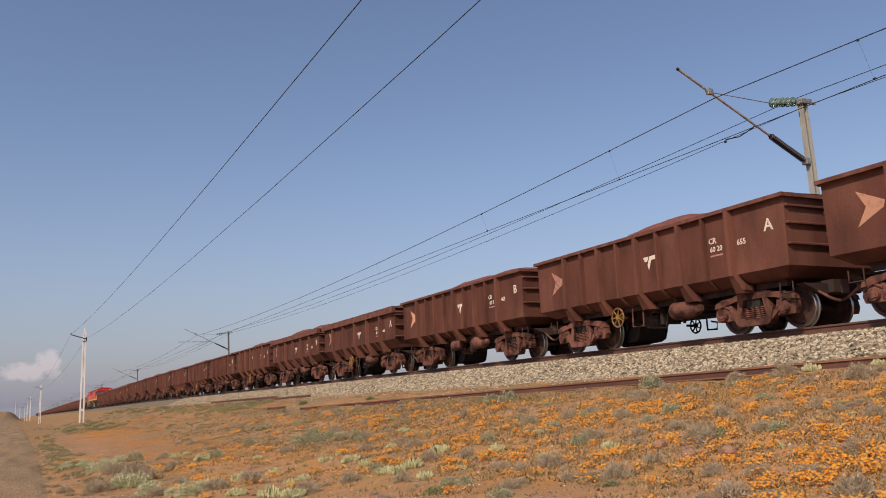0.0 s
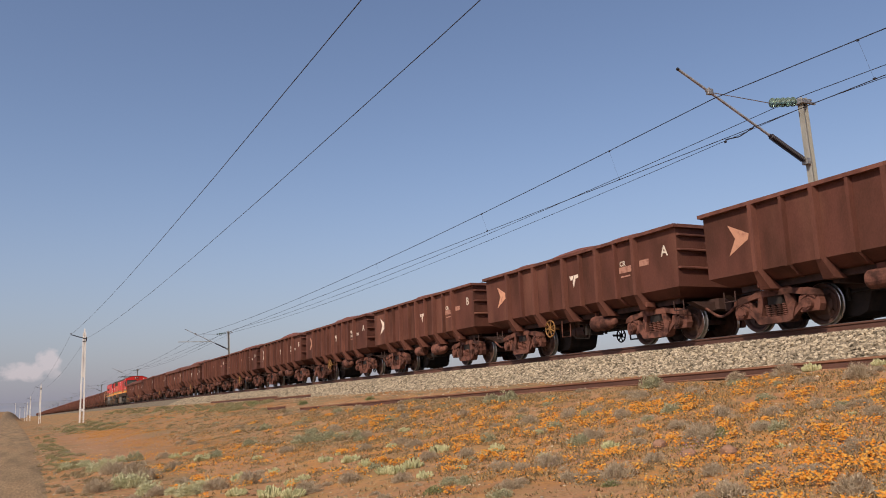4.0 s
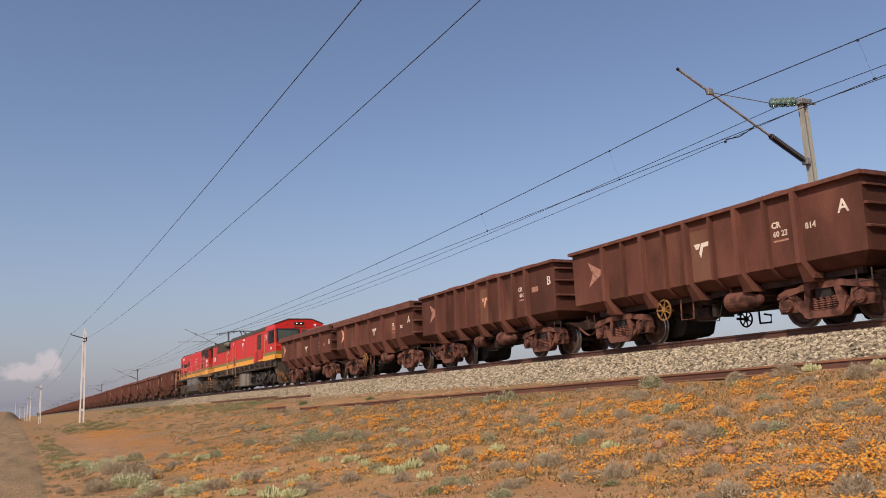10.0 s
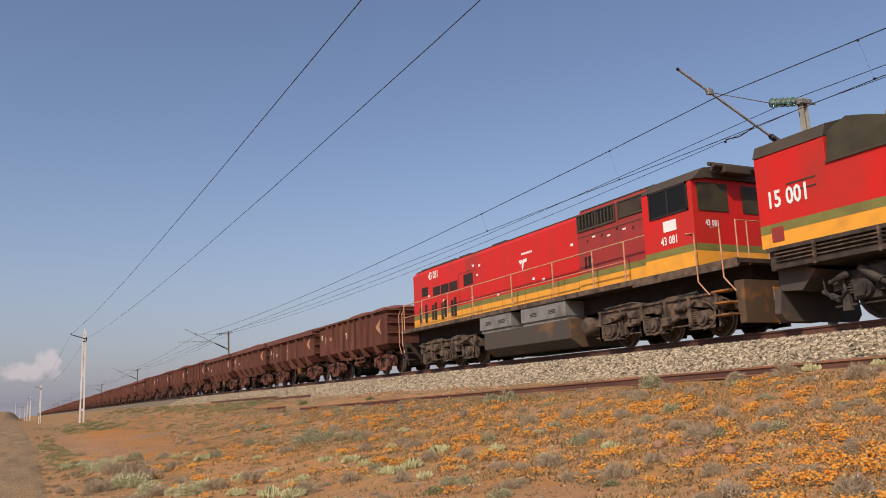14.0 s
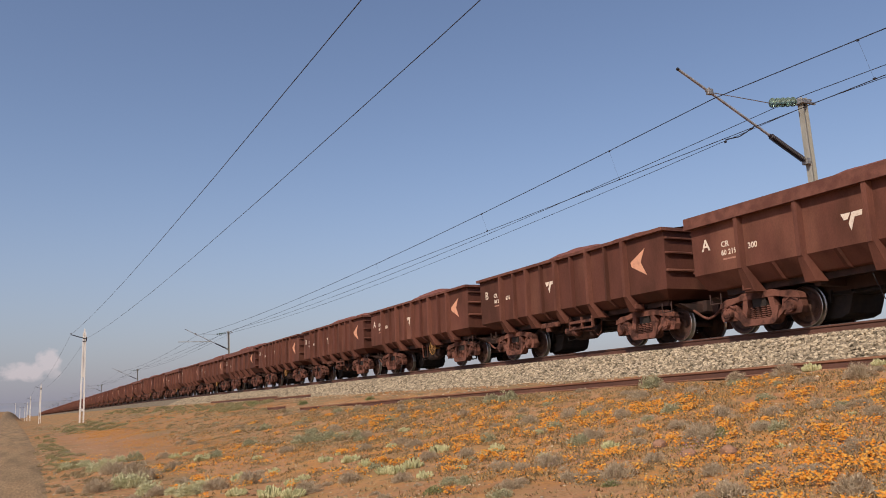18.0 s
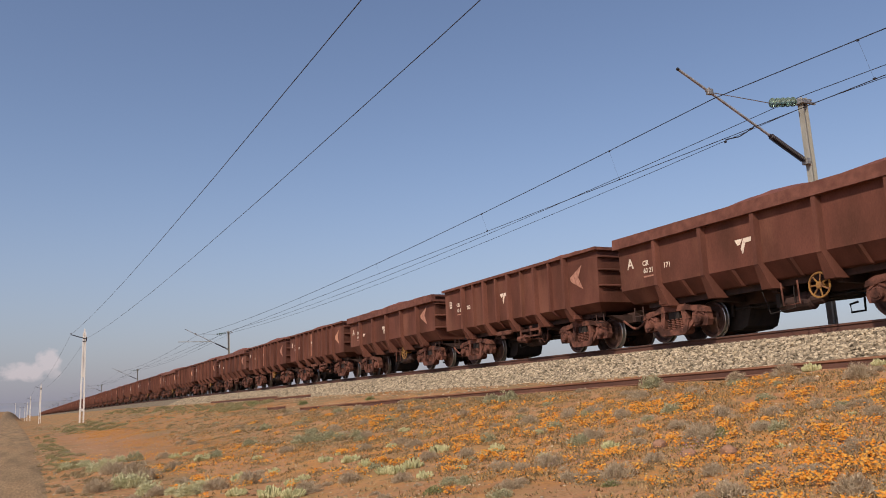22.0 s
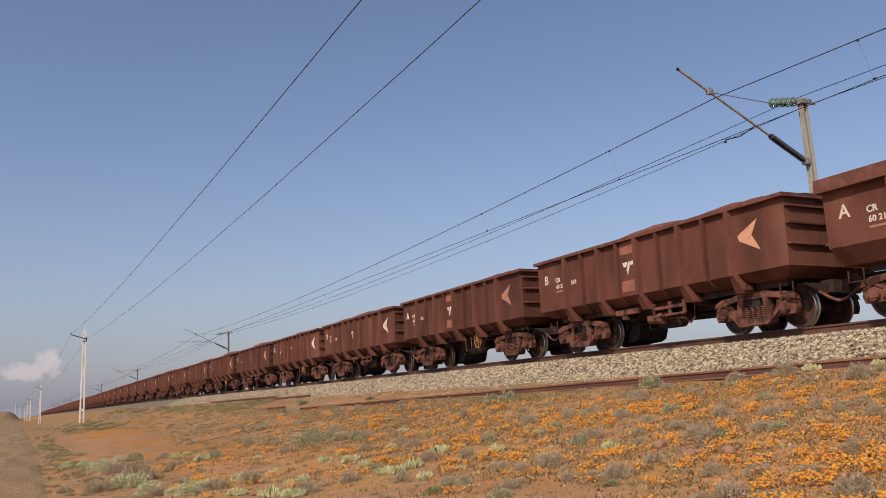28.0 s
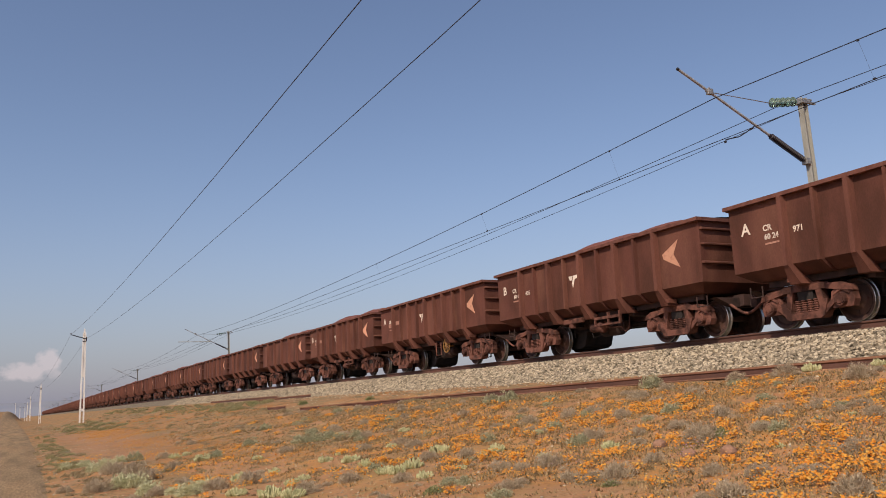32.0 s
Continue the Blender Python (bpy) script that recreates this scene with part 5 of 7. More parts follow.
    for y0, y1, z0, z1 in ((-10.08, -8.72, 2.82, 2.88), (-10.08, -8.72, 3.60, 3.66), (-10.08, -10.02, 2.82, 3.66), (-8.78, -8.72, 2.82, 3.66), (-9.42, -9.38, 2.88, 3.60)):
        box(bm, -1.48, -1.44, y0, y1, z0, z1)
    part("frame", bm, M["rubber"], cw)
    bm = B()
    box(bm, -1.60, -1.46, -10.12, -10.04, 3.1, 3.5, 0.01)
    part("mirror", bm, M["rubber"], lo)
    # crew door with two handrails
    slab("door", 1.28, 2.04, 1.84, 3.55, -1.45, M["red"], body, "red side door with a scuffed grey lower panel", out=0.012)
    slab("kick_plate", 1.33, 1.96, 1.90, 2.44, -1.452, M["kick"], body, out=0.014)
    for y in (1.20, 2.06):
        handrail([(-1.50, y, 1.10), (-1.52, y, 1.5), (-1.52, y, 3.36), (-1.45, y, 3.39)], lo, 0.018)
    for y, z in ((2.12, 3.58), (3.84, 3.02)):
        slab("warning_plate", y - 0.07, y + 0.07, z - 0.09, z + 0.09, -1.452, M["letter"], body, out=0.014)
        sign("symbol", [(y - 0.045, z - 0.05), (y + 0.045, z - 0.05), (y, z + 0.05)], M["flag_black"], -1.469, body)
    lad = slab("ladder_panel", 4.12, 4.40, 1.72, 2.96, -1.455, M["yellow"], lo, "yellow ladder panel with recessed steps", out=0.008)
    for k in range(3):
        slab("rung", 4.10, 4.38, 1.84 + 0.43 * k, 2.02 + 0.43 * k, -1.46, M["dark"], lad, out=0.012)
        slab("rung", 4.08, 4.40, 1.82 + 0.43 * k, 1.86 + 0.43 * k, -1.46, M["yellow_old"], lad, out=0.05)
        slab("rung", 4.08, 4.40, 2.00 + 0.43 * k, 2.03 + 0.43 * k, -1.46, M["yellow_old"], lad, out=0.03)
    for y in (3.98, 4.52):
        handrail([(-1.50, y, 1.25), (-1.53, y, 1.5), (-1.53, y, 3.10), (-1.46, y, 3.13)], lo, 0.017)
    slab("hatch", 9.70, 10.02, 1.84, 2.16, -1.455, M["red_dull"], lo, "small red hatch", out=0.012)
    slab("louvre", 8.75, 9.5, 3.02, 3.05, -1.452, M["roof"], lo, out=0.012)
    slab("louvre", 8.75, 9.5, 2.84, 2.87, -1.452, M["roof"], lo, out=0.012)
    slab("louvre", -7.2, -6.9, 3.60, 3.64, -1.452, M["roof"], body, out=0.012)
    # flag
    fl = slab("flag", -8.15, -7.66, 3.16, 3.50, -1.452, M["letter"], lo, "white-edged flag panel", out=0.004)
    x = -1.458
    sign("stripe", [(-8.12, 3.40), (-7.86, 3.40), (-7.72, 3.47), (-8.12, 3.47)], M["flag_red"], x, fl)
    sign("stripe", [(-8.12, 3.19), (-7.72, 3.19), (-7.86, 3.26), (-8.12, 3.26)], M["flag_blue"], x, fl)
    sign("stripe", [(-8.12, 3.305), (-8.12, 3.355), (-7.90, 3.355), (-7.70, 3.47), (-7.685, 3.42), (-7.80, 3.33), (-7.685, 3.24), (-7.70, 3.19), (-7.90, 3.305)], M["flag_green"], x, fl)
    sign("stripe", [(-7.685, 3.26), (-7.685, 3.40), (-7.77, 3.33)], M["flag_black"], x, fl)
    # lettering and the operator's mark as plain shapes
    part("lettering", text_mesh("15 001", 0.24, M["letter"], 0.004, 0.78), None, lo, "white running number", at=pose(-1.462, -9.35, 2.47))
    part("lettering", text_mesh("15 001", 0.52, M["letter"], 0.012, 0.80), None, lo, "white running number", at=pose(-1.462, 9.5, 2.76))
    for o in logo_outlines(-1.10, 3.23, 0.58):
        sign("mark", o, M["letter"], -1.452, lo, "white wedge-shaped mark")
    for k in range(7):
        slab("name_bar", -1.77 + 0.105 * k, -1.77 + 0.105 * k + 0.075, 3.58, 3.67, -1.452, M["letter"], lo, out=0.008)
    slab("name_bar", -1.48, -1.06, 2.82, 2.86, -1.452, M["pinkish"], lo, out=0.008)
    # cab front
    y = E0
    bm = B()
    prism(bm, [(-1.28, 2.92), (-0.10, 2.92), (-0.10, 3.66), (-1.24, 3.66)], "y", y + 0.02, y + 0.35)
    for v in bm.verts:
        v.co.y += 0.07 * (v.co.z - 2.4)
    for v in bm.verts:
        v.co.y -= 0.04
    ws = part("windscreen", bm, M["cabglass"], lo, "dusty greenish windscreen")
    bm = B()
    prism(bm, [(0.10, 2.92), (1.28, 2.92), (1.24, 3.66), (0.10, 3.66)], "y", y + 0.02, y + 0.35)
    for v in bm.verts:
        v.co.y += 0.07 * (v.co.z - 2.4) - 0.04
    part("windscreen", bm, M["cabglass"], lo, "dusty greenish windscreen")
    for a, b in ((-1.34, -1.28), (-0.12, -0.06)):
        bm = B()
        box(bm, a, b, 0, 0.05, 2.86, 3.72)
        for v in bm.verts:
            v.co.y += y - 0.05 + 0.07 * (v.co.z - 2.4)
        part("windscreen_frame", bm, M["rubber"], ws)
    bm = B()
    box(bm, -1.32, -0.06, 0, 0.05, 3.66, 3.72)
    box(bm, -1.32, -0.06, 0, 0.05, 2.86, 2.92)
    for v in bm.verts:
        v.co.y += y - 0.05 + 0.07 * (v.co.z - 2.4)
    part("windscreen_frame", bm, M["rubber"], ws)
    bm = B()
    loft(bm, [[(-1.40, yy, 4.02), (-0.65, yy, 4.335), (0.65, yy, 4.335), (1.40, yy, 4.02), (1.39, yy, 4.09), (0.66, yy, 4.39), (-0.66, yy, 4.39), (-1.39, yy, 4.09)] for yy in (y + 0.07, y + 0.55)])
    part("visor", bm, M["roof"], lo, "dark roof edge over the cab front")
    bm = B()
    box(bm, -0.34, 0.22, y + 0.05, y + 0.3, 3.97, 4.15, 0.02)
    hp = part("headlight_panel", bm, M["dark"], lo)
    for x in (-0.20, 0.04):
        bm = B()
        tube(bm, (x, y + 0.1, 4.06), (x, y + 0.03, 4.06), 0.07, 14)
        part("headlight", bm, M["rubber"], hp, "round lit headlight")
        bm = B()
        tube(bm, (x, y + 0.03, 4.06), (x, y + 0.024, 4.06), 0.034, 14)
        part("headlight_lens", bm, M["lit"], hp)
    bm = B()
    tube(bm, (-0.80, y + 0.12, 4.02), (-0.80, y + 0.05, 4.02), 0.045, 10)
    part("marker_light", bm, M["flag_red"], lo)
    bm = B()
    box(bm, 0.78, 0.92, y + 0.05, y + 0.12, 3.86, 4.02, 0.01)
    part("cab_lamp", bm, M["letter"], lo)
    bm = B()
    box(bm, -0.36, 0.26, y + 0.04, y + 0.1, 3.84, 3.88)
    part("wiper_rail", bm, M["yellow_old"], lo)
    # the bands sweep down to a point on the cab front
    for q in (-1, 1):
        bm = B()
        prism(bm, [(q * p, z) for p, z in ((1.39, 1.77), (0.50, 1.77), (0.56, 1.86), (0.90, 1.87), (1.00, 2.045), (1.39, 2.045))], "y", y - 0.014, y + 0.02)
        part("band", bm, M["yellow"], lo, "yellow band")
        bm = B()
        prism(bm, [(q * p, z) for p, z in ((1.39, 2.049), (1.00, 2.049), (0.90, 1.874), (0.68, 1.864), (0.92, 2.245), (1.39, 2.245))], "y", y - 0.014, y + 0.02)
        part("band", bm, M["olive"], lo, "olive green band")
        bm = B()
        box(bm, min(q * 1.0, q * 0.3), max(q * 1.0, q * 0.3), y - 0.24, y + 0.0, 1.70, 1.765, 0.01)
        part("front_step", bm, M["yellow"], lo, "yellow step under the cab front")
    for x in (-0.95, 0.95):
        bm = B()
        tube(bm, (x, y, 2.42), (x, y - 0.04, 2.42), 0.07, 12)
        part("marker_light", bm, M["running"], lo)
    handrail([(-1.36, y + 0.05, 2.62), (-1.36, y - 0.14, 2.60), (-0.92, y - 0.14, 2.60), (-0.90, y - 0.10, 1.84)], lo, 0.022)
    handrail([(-1.42, y + 0.22, 3.55), (-1.43, y - 0.0, 2.6), (-1.42, y - 0.0, 1.82)], lo, 0.02)
    # underframe and ladder-like cable trays
    bm = B()
    box(bm, -1.36, 1.36, E0 + 0.15, E1 - 0.1, 1.24, 1.765)
    part("underframe", bm, M["frame"], lo)
    for z in (1.40, 1.49, 1.57):
        slab("tray", E0 + 0.9, E1 - 0.3, z, z + 0.028, -1.43, M["running_brown"], lo, out=0.03)
    slab("tray", E0 + 0.9, E1 - 0.3, 1.24, 1.34, -1.43, M["frame"], lo, out=0.06)
    slab("tray", E0 + 0.3, E1 - 0.1, 1.65, 1.735, -1.43, M["frame"], lo, out=0.03)
    for k in range(13):
        yy = -9.3 + 1.52 * k
        slab("tray_bracket", yy, yy + 0.06, 1.22, 1.70, -1.45, M["running_brown"], lo, out=0.045)
    # bogies, boxes, steps, buffers
    for yb in (-6.35, 6.2):
        loco_bogie(lo, yb, 0.60, (-1.95, 0.0, 1.95), WHEEL_E, "e")
    for y0, y1, mat, x in ((-1.90, 0.30, "tank", -1.38), (-2.45, -1.93, "tank", -1.34), (0.34, 1.05, "tank_brown", -1.30)):
        bm = B()
        box(bm, x, -x, y0, y1, 0.22, 1.20, 0.025)
        part("equipment_box", bm, M[mat], lo, "dusty grey-brown equipment box")
    bm = B()
    prism(bm, [(-3.20, 1.12), (-2.48, 1.20), (-2.48, 0.66), (-2.95, 0.42), (-3.35, 0.80)], "x", -1.32, -0.6)
    part("air_duct", bm, M["tank_brown"], lo)
    for k in range(4):
        bm = B()
        box(bm, -1.45, -1.15, 1.10, 1.62, 0.30 + 0.23 * k, 0.33 + 0.23 * k)
        box(bm, -1.46, -1.42, 1.08, 1.66, 0.28 + 0.23 * k, 0.40 + 0.23 * k, 0.01)
        part("step", bm, M["orange"], lo, "ochre step")
    bm = B()
    box(bm, -1.1, -0.9, 0.7, 2.5, 0.3, 1.1)
    part("step_back", bm, M["tank_brown"], lo)
    for e in (-1, 1):
        bm = B()
        prism(bm, [(-1.30, 0.30), (-1.15, 0.13), (1.15, 0.13), (1.30, 0.30), (1.22, 0.85), (-1.22, 0.85)], "y", e * 10.15, e * 10.32)
        part("plough", bm, M["plough"] if e < 0 else M["tank_brown"], lo, "dusty brown rail guard plate")
        bm = B()
        prism(bm, [(-1.24, 0.62), (-0.80, 0.34), (-0.62, 0.40), (-1.0, 0.92), (-1.24, 0.92)], "y", e * 10.33, e * 10.36)
        part("guard_panel", bm, M["orange"], lo, "ochre painted guard panel")
        bm = B()
        box(bm, -0.16, 0.16, min(e * 10.2, e * 10.95), max(e * 10.2, e * 10.95), 0.72, 1.0, 0.03)
        box(bm, -0.26, 0.26, e * 10.85 - 0.12, e * 10.85 + 0.12, 0.66, 1.06, 0.03)
        part("coupler", bm, M["dark"], lo)
        bm = B()
        prism(bm, [(e * 9.2, 1.15), (e * 10.2, 1.5), (e * 10.2, 0.8), (e * 9.6, 0.75)], "x", -1.2, 1.2)
        part("end_bracket", bm, M["tank_brown"], lo)
        for k in range(6):
            bm = B()
            x = -0.85 + 0.21 * k
            drop = (0.40, 0.62, 0.34, 0.55, 0.46, 0.66)[k]
            path_tube(bm, [(x, e * 10.3, 1.40), (x + 0.06, e * 10.48, 1.25), (x + 0.02, e * 10.58, (1.2 + drop) / 2), (x - 0.10 + 0.05 * (k % 3), e * 10.55, drop), (x - 0.16, e * 10.42, drop - 0.04), (x - 0.22, e * 10.34, drop + 0.25)], 0.028, 6)
            part("hose", bm, M["rubber"], lo)
    # roof equipment
    for yy, r, h, x in ((4.38, 0.31, 0.86, -0.75), (5.26, 0.17, 0.80, -0.9), (5.12, 0.13, 0.62, -0.35), (5.85, 0.13, 0.50, -0.5), (6.60, 0.25, 0.50, -0.95), (4.1, 0.14, 0.66, -0.2), (3.75, 0.13, 0.6, -0.85)):
        bm = B()
        turned(bm, (x, yy, 3.26), (x, yy, 3.26 + h), [(0, r * 0.8)] + [v for i in range(8) for v in ((0.04 + i * 0.11, r * 0.66), (0.07 + i * 0.11, r), (0.10 + i * 0.11, r), (0.13 + i * 0.11, r * 0.66))] + [(1, r * 0.5)], 18)
        part("bushing", bm, M["insul_brown"], lo, "brown ribbed porcelain insulator")
    bm = B()
    turned(bm, (-0.95, 7.28, 3.93), (-0.95, 5.90, 3.84), [(0, 0.05), (0.02, 0.17), (0.25, 0.17), (0.27, 0.14), (0.48, 0.14), (0.5, 0.19), (0.78, 0.19), (0.8, 0.14), (0.97, 0.14), (1, 0.05)], 16)
    part("circuit_breaker", bm, M["tank"], lo, "dusty grey circuit breaker tube")
    bm = B()
    path_tube(bm, [(-0.75, 4.38, 4.14), (-0.8, 4.8, 4.12), (-0.9, 5.26, 4.08), (-0.95, 5.92, 3.86)], 0.05, 7)
    path_tube(bm, [(-0.75, 4.38, 4.1), (-0.5, 4.25, 4.0), (-0.2, 4.1, 3.95), (-0.4, 3.6, 3.9)], 0.045, 7)
    for yy, zz, hh in ((5.3, 3.5, 0.22), (5.65, 3.45, 0.25), (4.4, 3.45, 0.2)):
        box(bm, -0.95, -0.55, yy - 0.13, yy + 0.13, zz - 0.2, zz + hh, 0.03)
    tube(bm, (-0.6, 3.3, 3.75), (-0.6, 4.5, 3.72), 0.10, 10)
    part("busbar", bm, M["dark"], lo)
    # the body is broader than the frame on its far side
    for ob in lo.children_recursive:
        if ob.name.split(".")[0] in ("body", "roof", "cab_roof", "windscreen", "windscreen_frame", "visor", "headlight_panel", "headlight", "headlight_lens", "band", "marker_light", "cab_lamp", "wiper_rail", "roof_fairing", "front_step", "underframe"):
            for v in ob.data.vertices:
                v.co.x += 0.42 * max(0.0, min(1.0, (v.co.x + 1.2) / 1.75)) + 0.09 * max(0.0, min(1.0, (v.co.x - 0.6) / 0.6))
    pan = new("pantograph")
    pan.parent = lo
    bm = B()
    for x in (-0.3, 0.3):
        path_tube(bm, [(x, 3.55, 3.9), (x * 0.9, 4.55, 4.38), (x * 0.6, 5.15, 4.80)], 0.03, 6)
    path_tube(bm, [(0, 3.3, 4.35), (0, 4.5, 4.62), (0, 5.2, 4.84)], 0.04, 6)
    part("arm", bm, M["running"], pan)
    bm = B()
    for yy in (5.08, 5.32):
        path_tube(bm, [(-1.22, yy, 4.72), (-1.05, yy, 4.86), (-0.72, yy, 4.89), (0.72, yy, 4.89), (1.05, yy, 4.86), (1.22, yy, 4.72)], 0.028, 6)
    for x in (-0.95, -0.55, 0.55, 0.95):
        tube(bm, (x, 5.06, 4.85), (x, 5.34, 4.85), 0.02, 6)
    for x in (-0.75, -0.2):
        turned(bm, (x, 5.2, 4.86), (x, 5.2, 4.70), [(0, 0.03), (0.2, 0.05), (0.8, 0.05), (1, 0.02)], 8)
    part("collector_head", bm, M["running"], pan)
    bm = B()
    for x in (-0.5, 0.5):
        tube(bm, (x, 3.5, 3.27), (x, 3.5, 3.95), 0.08, 8)
    box(bm, -0.6, 0.6, 3.38, 3.62, 3.88, 3.95)
    part("base", bm, M["running"], pan)
    return lo


def make_diesel():
    lo = thing("diesel_locomotive", pose(0, 0, 0), "dusty red diesel locomotive with walkway handrails", "locomotive")
    # frame and walkway
    bm = B()
    box(bm, -1.42, 1.42, -9.9, 9.75, 1.60, 1.70)
    part("walkway", bm, M["frame"], lo)
    bm = B()
    box(bm, -0.7, 0.7, -9.6, 9.5, 1.10, 1.597)
    # black colour stands in for the shadow below the overhanging walkway
    part("frame", bm, M["dark"], lo, "centre frame painted black as in walkway shade")
    slab("side_sill", -6.1, 9.75, 1.57, 1.715, -1.42, M["running_brown"], lo, "dusty brown walkway sill", out=0.02)
    slab("side_sill", -9.9, -6.104, 1.50, 1.715, -1.42, M["running_brown"], lo, out=0.02)
    # long hood
    hw = 1.02

    def hood(y, w=hw, top=4.17):
        return [(-w, y, 1.68), (-w, y, top - 0.16), (-w + 0.16, y, top), (w - 0.16, y, top), (w, y, top - 0.16), (w, y, 1.68)]
    bm = B()
    loft(bm, [hood(-3.2), hood(9.2)])
    body = part("long_hood", bm, M["red"], lo)
    bm = B()
    loft(bm, [hood(-6.72, 1.06, 4.24), hood(-3.2, 1.06, 4.24)])
    wide = part("equipment_hood", bm, M["red_dull"], lo, "faded dull red equipment hood")
    bm = B()
    loft(bm, [[(-1.42, y, 1.68), (-1.42, y, 3.88), (-1.1, y, 4.16), (-0.5, y, 4.26), (0.5, y, 4.26), (1.1, y, 4.16), (1.42, y, 3.88), (1.42, y, 1.68)] for y in (-8.62, -6.72)])
    cab = part("cab", bm, M["red"], lo)
    bm = B()
    prism(bm, [(-1.44, 3.88), (-1.1, 4.19), (-0.5, 4.29), (0.5, 4.29), (1.1, 4.19), (1.44, 3.88), (1.0, 3.95), (-1.0, 3.95)], "y", -8.72, -6.70)
    part("cab_roof", bm, M["roof"], lo)
    bm = B()
    box(bm, -0.88, 0.88, -3.2, 9.15, 4.16, 4.20, 0.0)
    box(bm, -0.92, 0.92, -6.7, -3.22, 4.235, 4.275, 0.0)
    for y0, y1 in ((1.6, 2.6), (4.3, 5.3), (5.6, 8.9)):
        box(bm, -0.76, 0.76, y0, y1, 4.20, 4.28)
    for yy, zz in ((-8.9, 4.22), (-8.75, 4.30), (-8.82, 4.15)):
        tube(bm, (-0.9, yy, zz), (0.9, yy + 0.1, zz + 0.03), 0.055, 7)
    box(bm, -0.6, 0.3, -8.98, -8.6, 4.05, 4.26, 0.03)
    box(bm, -0.3, 0.1, -7.3, -7.0, 4.26, 4.42, 0.03)
    tube(bm, (0, -1.5, 4.1), (0, -1.5, 4.42), 0.18, 12)
    part("hood_roof", bm, M["roof"], lo, "sooty brown hood top")
    # bands
    for y0, y1, x, par in ((-3.2, 9.2, -hw, body), (-6.72, -3.204, -1.06, wide), (-8.62, -6.724, -1.42, cab)):
        slab("band", y0, y1, 1.70, 2.10, x, M["yellow"], par, "yellow band")
        slab("band", y0, y1, 2.104, 2.28, x, M["olive"], par, "olive green band")
    for z0, z1, mt in ((1.70, 2.10, "yellow"), (2.104, 2.28, "olive")):
        bm = B()
        box(bm, -1.40, 1.40, -8.635, -8.61, z0, z1)
        part("band", bm, M[mt], cab)
    # windows and grilles
    for y0, y1 in ((-8.42, -7.05),):
        w = slab("cab_side_window", y0, y1, 3.20, 3.84, -1.42, M["blackglass"], cab, "dark cab side window", out=0.01)
        bm = B()
        for a, b, c, d in ((y0 - 0.05, y1 + 0.05, 3.15, 3.20), (y0 - 0.05, y1 + 0.05, 3.82, 3.87), (y0 - 0.05, y0, 3.15, 3.87), (y1, y1 + 0.05, 3.15, 3.87), (-7.76, -7.70, 3.2, 3.84)):
            box(bm, -1.445, -1.41, a, b, c, d)
        part("frame", bm, M["rubber"], w)
    for x0, x1 in ((-1.25, -0.25), (0.25, 1.25)):
        bm = B()
        box(bm, x0, x1, -8.64, -8.6, 3.12, 3.84, 0.0)
        part("windscreen", bm, M["grimy_glass"], cab, "grimy olive-brown windscreen")
    for y0, y1, z0, z1 in ((-5.06, -4.24, 3.64, 4.06), (-4.14, -3.30, 3.64, 4.06)):
        g = slab("side_grille", y0, y1, z0, z1, -1.06, M["blackglass"], wide, "dark slatted side grille", out=0.012)
        for k in range(5):
            yy = y0 + (y1 - y0) * (k + 0.5) / 5
            slab("slat", yy - 0.02, yy + 0.02, z0 + 0.02, z1 - 0.02, -1.07, M["roof"], g, out=0.03)
    slab("grille_frame", -5.12, -3.24, 3.57, 3.64, -1.06, M["roof"], wide, out=0.035)
    slab("grille_frame", -5.12, -3.24, 4.06, 4.10, -1.06, M["roof"], wide, out=0.035)
    for y0 in (-5.12, -4.22, -3.30):
        slab("grille_frame", y0, y0 + 0.06, 3.64, 4.06, -1.06, M["roof"], wide, out=0.035)
    slab("side_panel", -6.35, -5.30, 3.66, 4.08, -1.06, M["vent_mesh"], wide, "grimy brown side panel", out=0.01)
    for a, b, c, d in ((-6.42, -5.24, 3.60, 3.66), (-6.42, -5.24, 4.06, 4.10), (-6.42, -6.36, 3.66, 4.06), (-5.30, -5.24, 3.66, 4.06)):
        slab("panel_frame", a, b, c, d, -1.06, M["roof"], wide, out=0.03)
    slab("panel_seam", -6.70, -3.24, 3.40, 3.415, -1.06, M["roof"], wide, out=0.012)
    for y0 in (-3.62, -3.86):
        slab("vent_slot", y0, y0 + (0.11 if y0 > -3.7 else 0.17), 2.42, 2.78, -1.06, M["dark"], wide, out=0.008)
    for k in range(7):
        slab("notice", -5.9 + 0.36 * k, -5.84 + 0.36 * k + 0.08 * (k % 2), 3.20 + 0.05 * (k % 3), 3.28 + 0.05 * (k % 3) - 0.03 * (k % 2), -1.06, M["letter"] if k % 2 else M["dark"], wide, out=0.009)
    for y0, y1, z0, z1 in ((7.74, 8.33, 3.03, 3.40), (6.56, 7.24, 2.94, 3.30), (5.80, 6.48, 2.94, 3.30), (5.02, 5.72, 2.94, 3.30), (3.73, 4.47, 2.98, 3.42)):
        g = slab("grille", y0, y1, z0, z1, -hw, M["dark"], body, "dark hood grille", out=0.01)
    for k in range(8):
        y = (5.15, 5.42, 6.02, 6.30, 6.92, 7.18, 7.85, 8.40)[k]
        slab("vent_slot", y, y + 0.22, 1.90 + 0.03 * (k % 3), 2.66 - 0.08 * (k % 2), -hw, M["vent_mesh"] if k % 2 else M["dark"], body, out=0.01)
    slab("door_edge", 3.55, 4.9, 3.50, 3.515, -hw, M["roof"], body, out=0.01)
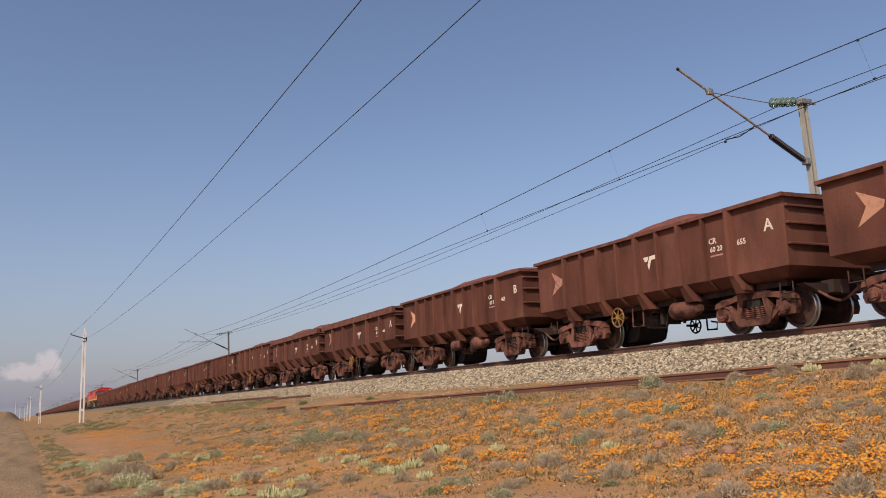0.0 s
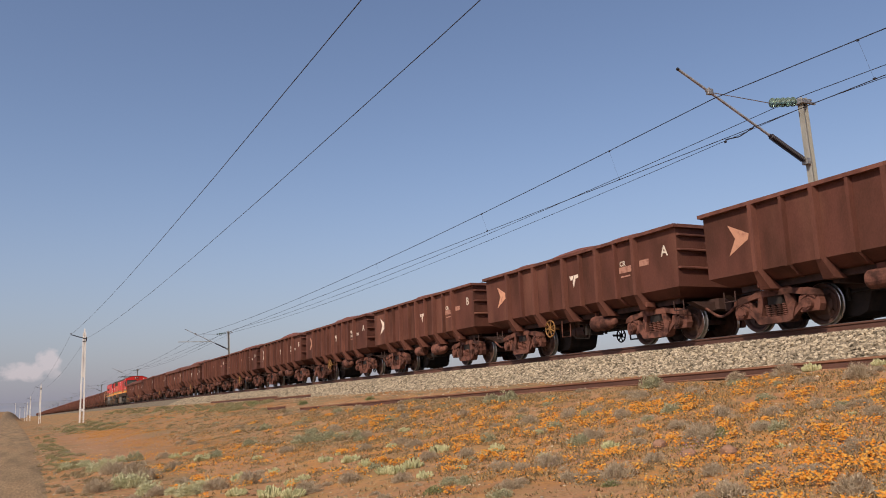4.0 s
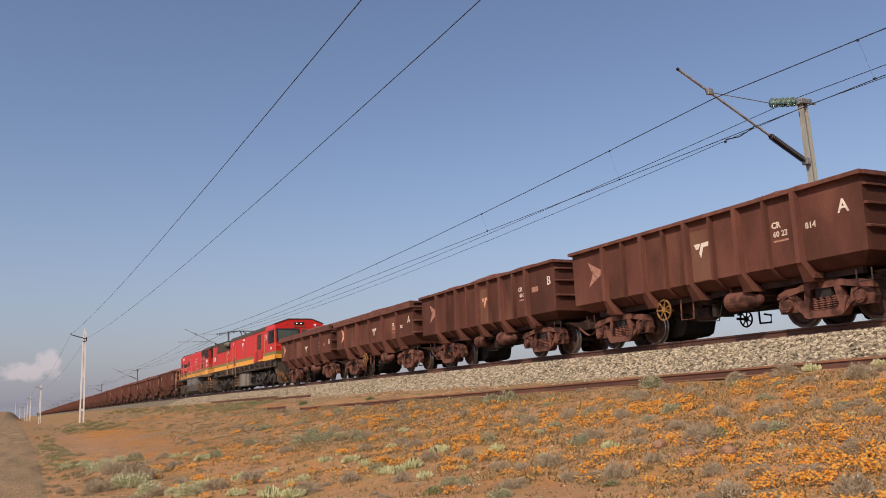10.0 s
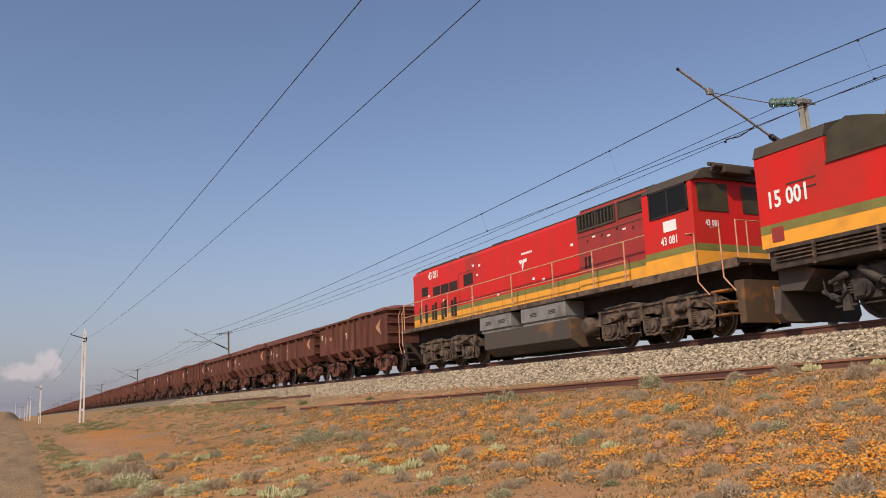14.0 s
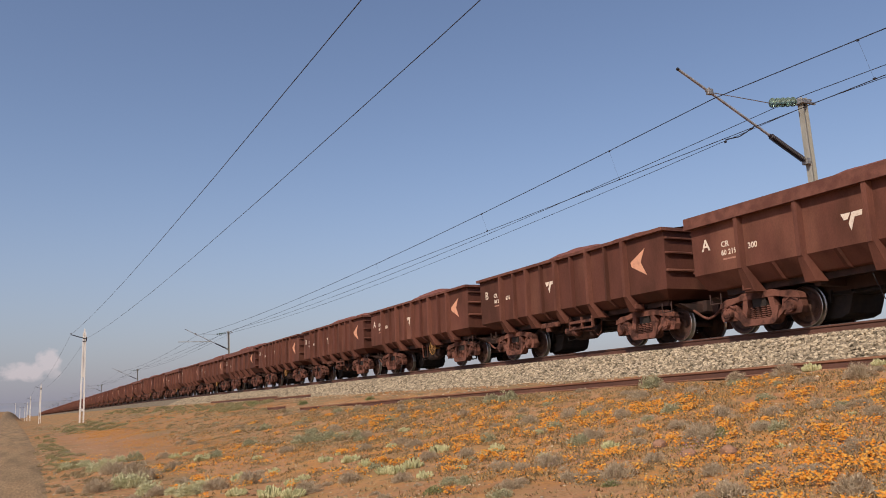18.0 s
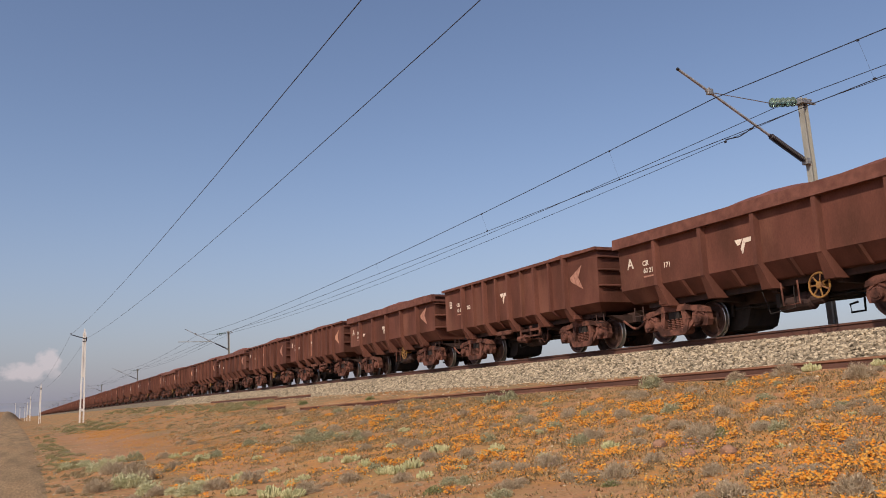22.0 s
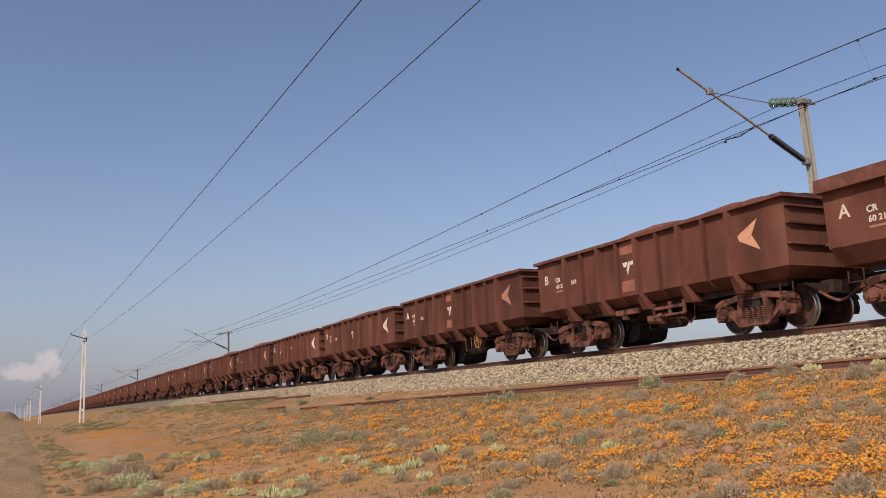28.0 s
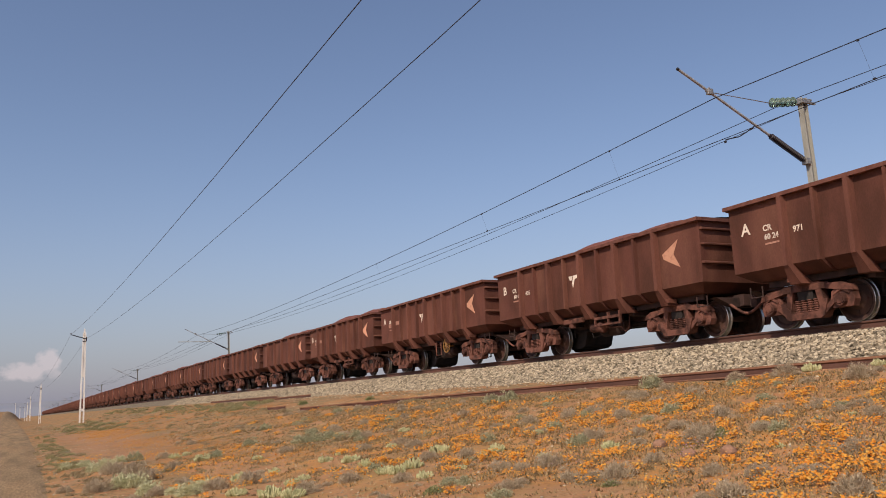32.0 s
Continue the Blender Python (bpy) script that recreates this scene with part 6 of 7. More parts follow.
    slab("door_edge", 4.9, 4.915, 2.3, 3.51, -hw, M["roof"], body, out=0.01)
    for k in range(16):
        y = -3.1 + 0.78 * k
        slab("door_seam", y, y + 0.012, 1.72, 2.28, -hw, M["roof"], body, out=0.008)
    for y, z in ((3.6, 3.62), (3.1, 3.55), (3.3, 3.22), (6.2, 2.62), (7.6, 2.95), (3.75, 2.42), (1.8, 2.30), (-1.2, 2.42), (-2.9, 3.25), (-3.4, 3.3), (-0.6, 2.52)):
        slab("notice", y, y + 0.13, z, z + 0.08, -hw, M["letter"], body, out=0.009)
    slab("plate", -7.98, -7.50, 2.74, 3.02, -1.42, M["letter"], cab, "white square panel", out=0.01)
    part("lettering", text_mesh("43 081", 0.30, M["letter"], 0.004, 0.78), None, lo, "white running number", at=pose(-1.432, -7.70, 2.50))
    part("lettering", text_mesh("43 081", 0.44, M["letter"], 0.006, 0.78), None, lo, "white running number", at=pose(-hw - 0.012, 7.16, 3.80))
    bm2 = text_mesh("43 081", 0.21, M["letter"], 0.004, 0.78)
    part("lettering", bm2, None, lo, "white running number", at=pose(-0.85, -8.65, 2.80) @ pose(0, 0, 0, 0, 0, 90))
    for o in logo_outlines(0.10, 3.14, 0.50):
        sign("mark", o, M["letter"], -hw, lo, "white wedge-shaped mark")
    for k in range(7):
        slab("name_bar", -0.52 + 0.10 * k, -0.52 + 0.10 * k + 0.07, 3.46, 3.53, -hw, M["letter"], lo, out=0.008)
    # walkway rails
    handrail([(-1.38, -6.70, 2.83), (-1.38, 9.55, 2.78)], lo, 0.022)
    handrail([(-1.38, -5.78, 2.28), (-1.38, 9.55, 2.26)], lo, 0.018)
    for y in (-5.78, -4.3, -2.2, 0.33, 3.15, 5.22, 7.63, 9.5):
        handrail([(-1.38, y, 1.70), (-1.38, y, 2.82)], lo, 0.024, "rail_post")
    for y in (9.6, 9.95):
        handrail([(-1.40, y - 0.1, 0.75), (-1.44, y, 1.1), (-1.44, y, 2.45), (-1.40, y - 0.1, 2.60)], lo, 0.02)
    for y in (-8.9, -9.75):
        handrail([(-1.40, y, 0.95), (-1.46, y + 0.28, 1.3), (-1.46, y + 0.3, 2.52), (-1.42, y + 0.62, 2.56)], lo, 0.02)
    handrail([(-1.30, -9.82, 1.56), (-1.30, -9.82, 2.62), (-0.3, -9.82, 2.62), (-0.3, -9.82, 1.56)], lo, 0.02)
    handrail([(-0.95, -9.82, 1.56), (-0.95, -9.82, 2.62)], lo, 0.018, "rail_post")
    # below the frame
    bm = B()
    prism(bm, [(-1.34, 0.98), (1.34, 0.98), (1.34, 0.40), (0.95, 0.14), (-0.95, 0.14), (-1.34, 0.40)], "y", -2.9, 2.45)
    part("fuel_tank", bm, M["tank_brown"], lo, "grey-brown dusty fuel tank")
    bm = B()
    prism(bm, [(-1.345, 1.0), (1.345, 1.0), (1.345, 0.40), (0.95, 0.14), (-0.95, 0.14), (-1.345, 0.40)], "y", -2.93, -2.90)
    part("fuel_tank_end", bm, M["plough"], lo, "brown tank end plate")
    bm = B()
    turned(bm, (-1.16, -3.36, 0.70), (0.6, -3.36, 0.70), [(0, 0.08), (0.015, 0.19), (0.05, 0.26), (0.09, 0.28), (0.9, 0.28), (1, 0.15)], 22)
    part("air_reservoir", bm, M["running_brown"], lo, "dusty round air reservoir", smooth=True)
    for y0, y1 in ((-2.80, -0.20), (0.45, 2.65)):
        bm = B()
        box(bm, -1.40, -0.6, y0, y1, 1.08, 1.56, 0.02)
        box(bm, -1.34, -0.6, y0 + 0.02, y1 - 0.02, 0.98, 1.09, 0.0)
        bx = part("equipment_box", bm, M["box_grey"], lo, "light grey battery box")
        for k in range(2):
            for j in range(3):
                yy = y0 + (y1 - y0) * (0.28 + 0.42 * k)
                slab("louvre", yy - 0.2, yy + 0.2, 1.24 + 0.05 * j, 1.258 + 0.05 * j, -1.40, M["dark"], bx, out=0.012)
    for yb in (-6.5, 5.9):
        loco_bogie(lo, yb, 0.46, (-1.85, 0.0, 1.85), WHEEL_D, "d")
    for e in (-1, 1):
        bm = B()
        loft(bm, [[(-1.3, e * 9.6, 1.2), (1.3, e * 9.6, 1.2), (1.3, e * 9.9, 1.2), (-1.3, e * 9.9, 1.2)], [(-1.15, e * 9.55, 0.22), (1.15, e * 9.55, 0.22), (1.15, e * 9.75, 0.22), (-1.15, e * 9.75, 0.22)]])
        part("plough", bm, M["plough"] if e < 0 else M["frame"], lo, "scuffed brown end plate")
        bm = B()
        box(bm, -0.16, 0.16, min(e * 9.7, e * 10.35), max(e * 9.7, e * 10.35), 0.72, 1.0, 0.03)
        box(bm, -0.25, 0.25, e * 10.25 - 0.12, e * 10.25 + 0.1, 0.66, 1.06, 0.03)
        part("coupler", bm, M["dark"], lo)
        for k in range(3):
            bm = B()
            box(bm, -1.5, -1.15, e * 9.3 - 0.3, e * 9.3 + 0.25, 0.42 + 0.28 * k, 0.46 + 0.28 * k)
            part("step", bm, M["orange"] if e < 0 else M["frame"], lo, "ochre step" if e < 0 else "")
    bm = B()
    path_tube(bm, [(-1.1, -4.4, 1.1), (-1.1, -5.6, 1.15), (-1.0, -6.2, 1.05), (-1.1, -8.2, 1.12)], 0.04, 6)
    part("pipe", bm, M["running"], lo)
    return lo


# ---------------------------------------------------------------- plants and stones on the slope
def fingers(n, seed, height, radius, thick):
    """An upright succulent: many rounded finger leaves out of one root."""
    rng = np.random.default_rng(seed)
    V, F = [], []
    for i in range(n):
        a = rng.uniform(0, 2 * math.pi)
        d = math.sqrt(rng.uniform(0, 1))
        base = np.array((math.cos(a) * d * radius * 0.7, math.sin(a) * d * radius * 0.7, 0.0))
        L = height * rng.uniform(0.5, 1.1) * (1 - 0.45 * d * d) * (1 + 0.2 * math.sin(3 * a + seed))
        axis = np.array((math.cos(a) * d * 0.42 + rng.normal(0, 0.18), math.sin(a) * d * 0.42 + rng.normal(0, 0.18), 1.0))
        axis /= np.linalg.norm(axis)
        u = np.cross(axis, (0.3, 0.9, 0.1))
        u /= np.linalg.norm(u)
        w = np.cross(axis, u)
        k = len(V)
        t = thick * rng.uniform(0.8, 1.3)
        for s, r in ((0.15, 0.6), (0.6, 1.0), (0.93, 0.8), (1.0, 0.25)):
            c = base + axis * L * s
            for q in range(4):
                an = q * math.pi / 2
                V.append(c + (u * math.cos(an) + w * math.sin(an)) * t * r)
        for ring in range(3):
            for q in range(4):
                F.append((k + ring * 4 + q, k + ring * 4 + (q + 1) % 4, k + ring * 4 + 4 + (q + 1) % 4, k + ring * 4 + 4 + q))
        F.append((k + 12, k + 13, k + 14, k + 15))
    return np.array(V), F


def plant_mesh(name, arrays, mat):
    me = bpy.data.meshes.new(name)
    me.from_pydata(arrays[0].tolist(), [], [list(f) for f in arrays[1]])
    me.materials.append(mat)
    return me


def twigs(n, seed, height, length, width, stiff=0.6, shell=0.35):
    """A rounded bush of short twigs or leaves that fill a dome one unit across."""
    rng = np.random.default_rng(seed)
    d = rng.normal(size=(n, 3))
    d[:, 2] = np.abs(d[:, 2])
    d /= np.linalg.norm(d, axis=1)[:, None]
    lump = 1 + 0.16 * np.sin(3 * np.arctan2(d[:, 1], d[:, 0]) + seed) + 0.10 * np.sin(7 * d[:, 0] + 5 * d[:, 2])
    rad = (shell + (1 - shell) * rng.random(n) ** 0.6) * 0.5 * lump
    p = d * rad[:, None]
    p[:, 2] *= height / 0.5
    out = d * stiff + rng.normal(0, 0.5, (n, 3)) + np.array((0, 0, 0.5))
    out /= np.linalg.norm(out, axis=1)[:, None]
    ln = length * rng.uniform(0.5, 1.3, n)
    side = np.cross(out, rng.normal(size=(n, 3)))
    side /= np.linalg.norm(side, axis=1)[:, None]
    wd = width * rng.uniform(0.6, 1.4, n)
    a, b = p - out * ln[:, None] * 0.5, p + out * ln[:, None] * 0.5
    a[:, 2], b[:, 2] = np.maximum(a[:, 2], 0), np.maximum(b[:, 2], 0.01)
    V = np.stack([a - side * wd[:, None] * 0.5, a + side * wd[:, None] * 0.5, b + side * wd[:, None], b - side * wd[:, None]], 1).reshape(-1, 3)
    return V, np.arange(4 * n).reshape(-1, 4)


# every mesh is one unit across
SHRUBS = {
    "pale": [plant_mesh("succulent_bush", fingers(150, 10 + i, 0.50, 0.60, 0.040), M["pale"]) for i in range(4)],
    "greygreen": [plant_mesh("grey_green_bush", twigs(1100, 20 + i, 0.52, 0.095, 0.016), M["greygreen"]) for i in range(4)],
    "grey": [plant_mesh("dry_bush", twigs(1900, 30 + i, 0.46, 0.13, 0.0080), M["grey"]) for i in range(4)],
    "fluffy": [plant_mesh("fluffy_bush", twigs(1500, 50 + i, 0.52, 0.085, 0.015), M["fluffy"]) for i in range(3)],
    "green": [plant_mesh("green_bush", twigs(900, 40 + i, 0.40, 0.085, 0.017), M["green"]) for i in range(3)],
}
SHRUB_TEXT = {"pale": ("succulent_bush", "pale yellow-green upright succulent bush on red soil"), "greygreen": ("scrub_bush", "grey-green leafy scrub bush on red soil"),
              "grey": ("dry_bush", "dry grey-brown twiggy bush on red soil"), "fluffy": ("scrub_bush", "pale grey-green fluffy scrub bush beside the road"), "green": ("green_bush", "low olive-green bush on the slope")}
veg = random.Random(11)


def bank_edge(y):
    """Where the plants end: the long old rail, and past its end the bare soil below the ballast."""
    return line(y, [(6.0, 12.3), (32.4, 9.5), (36.0, 9.9), (60.0, 11.6), (200.0, 12.4)])


def plant(kind, x, y, size, tall=1.0):
    if kind == "pale" and x < 3.2 and y > 13.5:
        kind = "fluffy"
    name, label = SHRUB_TEXT[kind]
    ob = new(name, veg.choice(SHRUBS[kind]))
    s = size * (1.05 if kind == "pale" else 1.2)
    if x < 3.2 and y > 13.5:      # the thicket beside the road
        s *= 1.12
    ob.matrix_basis = pose(x, y, ground_z(x, y) - 0.02, 0, 0, veg.uniform(0, 360)) @ Matrix.Diagonal((s, s, s * tall, 1))
    return tagged(ob, label, "bush", "scrub bushes")


PALE = [(3.41, 22.31, 0.28), (3.60, 19.81, 0.35), (1.73, 21.34, 0.39), (1.50, 21.50, 0.34), (1.68, 17.01, 0.42), (1.89, 16.86, 0.37), (1.89, 15.09, 0.34), (2.29, 13.68, 0.29), (2.20, 14.48, 0.24),
        (2.24, 23.39, 0.26), (1.01, 24.11, 0.26), (2.65, 14.25, 0.31), (1.44, 23.98, 0.29), (3.75, 22.68, 0.23), (4.83, 14.77, 0.24), (5.02, 13.99, 0.31), (4.92, 12.97, 0.22), (4.81, 11.87, 0.28),
        (4.88, 11.61, 0.25), (5.18, 11.68, 0.27), (4.92, 10.73, 0.23), (6.03, 12.58, 0.31), (4.04, 15.20, 0.22), (4.27, 17.33, 0.23), (3.13, 11.98, 0.36), (3.31, 11.55, 0.31), (2.79, 12.66, 0.29),
        (3.66, 12.79, 0.22), (3.90, 13.01, 0.21), (3.36, 14.99, 0.27), (7.30, 16.92, 0.24), (6.09, 14.72, 0.19), (6.99, 9.32, 0.24), (6.35, 11.27, 0.24), (6.37, 9.99, 0.18), (5.50, 10.77, 0.16),
        (6.14, 11.29, 0.13), (7.41, 11.73, 0.18), (6.22, 12.77, 0.19), (11.91, 10.17, 0.32), (12.08, 9.01, 0.27), (7.20, 6.67, 0.12), (8.80, 7.00, 0.12), (5.30, 15.38, 0.13)]
GREYGREEN = [(5.75, 19.37, 0.37), (5.99, 19.06, 0.39), (6.33, 19.06, 0.39), (6.35, 18.30, 0.33), (6.65, 18.12, 0.28), (5.11, 21.56, 0.37), (8.06, 19.48, 0.30), (7.21, 15.44, 0.20), (4.76, 9.70, 0.20),
        (6.80, 12.33, 0.24), (7.04, 10.11, 0.27), (7.76, 11.79, 0.26), (4.78, 9.28, 0.20), (4.73, 9.60, 0.18), (10.07, 17.94, 0.41), (10.20, 17.39, 0.40), (11.27, 13.53, 0.41), (8.98, 10.38, 0.30),
        (7.88, 7.29, 0.22), (6.67, 26.16, 0.35), (6.74, 21.63, 0.32), (2.68, 24.12, 0.36), (3.93, 20.02, 0.33)]
GREY = [(1.80, 19.96, 0.41), (2.05, 18.32, 0.45), (1.24, 16.85, 0.41), (2.18, 17.68, 0.39), (2.86, 18.70, 0.35), (2.59, 16.03, 0.30), (2.78, 14.00, 0.32), (0.75, 17.62, 0.23), (1.99, 14.68, 0.31),
        (3.25, 23.03, 0.35), (3.33, 14.03, 0.40), (3.57, 11.75, 0.35), (4.93, 17.64, 0.31), (6.14, 13.81, 0.30), (7.06, 20.87, 0.37), (4.69, 11.01, 0.26), (6.01, 11.59, 0.26), (6.01, 9.32, 0.32),
        (7.34, 10.23, 0.33), (8.81, 12.19, 0.33), (8.63, 12.58, 0.32), (8.24, 13.35, 0.31), (5.77, 7.61, 0.33), (4.74, 8.13, 0.21), (10.11, 12.52, 0.33), (6.50, 7.88, 0.23), (8.61, 16.60, 0.34),
        (11.52, 10.36, 0.40), (11.75, 11.71, 0.35), (7.45, 8.08, 0.41), (8.89, 9.24, 0.29), (6.22, 6.63, 0.23), (6.27, 6.10, 0.24), (6.34, 5.59, 0.22), (5.58, 5.78, 0.30), (5.98, 4.82, 0.29),
        (11.24, 8.74, 0.39), (8.93, 8.34, 0.27), (7.25, 5.76, 0.26), (7.89, 7.53, 0.23), (10.32, 11.32, 0.35), (5.46, 5.96, 0.20), (5.66, 5.43, 0.19), (6.62, 17.34, 0.29), (10.88, 12.65, 0.28),
        (9.38, 7.96, 0.27), (8.64, 11.19, 0.27), (7.62, 9.51, 0.23), (7.22, 6.05, 0.17), (5.61, 9.80, 0.25), (5.48, 8.08, 0.25), (4.26, 11.89, 0.29), (5.62, 12.07, 0.26), (7.99, 9.13, 0.26), (8.73,
        6.65, 0.23), (7.74, 6.84, 0.21)]
GREEN = [(4.27, 9.05, 0.23), (11.09, 28.68, 0.32), (10.72, 35.64, 0.39), (11.03, 45.69, 0.61), (7.61, 7.95, 0.27), (5.45, 7.32, 0.15)]
for kind, spots, tall in (("pale", PALE, 1.0), ("greygreen", GREYGREEN, 0.95), ("grey", GREY, 0.95), ("green", GREEN, 0.9)):
    for x, y, s in spots:
        plant(kind, x, y, s, tall * veg.uniform(0.85, 1.1))
for k in range(190):
    y = 4.6 + 26 * veg.random() ** 1.5
    x = veg.uniform(1.0 if y > 14 else 2.6, bank_edge(y) - 0.1)
    if y > 16 and x < 6.5 and veg.random() < 0.8:
        continue
    kind = veg.choice(("grey", "grey", "grey", "grey", "greygreen"))
    plant(kind, x, y, veg.uniform(0.10, 0.24) * (1 + y / 60), veg.uniform(0.6, 0.9))


def scatter_plants(name, kind, spots, mat, label):
    """Far scrub joined into one."""
    V, F, k = [], [], 0
    for x, y, s in spots:
        v, f = kind
        a = veg.uniform(0, 6.28)
        R = np.array(((math.cos(a), -math.sin(a), 0), (math.sin(a), math.cos(a), 0), (0, 0, 1)))
        V.append(v @ R.T * s + np.array((x, y, ground_z(x, y) - 0.02)))
        F.append(np.array(f) + k)
        k += len(v)
    return tagged(many(name, np.concatenate(V), np.concatenate(F), mat), label, "scrub", kind="stuff")


def far_spots(n, x0, x1, y0, y1, s0, s1):
    out = []
    for _ in range(n):
        y = y0 + (y1 - y0) * veg.random() ** 1.5
        out.append((veg.uniform(x0, x1), y, veg.uniform(s0, s1)))
    return out


tuft = twigs(170, 77, 0.22, 0.14, 0.022)


def on_bank(spots):
    """Keep to the slope below the ballast, clear of the bare sand."""
    return [(min(x, bank_edge(y) - 0.2), y, s) for x, y, s in spots if ((x - 3.1) / 1.9) ** 2 + ((y - 46) / 24) ** 2 > 1.0]


scatter_plants("far_scrub", tuft, on_bank(far_spots(150, 1.0, 12.3, 24, 150, 0.15, 0.40)), M["greygreen"], "far grey-green scrub along the embankment")
scatter_plants("far_green_scrub", tuft, far_spots(170, 9.4, 11.8, 44, 125, 0.3, 0.75) + far_spots(110, 0.72, 1.5, 24, 62, 0.16, 0.42) + far_spots(60, 2.4, 6.0, 56, 98, 0.4, 0.9), M["fargreen"], "far yellow-green scrub beside the ballast and road")
scatter_plants("far_dry_scrub", tuft, on_bank(far_spots(420, 1.0, 12.3, 18, 120, 0.15, 0.5)), M["fardry"], "far dry olive-brown scrub")
scatter_plants("plain_scrub", tuft, far_spots(220, -60, -6.5, 10, 160, 0.4, 0.9) + far_spots(200, 21, 70, -10, 160, 0.5, 1.2), M["greygreen"], "scattered scrub on the plain")
scatter_plants("low_growth", twigs(70, 79, 0.10, 0.22, 0.035), on_bank([(x, y, s) for x, y, s in far_spots(1500, 0.9, 11.5, 10.5, 46, 0.08, 0.24)]), M["mottle"], "low olive-brown growth on the soil")
scatter_plants("verge_weeds", twigs(160, 78, 0.30, 0.20, 0.02), far_spots(150, 0.42, 1.2, 7, 45, 0.08, 0.26), M["fardry"], "dry weeds along the road verge")


def patchy(x, y):
    """How thick the flowers stand at a place, 0 to 1."""
    a = noise.noise((x * 0.42 + 3, y * 0.30, 5.0)) * 0.25 + noise.noise((x * 1.15, y * 1.0, 9.0)) * 0.45 + noise.noise((x * 3.2, y * 3.2, 2.0)) * 0.80
    lean = -0.34 + 0.40 * smooth(3.0, 7.5, x) * smooth(13.2, 11.6, x) + 0.10 * smooth(16, 8, y) - 0.22 * smooth(13, 26, y) * smooth(10.5, 7.5, x)
    if y < 11.5 and 3.6 < x < 5.4:
        lean -= 0.10
    return a + lean


def fan(n, k):
    """n small cupped flowers of k petals: unit arrays."""
    rim = np.array([(math.cos(2 * math.pi * i / k), math.sin(2 * math.pi * i / k), 0.28 + 0.12 * (i % 2)) for i in range(k)])
    return np.concatenate([np.zeros((1, 3)), rim]), np.array([(0, 1 + i, 1 + (i + 1) % k) for i in range(k)])


def flower_field(name, clumps, heads, x0, x1, y0, y1, r0, r1, mat, label, seed, shift=0.0, bias=1.3, k=6, spread=(0.05, 0.15), lift=(0.03, 0.10), drifts=()):
    """Flowers in small clumps where the ground is thick with them."""
    rng = np.random.default_rng(seed)
    unit, tri = fan(1, k)
    spots = []
    got = tries = 0
    while got < clumps and tries < clumps * 30:
        tries += 1
        cy = y0 + (y1 - y0) * rng.random() ** bias
        cx = rng.uniform(x0, x1)
        if cx > bank_edge(cy) - 0.25 or patchy(cx + shift, cy + shift) < 0.04 + 0.34 * rng.random():
            continue
        if cx > bank_edge(cy) - 1.5 and rng.random() < 0.7:
            continue
        got += 1
        sp = rng.uniform(*spread) * (1 + cy / 60)
        for _ in range(rng.integers(max(2, heads // 3), heads)):
            x, y = cx + rng.normal(0, sp), cy + rng.normal(0, sp)
            if x < bank_edge(y) - 0.08:
                spots.append((x, y, ground_z(x, y) + rng.uniform(*lift)))
    for cx, cy, sp, count in drifts:
        for _ in range(count):
            x, y = cx + rng.normal(0, sp), cy + rng.normal(0, sp * 1.6)
            spots.append((x, y, ground_z(x, y) + rng.uniform(*lift)))
    n = len(spots)
    P = np.array(spots)
    r = rng.uniform(r0, r1, n) * (0.72 + P[:, 1] / 45)
    tilt = rng.normal(0, 0.55, (n, 2))
    up = np.stack([tilt[:, 0] - 0.35, tilt[:, 1] - 0.3, np.ones(n)], 1)
    up /= np.linalg.norm(up, axis=1)[:, None]
    u = np.cross(up, (0.2, 1.0, 0.1))
    u /= np.linalg.norm(u, axis=1)[:, None]
    w = np.cross(up, u)
    fr = np.stack([u, w, up], 1)
    v = np.einsum("kc,ncd->nkd", unit, fr) * r[:, None, None] + P[:, None]
    f = (tri[None] + (k + 1) * np.arange(n)[:, None, None]).reshape(-1, 3)
    return tagged(many(name, v.reshape(-1, 3), f, mat), label, "flowers", kind="stuff")


flower_field("orange_daisies", 660, 42, 2.2, 12.3, 4.2, 30, 0.010, 0.019, M["petal"], "drifts of bright orange daisies on the slope", 3, bias=1.4, spread=(0.022, 0.065), lift=(0.02, 0.09),
             drifts=((2.57, 19.4, 0.14, 110), (2.6, 15.1, 0.13, 130), (2.3, 15.3, 0.10, 60), (4.64, 20.3, 0.35, 90), (2.79, 23.8, 0.4, 90), (1.6, 27.5, 0.35, 80), (4.2, 16.9, 0.3, 80), (3.0, 18.3, 0.25, 170), (3.0, 15.7, 0.2, 220), (3.3, 13.9, 0.15, 110), (4.4, 12.6, 0.2, 90)))
flower_field("scattered_daisies", 3200, 9, 2.4, 12.3, 4.2, 30, 0.005, 0.010, M["petal"], "single orange daisies between the drifts", 14, bias=1.3, k=5, spread=(0.08, 0.28), lift=(0.01, 0.06), shift=0.15)
flower_field("far_orange_daisies", 420, 10, 2.0, 11.4, 26, 70, 0.006, 0.012, M["petal_far"], "far drifts of orange daisies", 4, bias=1.2, k=5, spread=(0.1, 0.5), lift=(0.0, 0.04))
flower_field("low_orange_flowers", 2400, 9, 3.0, 11.3, 16, 62, 0.007, 0.013, M["petal_far"], "thin rusty orange flowers among the low growth", 21, bias=1.25, k=5, spread=(0.08, 0.35), lift=(0.0, 0.05), shift=7.0)
flower_field("mauve_flowers", 40, 20, 4.6, 7.0, 7.6, 10.2, 0.006, 0.012, M["mauve"], "small patches of mauve flowers", 5, shift=31.0, k=5)


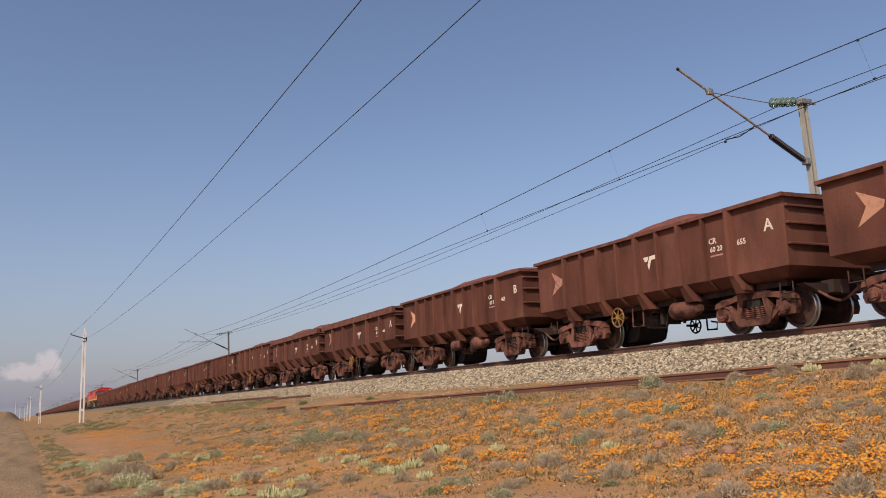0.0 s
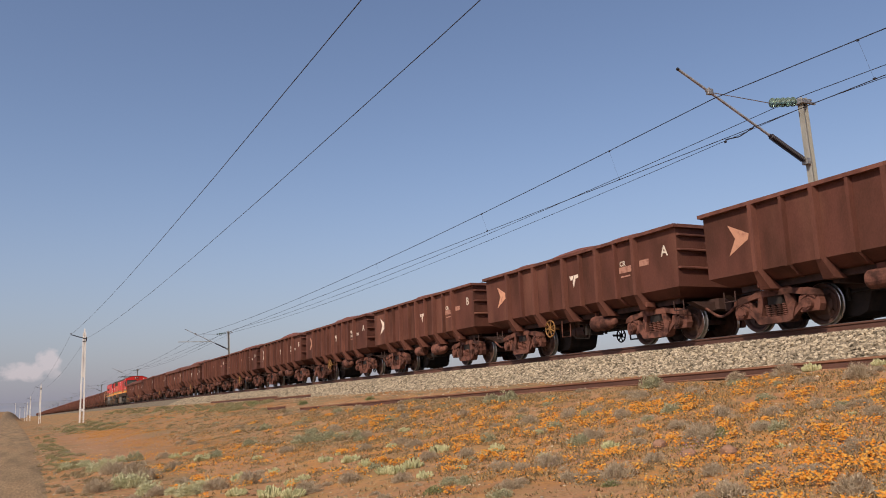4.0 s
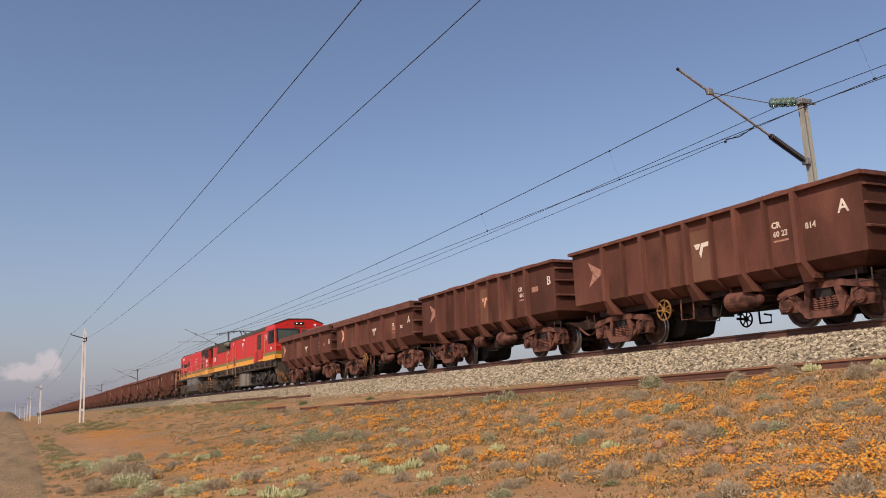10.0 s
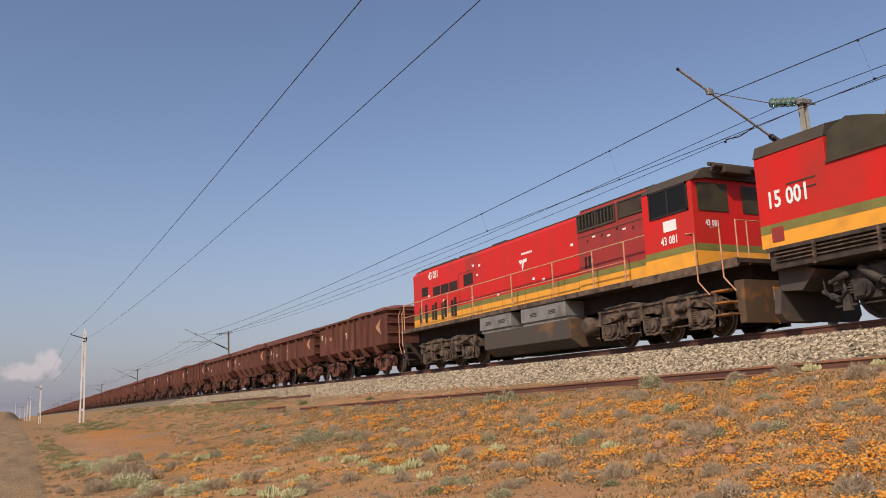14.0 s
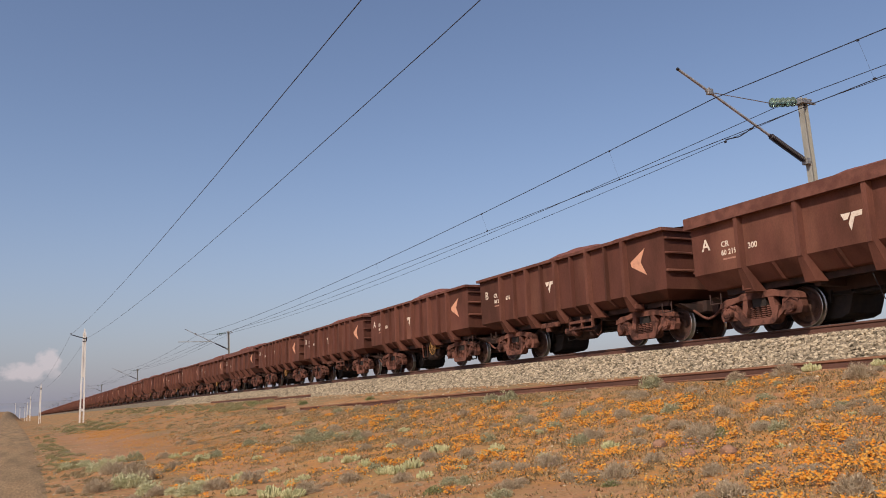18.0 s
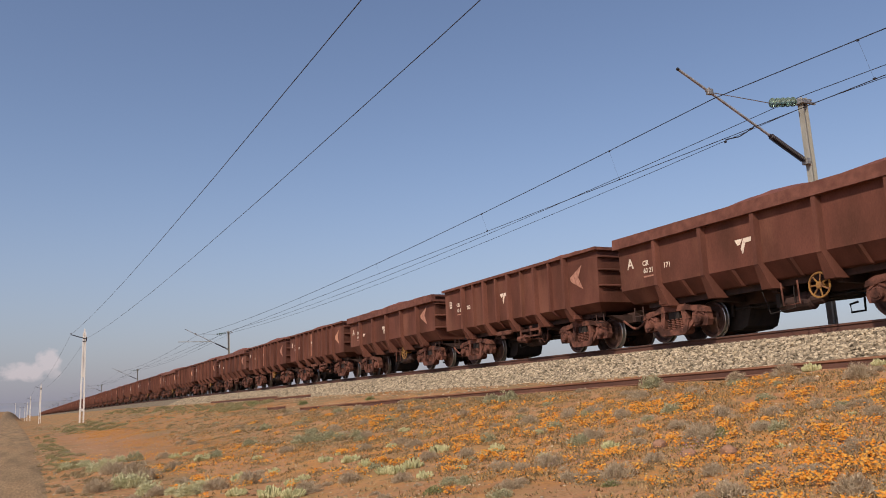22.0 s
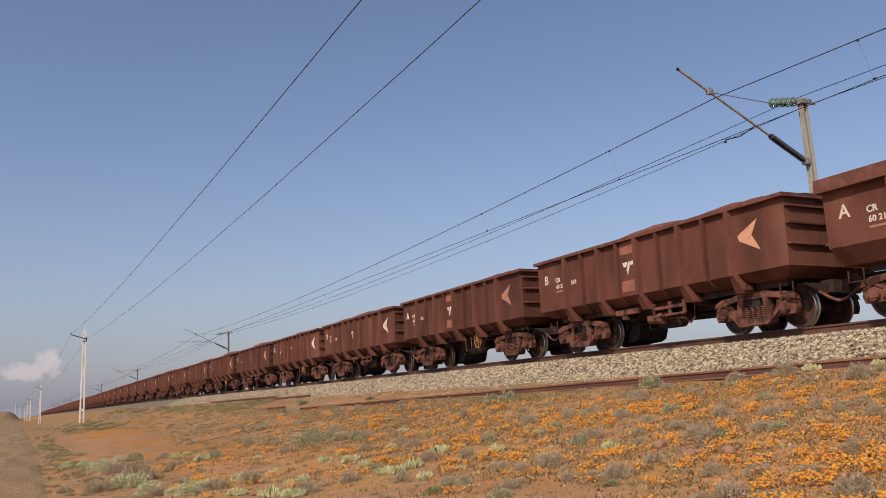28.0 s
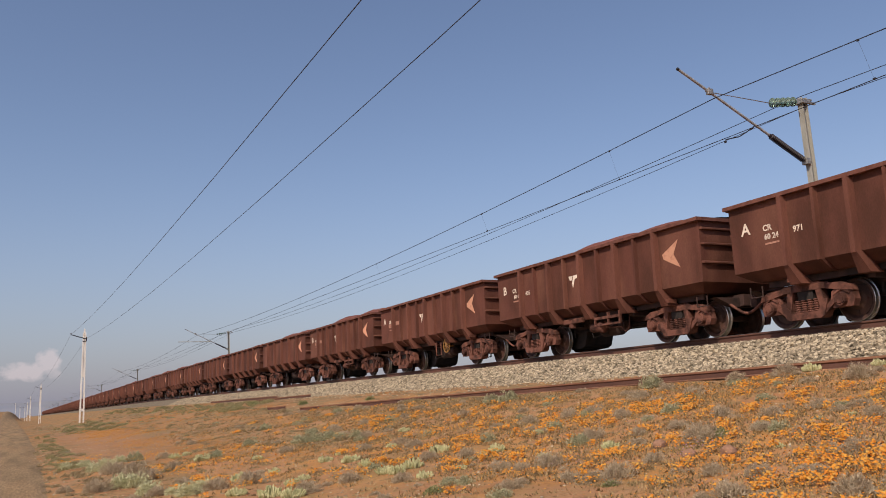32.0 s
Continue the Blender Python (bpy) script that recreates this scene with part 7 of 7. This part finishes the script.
def herb_field(name, n, mat, label, seed, near_flowers, size, x0=0.9, x1=12.9, y0=4.2, y1=42):
    rng = np.random.default_rng(seed)
    V = np.empty((n, 3, 3))
    got = 0
    while got < n:
        y = y0 + (y1 - y0) * rng.random() ** 1.5
        x = rng.uniform(x0, x1)
        if near_flowers and patchy(x, y) < -0.22 + 0.2 * rng.random():
            continue
        if rng.random() > 0.12 + 0.88 * smooth(2.0, 6.0, x) * smooth(36, 18, y):
            continue
        if x > bank_edge(y) - 0.05 or ((x - 3.1) / 1.9) ** 2 + ((y - 46) / 24) ** 2 < 0.9:
            continue
        z = ground_z(x, y)
        a = rng.uniform(0, 6.283)
        s = size * rng.uniform(0.5, 1.4) * (1 + y / 50)
        d = np.array((math.cos(a), math.sin(a), 0)) * s * 0.35
        tip = np.array((rng.normal(0, 0.5), rng.normal(0, 0.5), rng.uniform(0.5, 1.2))) * s
        p = np.array((x, y, z - 0.005))
        V[got] = p - d, p + d, p + tip
        got += 1
    return tagged(many(name, V.reshape(-1, 3), np.arange(3 * n).reshape(-1, 3), mat), label, "herbs", kind="stuff")


herb_field("low_herbs", 110000, M["herb"], "low brown-green herbs among the flowers", 6, True, 0.030)
herb_field("dry_wisps", 16000, M["straw"], "dry straw-coloured grass wisps", 7, False, 0.030)


# pebbles and rocks
def pebbles():
    rng = np.random.default_rng(8)
    spots = []
    for _ in range(4200):
        y = 4.5 + 40 * rng.random() ** 1.3
        x = rng.uniform(0.6, 13.0)
        spots.append((x, y, ground_z(x, y)))
    ob = stones("pebbles", spots, 0.022, M["stone"], None, 9)
    tagged(ob, "scattered pale pebbles on the soil", "pebbles")
    spots = []
    for _ in range(1100):
        y = rng.uniform(8, 60)
        x = 13.0 - abs(rng.normal(0, 0.75))
        spots.append((x, y, ground_z(x, y)))
    tagged(stones("spilled_ballast", spots, 0.04, M["stone"], None, 10), "ballast stones spilled on the soil", "stones")

    spots = []
    for _ in range(260):
        y = 5 + 40 * rng.random() ** 1.6
        x = road_edge(y) + 0.12 + rng.normal(0, 0.2)
        spots.append((x, y, max(ground_z(x, y), road_z(x, y) - 0.01 if x < road_edge(y) else -1)))
    tagged(stones("road_rubble", spots, 0.026, M["stone"], None, 12), "brown rubble thrown up along the road verge", "stones")


pebbles()


def rock(x, y, size, seed):
    bm = B()
    bmesh.ops.create_icosphere(bm, subdivisions=2, radius=size * 0.42)
    for v in bm.verts:
        n = noise.noise(v.co * (2.2 / size) + Vector((seed * 5.1, 0, 0)))
        v.co *= 1 + 0.35 * n
        v.co.z *= 0.8
    ob = new("rock", mesh_of("rock", bm, M["rock"]))
    ob.matrix_basis = pose(x, y, ground_z(x, y) + size * 0.12, 0, 0, seed * 40)
    return tagged(ob, "reddish-brown weathered rock among the flowers", "rock", "rocks")


for i, (x, y, s) in enumerate(((7.10, 8.47, 0.21), (6.75, 7.57, 0.19), (6.84, 7.05, 0.22))):
    rock(x, y, s, i + 1)


# ---------------------------------------------------------------- the train
# seconds, and how far the train has run by then (0 as the electric locomotive passes)
TRAVEL = [(0, -200.93), (1, -185.37), (2, -170.18), (3, -154.5), (6, -108.26), (7, -92.69), (8, -77.14), (9, -61.94), (10, -46.4), (11, -30.72), (12, -15.44), (13, 0.15), (14, 15.63), (17, 62.35), (18, 78.02), (19, 93.49), (20, 109.14), (21, 124.87), (22, 140.55), (23, 156.08), (24, 171.77), (25, 187.48), (28, 234.51), (29, 250.36), (30, 265.84), (31, 281.64), (32, 297.31)]


def travel(t):
    for (a, p), (b, q) in zip(TRAVEL, TRAVEL[1:]):
        if t <= b:
            return p + (q - p) * (t - a) / (b - a)
    return TRAVEL[-1][1]


TRAIN = []      # (thing, place along the train)
PITCH = 10.9
LIP = HALF + 0.07
FRONT_LIP, REAR_LIP = -3.83, 82.81

# place in the train, letter, upper and lower number, paint of the arrow and the mark, primer patch round the mark
FRONT = {-17: ("B", "", "", 1, 0, 0), -16: ("A", "60 20", "655", 2, 0, 0), -15: ("B", "60 2", "463", 1, 0, 0), -14: ("A", "60 19", "466", 2, 0, 0), -13: ("B", "60 21", "037", 2, 0, 0),
         -12: ("A", "60 23", "617", 2, 0, 0), -11: ("B", "60 23", "825", 1, 0, 0), -8: ("A", "60 23", "783", 1, 0, 0), -9: ("B", "", "", 0, 0, 0), -7: ("B", "60 23", "791", 0, 0, 0), -6: ("A", "60 18", "745", 1, 1, 0),
         -5: ("B", "60 18", "", 1, 0, 0), -4: ("A", "60190", "752", 2, 0, 0), -3: ("B", "6019", "817", 2, 0, 0), -2: ("A", "60 23", "814", 2, 0, 3), -1: ("B", "60 2", "", 2, 1, 3),
         0: ("A", "", "322", 1, 0, 0), 1: ("B", "60195", "967", 1, 0, 0)}
REAR = {7: ("A", "60 22", "821", 1, 0, 2), 8: ("B", "60 21", "049", 1, 0, 0), 9: ("A", "60 219", "300", 1, 0, 0), 10: ("B", "60 25", "676", 1, 0, 0), 11: ("A", "60 25", "868", 1, 0, 0), 12: ("B", "60 20", "096", 1, 0, 0),
        13: ("A", "60 20", "088", 1, 0, 0), 14: ("B", "60 21", "198", 1, 0, 0), 15: ("A", "60 21", "171", 1, 0, 0), 16: ("B", "60 20", "262", 2, 0, 0), 17: ("A", "60 22", "899", 2, 0, 0),
        18: ("B", "60 20", "914", 1, 0, 2), 19: ("A", "60 20", "906", 2, 0, 2), 20: ("B", "60 21", "540", 2, 1, 0), 23: ("A", "60 21", "006", 1, 0, 0), 24: ("B", "60 23", "564", 1, 0, 1),
        25: ("A", "60 23", "556", 2, 0, 1), 26: ("B", "60 250", "178", 0, 0, 0), 27: ("A", "60 25", "151", 0, 0, 0), 28: ("B", "60 24", "668", 1, 1, 0), 29: ("A", "60 24", "971", 1, 0, 0), 30: ("B", "60 1", "435", 1, 0, 0)}
DEEP = {-14, -13, -4, -3, 0, 1, 7, 8, 9, 14, 15, 17, 20, 23}      # older wagons with a deep top plate and lower stencils
ARROWS = {}


def markings(w, m, k, letter, upper, lower, arrow, mark, patch):
    """Stencils on the camera side; ahead of the locomotives the wagons are turned the other way round."""
    x = -W - 0.002
    amat = M[("white", "pinkish", "fade")[arrow]] if k != 1 else M["pinkish"]
    key = ("arrow", m, amat.name)
    if key not in ARROWS:
        bm = B()
        prism(bm, [(y * m, z) for y, z in ARROW], "x", x - 0.004, x)
        ARROWS[key] = mesh_of("arrow", bm, amat)
        for i, o in enumerate(logo_outlines(0.44 * m, 2.07, 0.48)):
            for mt in ("white", "pinkish"):
                bm = B()
                prism(bm, o, "x", x - 0.004, x)
                ARROWS["mark", m, i, mt] = mesh_of("mark", bm, M[mt])
        for j, (z0, z1) in enumerate(((2.45, 2.78), (1.42, 1.72), (1.42, 2.78))):
            bm = B()
            box(bm, x - 0.001, x + 0.003, 0.40 * m - 0.30, 0.40 * m + 0.36, z0, z1)
            ARROWS["patch", m, j] = mesh_of("patch", bm, M["patch"])
        bm = B()
        box(bm, x - 0.001, x + 0.003, 0.42 * m - 0.36, 0.42 * m + 0.36, 1.32, 2.55)
        ARROWS["patch", m, 3] = mesh_of("patch", bm, M["chalky"])
    low = 0.13 if k in DEEP else 0.0
    drop, on = {1: (0.13, -0.11), -1: (0.0, -0.12)}.get(k, (0.0, 0.0))        # stencils of two wagons sit nearer the end
    part("arrow", ARROWS[key], None, w, "painted direction arrow", at=pose(0, 0.30, -0.04) if k == 1 else None)
    for i in (0, 1):
        part("mark", ARROWS["mark", m, i, "pinkish" if mark else "white"], None, w, at=pose(0, 0, -low - drop * 0.6))
    for j in {0: (), 1: (0, 1), 2: (2,), 3: (3,)}[patch]:
        part("patch", ARROWS["patch", m, j], None, w, "pale primer patch" if j < 3 else "chalky faded panel behind the mark")
    side = 1 if m > 0 else -1
    part("letter", text_mesh(letter, 0.39, M["white"], 0.006), None, w, at=pose(x - 0.003, side * 4.48 + on, 2.26 - low - drop))
    mat = M["worn" if k == 1 else "white"]
    y1, y2 = (3.76, 3.03) if m > 0 else (-2.86 + on, -3.66 + on)
    part("lettering", text_mesh("CR", 0.19, mat, 0.005), None, w, at=pose(x - 0.003, y1 + 0.1, 2.20 - low))
    bars = []
    if upper:
        part("lettering", text_mesh(upper, 0.175, mat, 0.004), None, w, at=pose(x - 0.003, y1, 2.00 - low))
    else:
        bars.append((y1 - 0.26, y1 + 0.26, 1.95, 2.12))
    if lower:
        part("lettering", text_mesh(lower, 0.185, mat, 0.004), None, w, at=pose(x - 0.003, y2, 2.03 - low))
    else:
        bars.append((y2 - 0.19, y2 + 0.19, 2.02, 2.18))
    bars.append((y1 - 0.20, y1 + 0.20, 1.83, 1.87))
    for y0, yb, z0, z1 in bars:
        slab("text_bar", y0, yb, z0 - low, z1 - low, x, M["fade"], w, out=0.004, inner=0.001)


def build_train():
    src = {}

    def place(key, s):
        at = pose(TRACK_X, s, RAIL_Z)
        if key in src:
            o = copy_thing(src[key], at)
        else:
            o = src[key] = make_wagon(*key)
        o.matrix_basis = at
        TRAIN.append((o, s))
        return o

    todo = []
    for k in range(1, -18, -1):
        letter, *rest = FRONT.get(k, ("B" if k % 2 else "A", "", "", 1, 0, 0))
        slack = {1: 0.17, 0: 0.08}.get(k, 0.0)
        todo.append((place((-1, True, letter, k in DEEP), FRONT_LIP + PITCH * k - LIP - slack), -1, k, letter, rest))
    for k in range(6, 33):
        letter, *rest = REAR.get(k, ("A" if k % 2 else "B", "", "", 1, 0, 0))
        todo.append((place((1, True, letter, k in DEEP), REAR_LIP + PITCH * (k - 8) - LIP), 1, k, letter, rest))
    for k in range(33, 110):
        todo.append((place((1, False, "A"), REAR_LIP + PITCH * (k - 8) - LIP), 1, k, "", None))
    for w, m, k, letter, rest in todo:
        load = part("ore_load", LOADS[(k * 7 + 3) % len(LOADS)], None, w, "heaped red iron ore")
        if k % 3 == 1:
            load.matrix_basis = pose(0, 0, 0, 0, 0, 180)
        if rest:
            markings(w, m, k, letter, *rest)
        elif k < 60:
            part("arrow", ARROWS["arrow", 1, M["pinkish"].name], None, w)


build_train()
electric = make_electric()
diesel = make_diesel()
for loco, s in ((electric, 18.72), (diesel, 39.75)):
    loco.matrix_basis = pose(TRACK_X, s, RAIL_Z)
    TRAIN.append((loco, s))


# ---------------------------------------------------------------- the running train
def motions():
    """The whole train runs towards the camera's right; its wheels roll."""
    for ob, s in TRAIN:
        walk(ob, [(t, pose(TRACK_X, s - d, RAIL_Z + grade(s - d))) for t, d in TRAVEL])
    shared = {}
    for ob, _ in TRAIN:
        for bg in ob.children:
            if not bg.name.startswith("bogie"):
                continue
            for ws in bg.children:
                if not ws.name.startswith("wheelset"):
                    continue
                y, r = ws.location.y, ws.location.z
                key = (round(y, 3), round(r, 3))
                if key not in shared:
                    walk(ws, [(i / FPS, pose(0, y, r, math.degrees(travel(i / FPS) / r))) for i in range(int(32 * FPS) + 1)])
                    shared[key] = ws.animation_data
                else:
                    ws.rotation_mode = "QUATERNION"
                    keys = ws.animation_data_create()
                    keys.action = shared[key].action
                    keys.action_slot = shared[key].action_slot


motions()
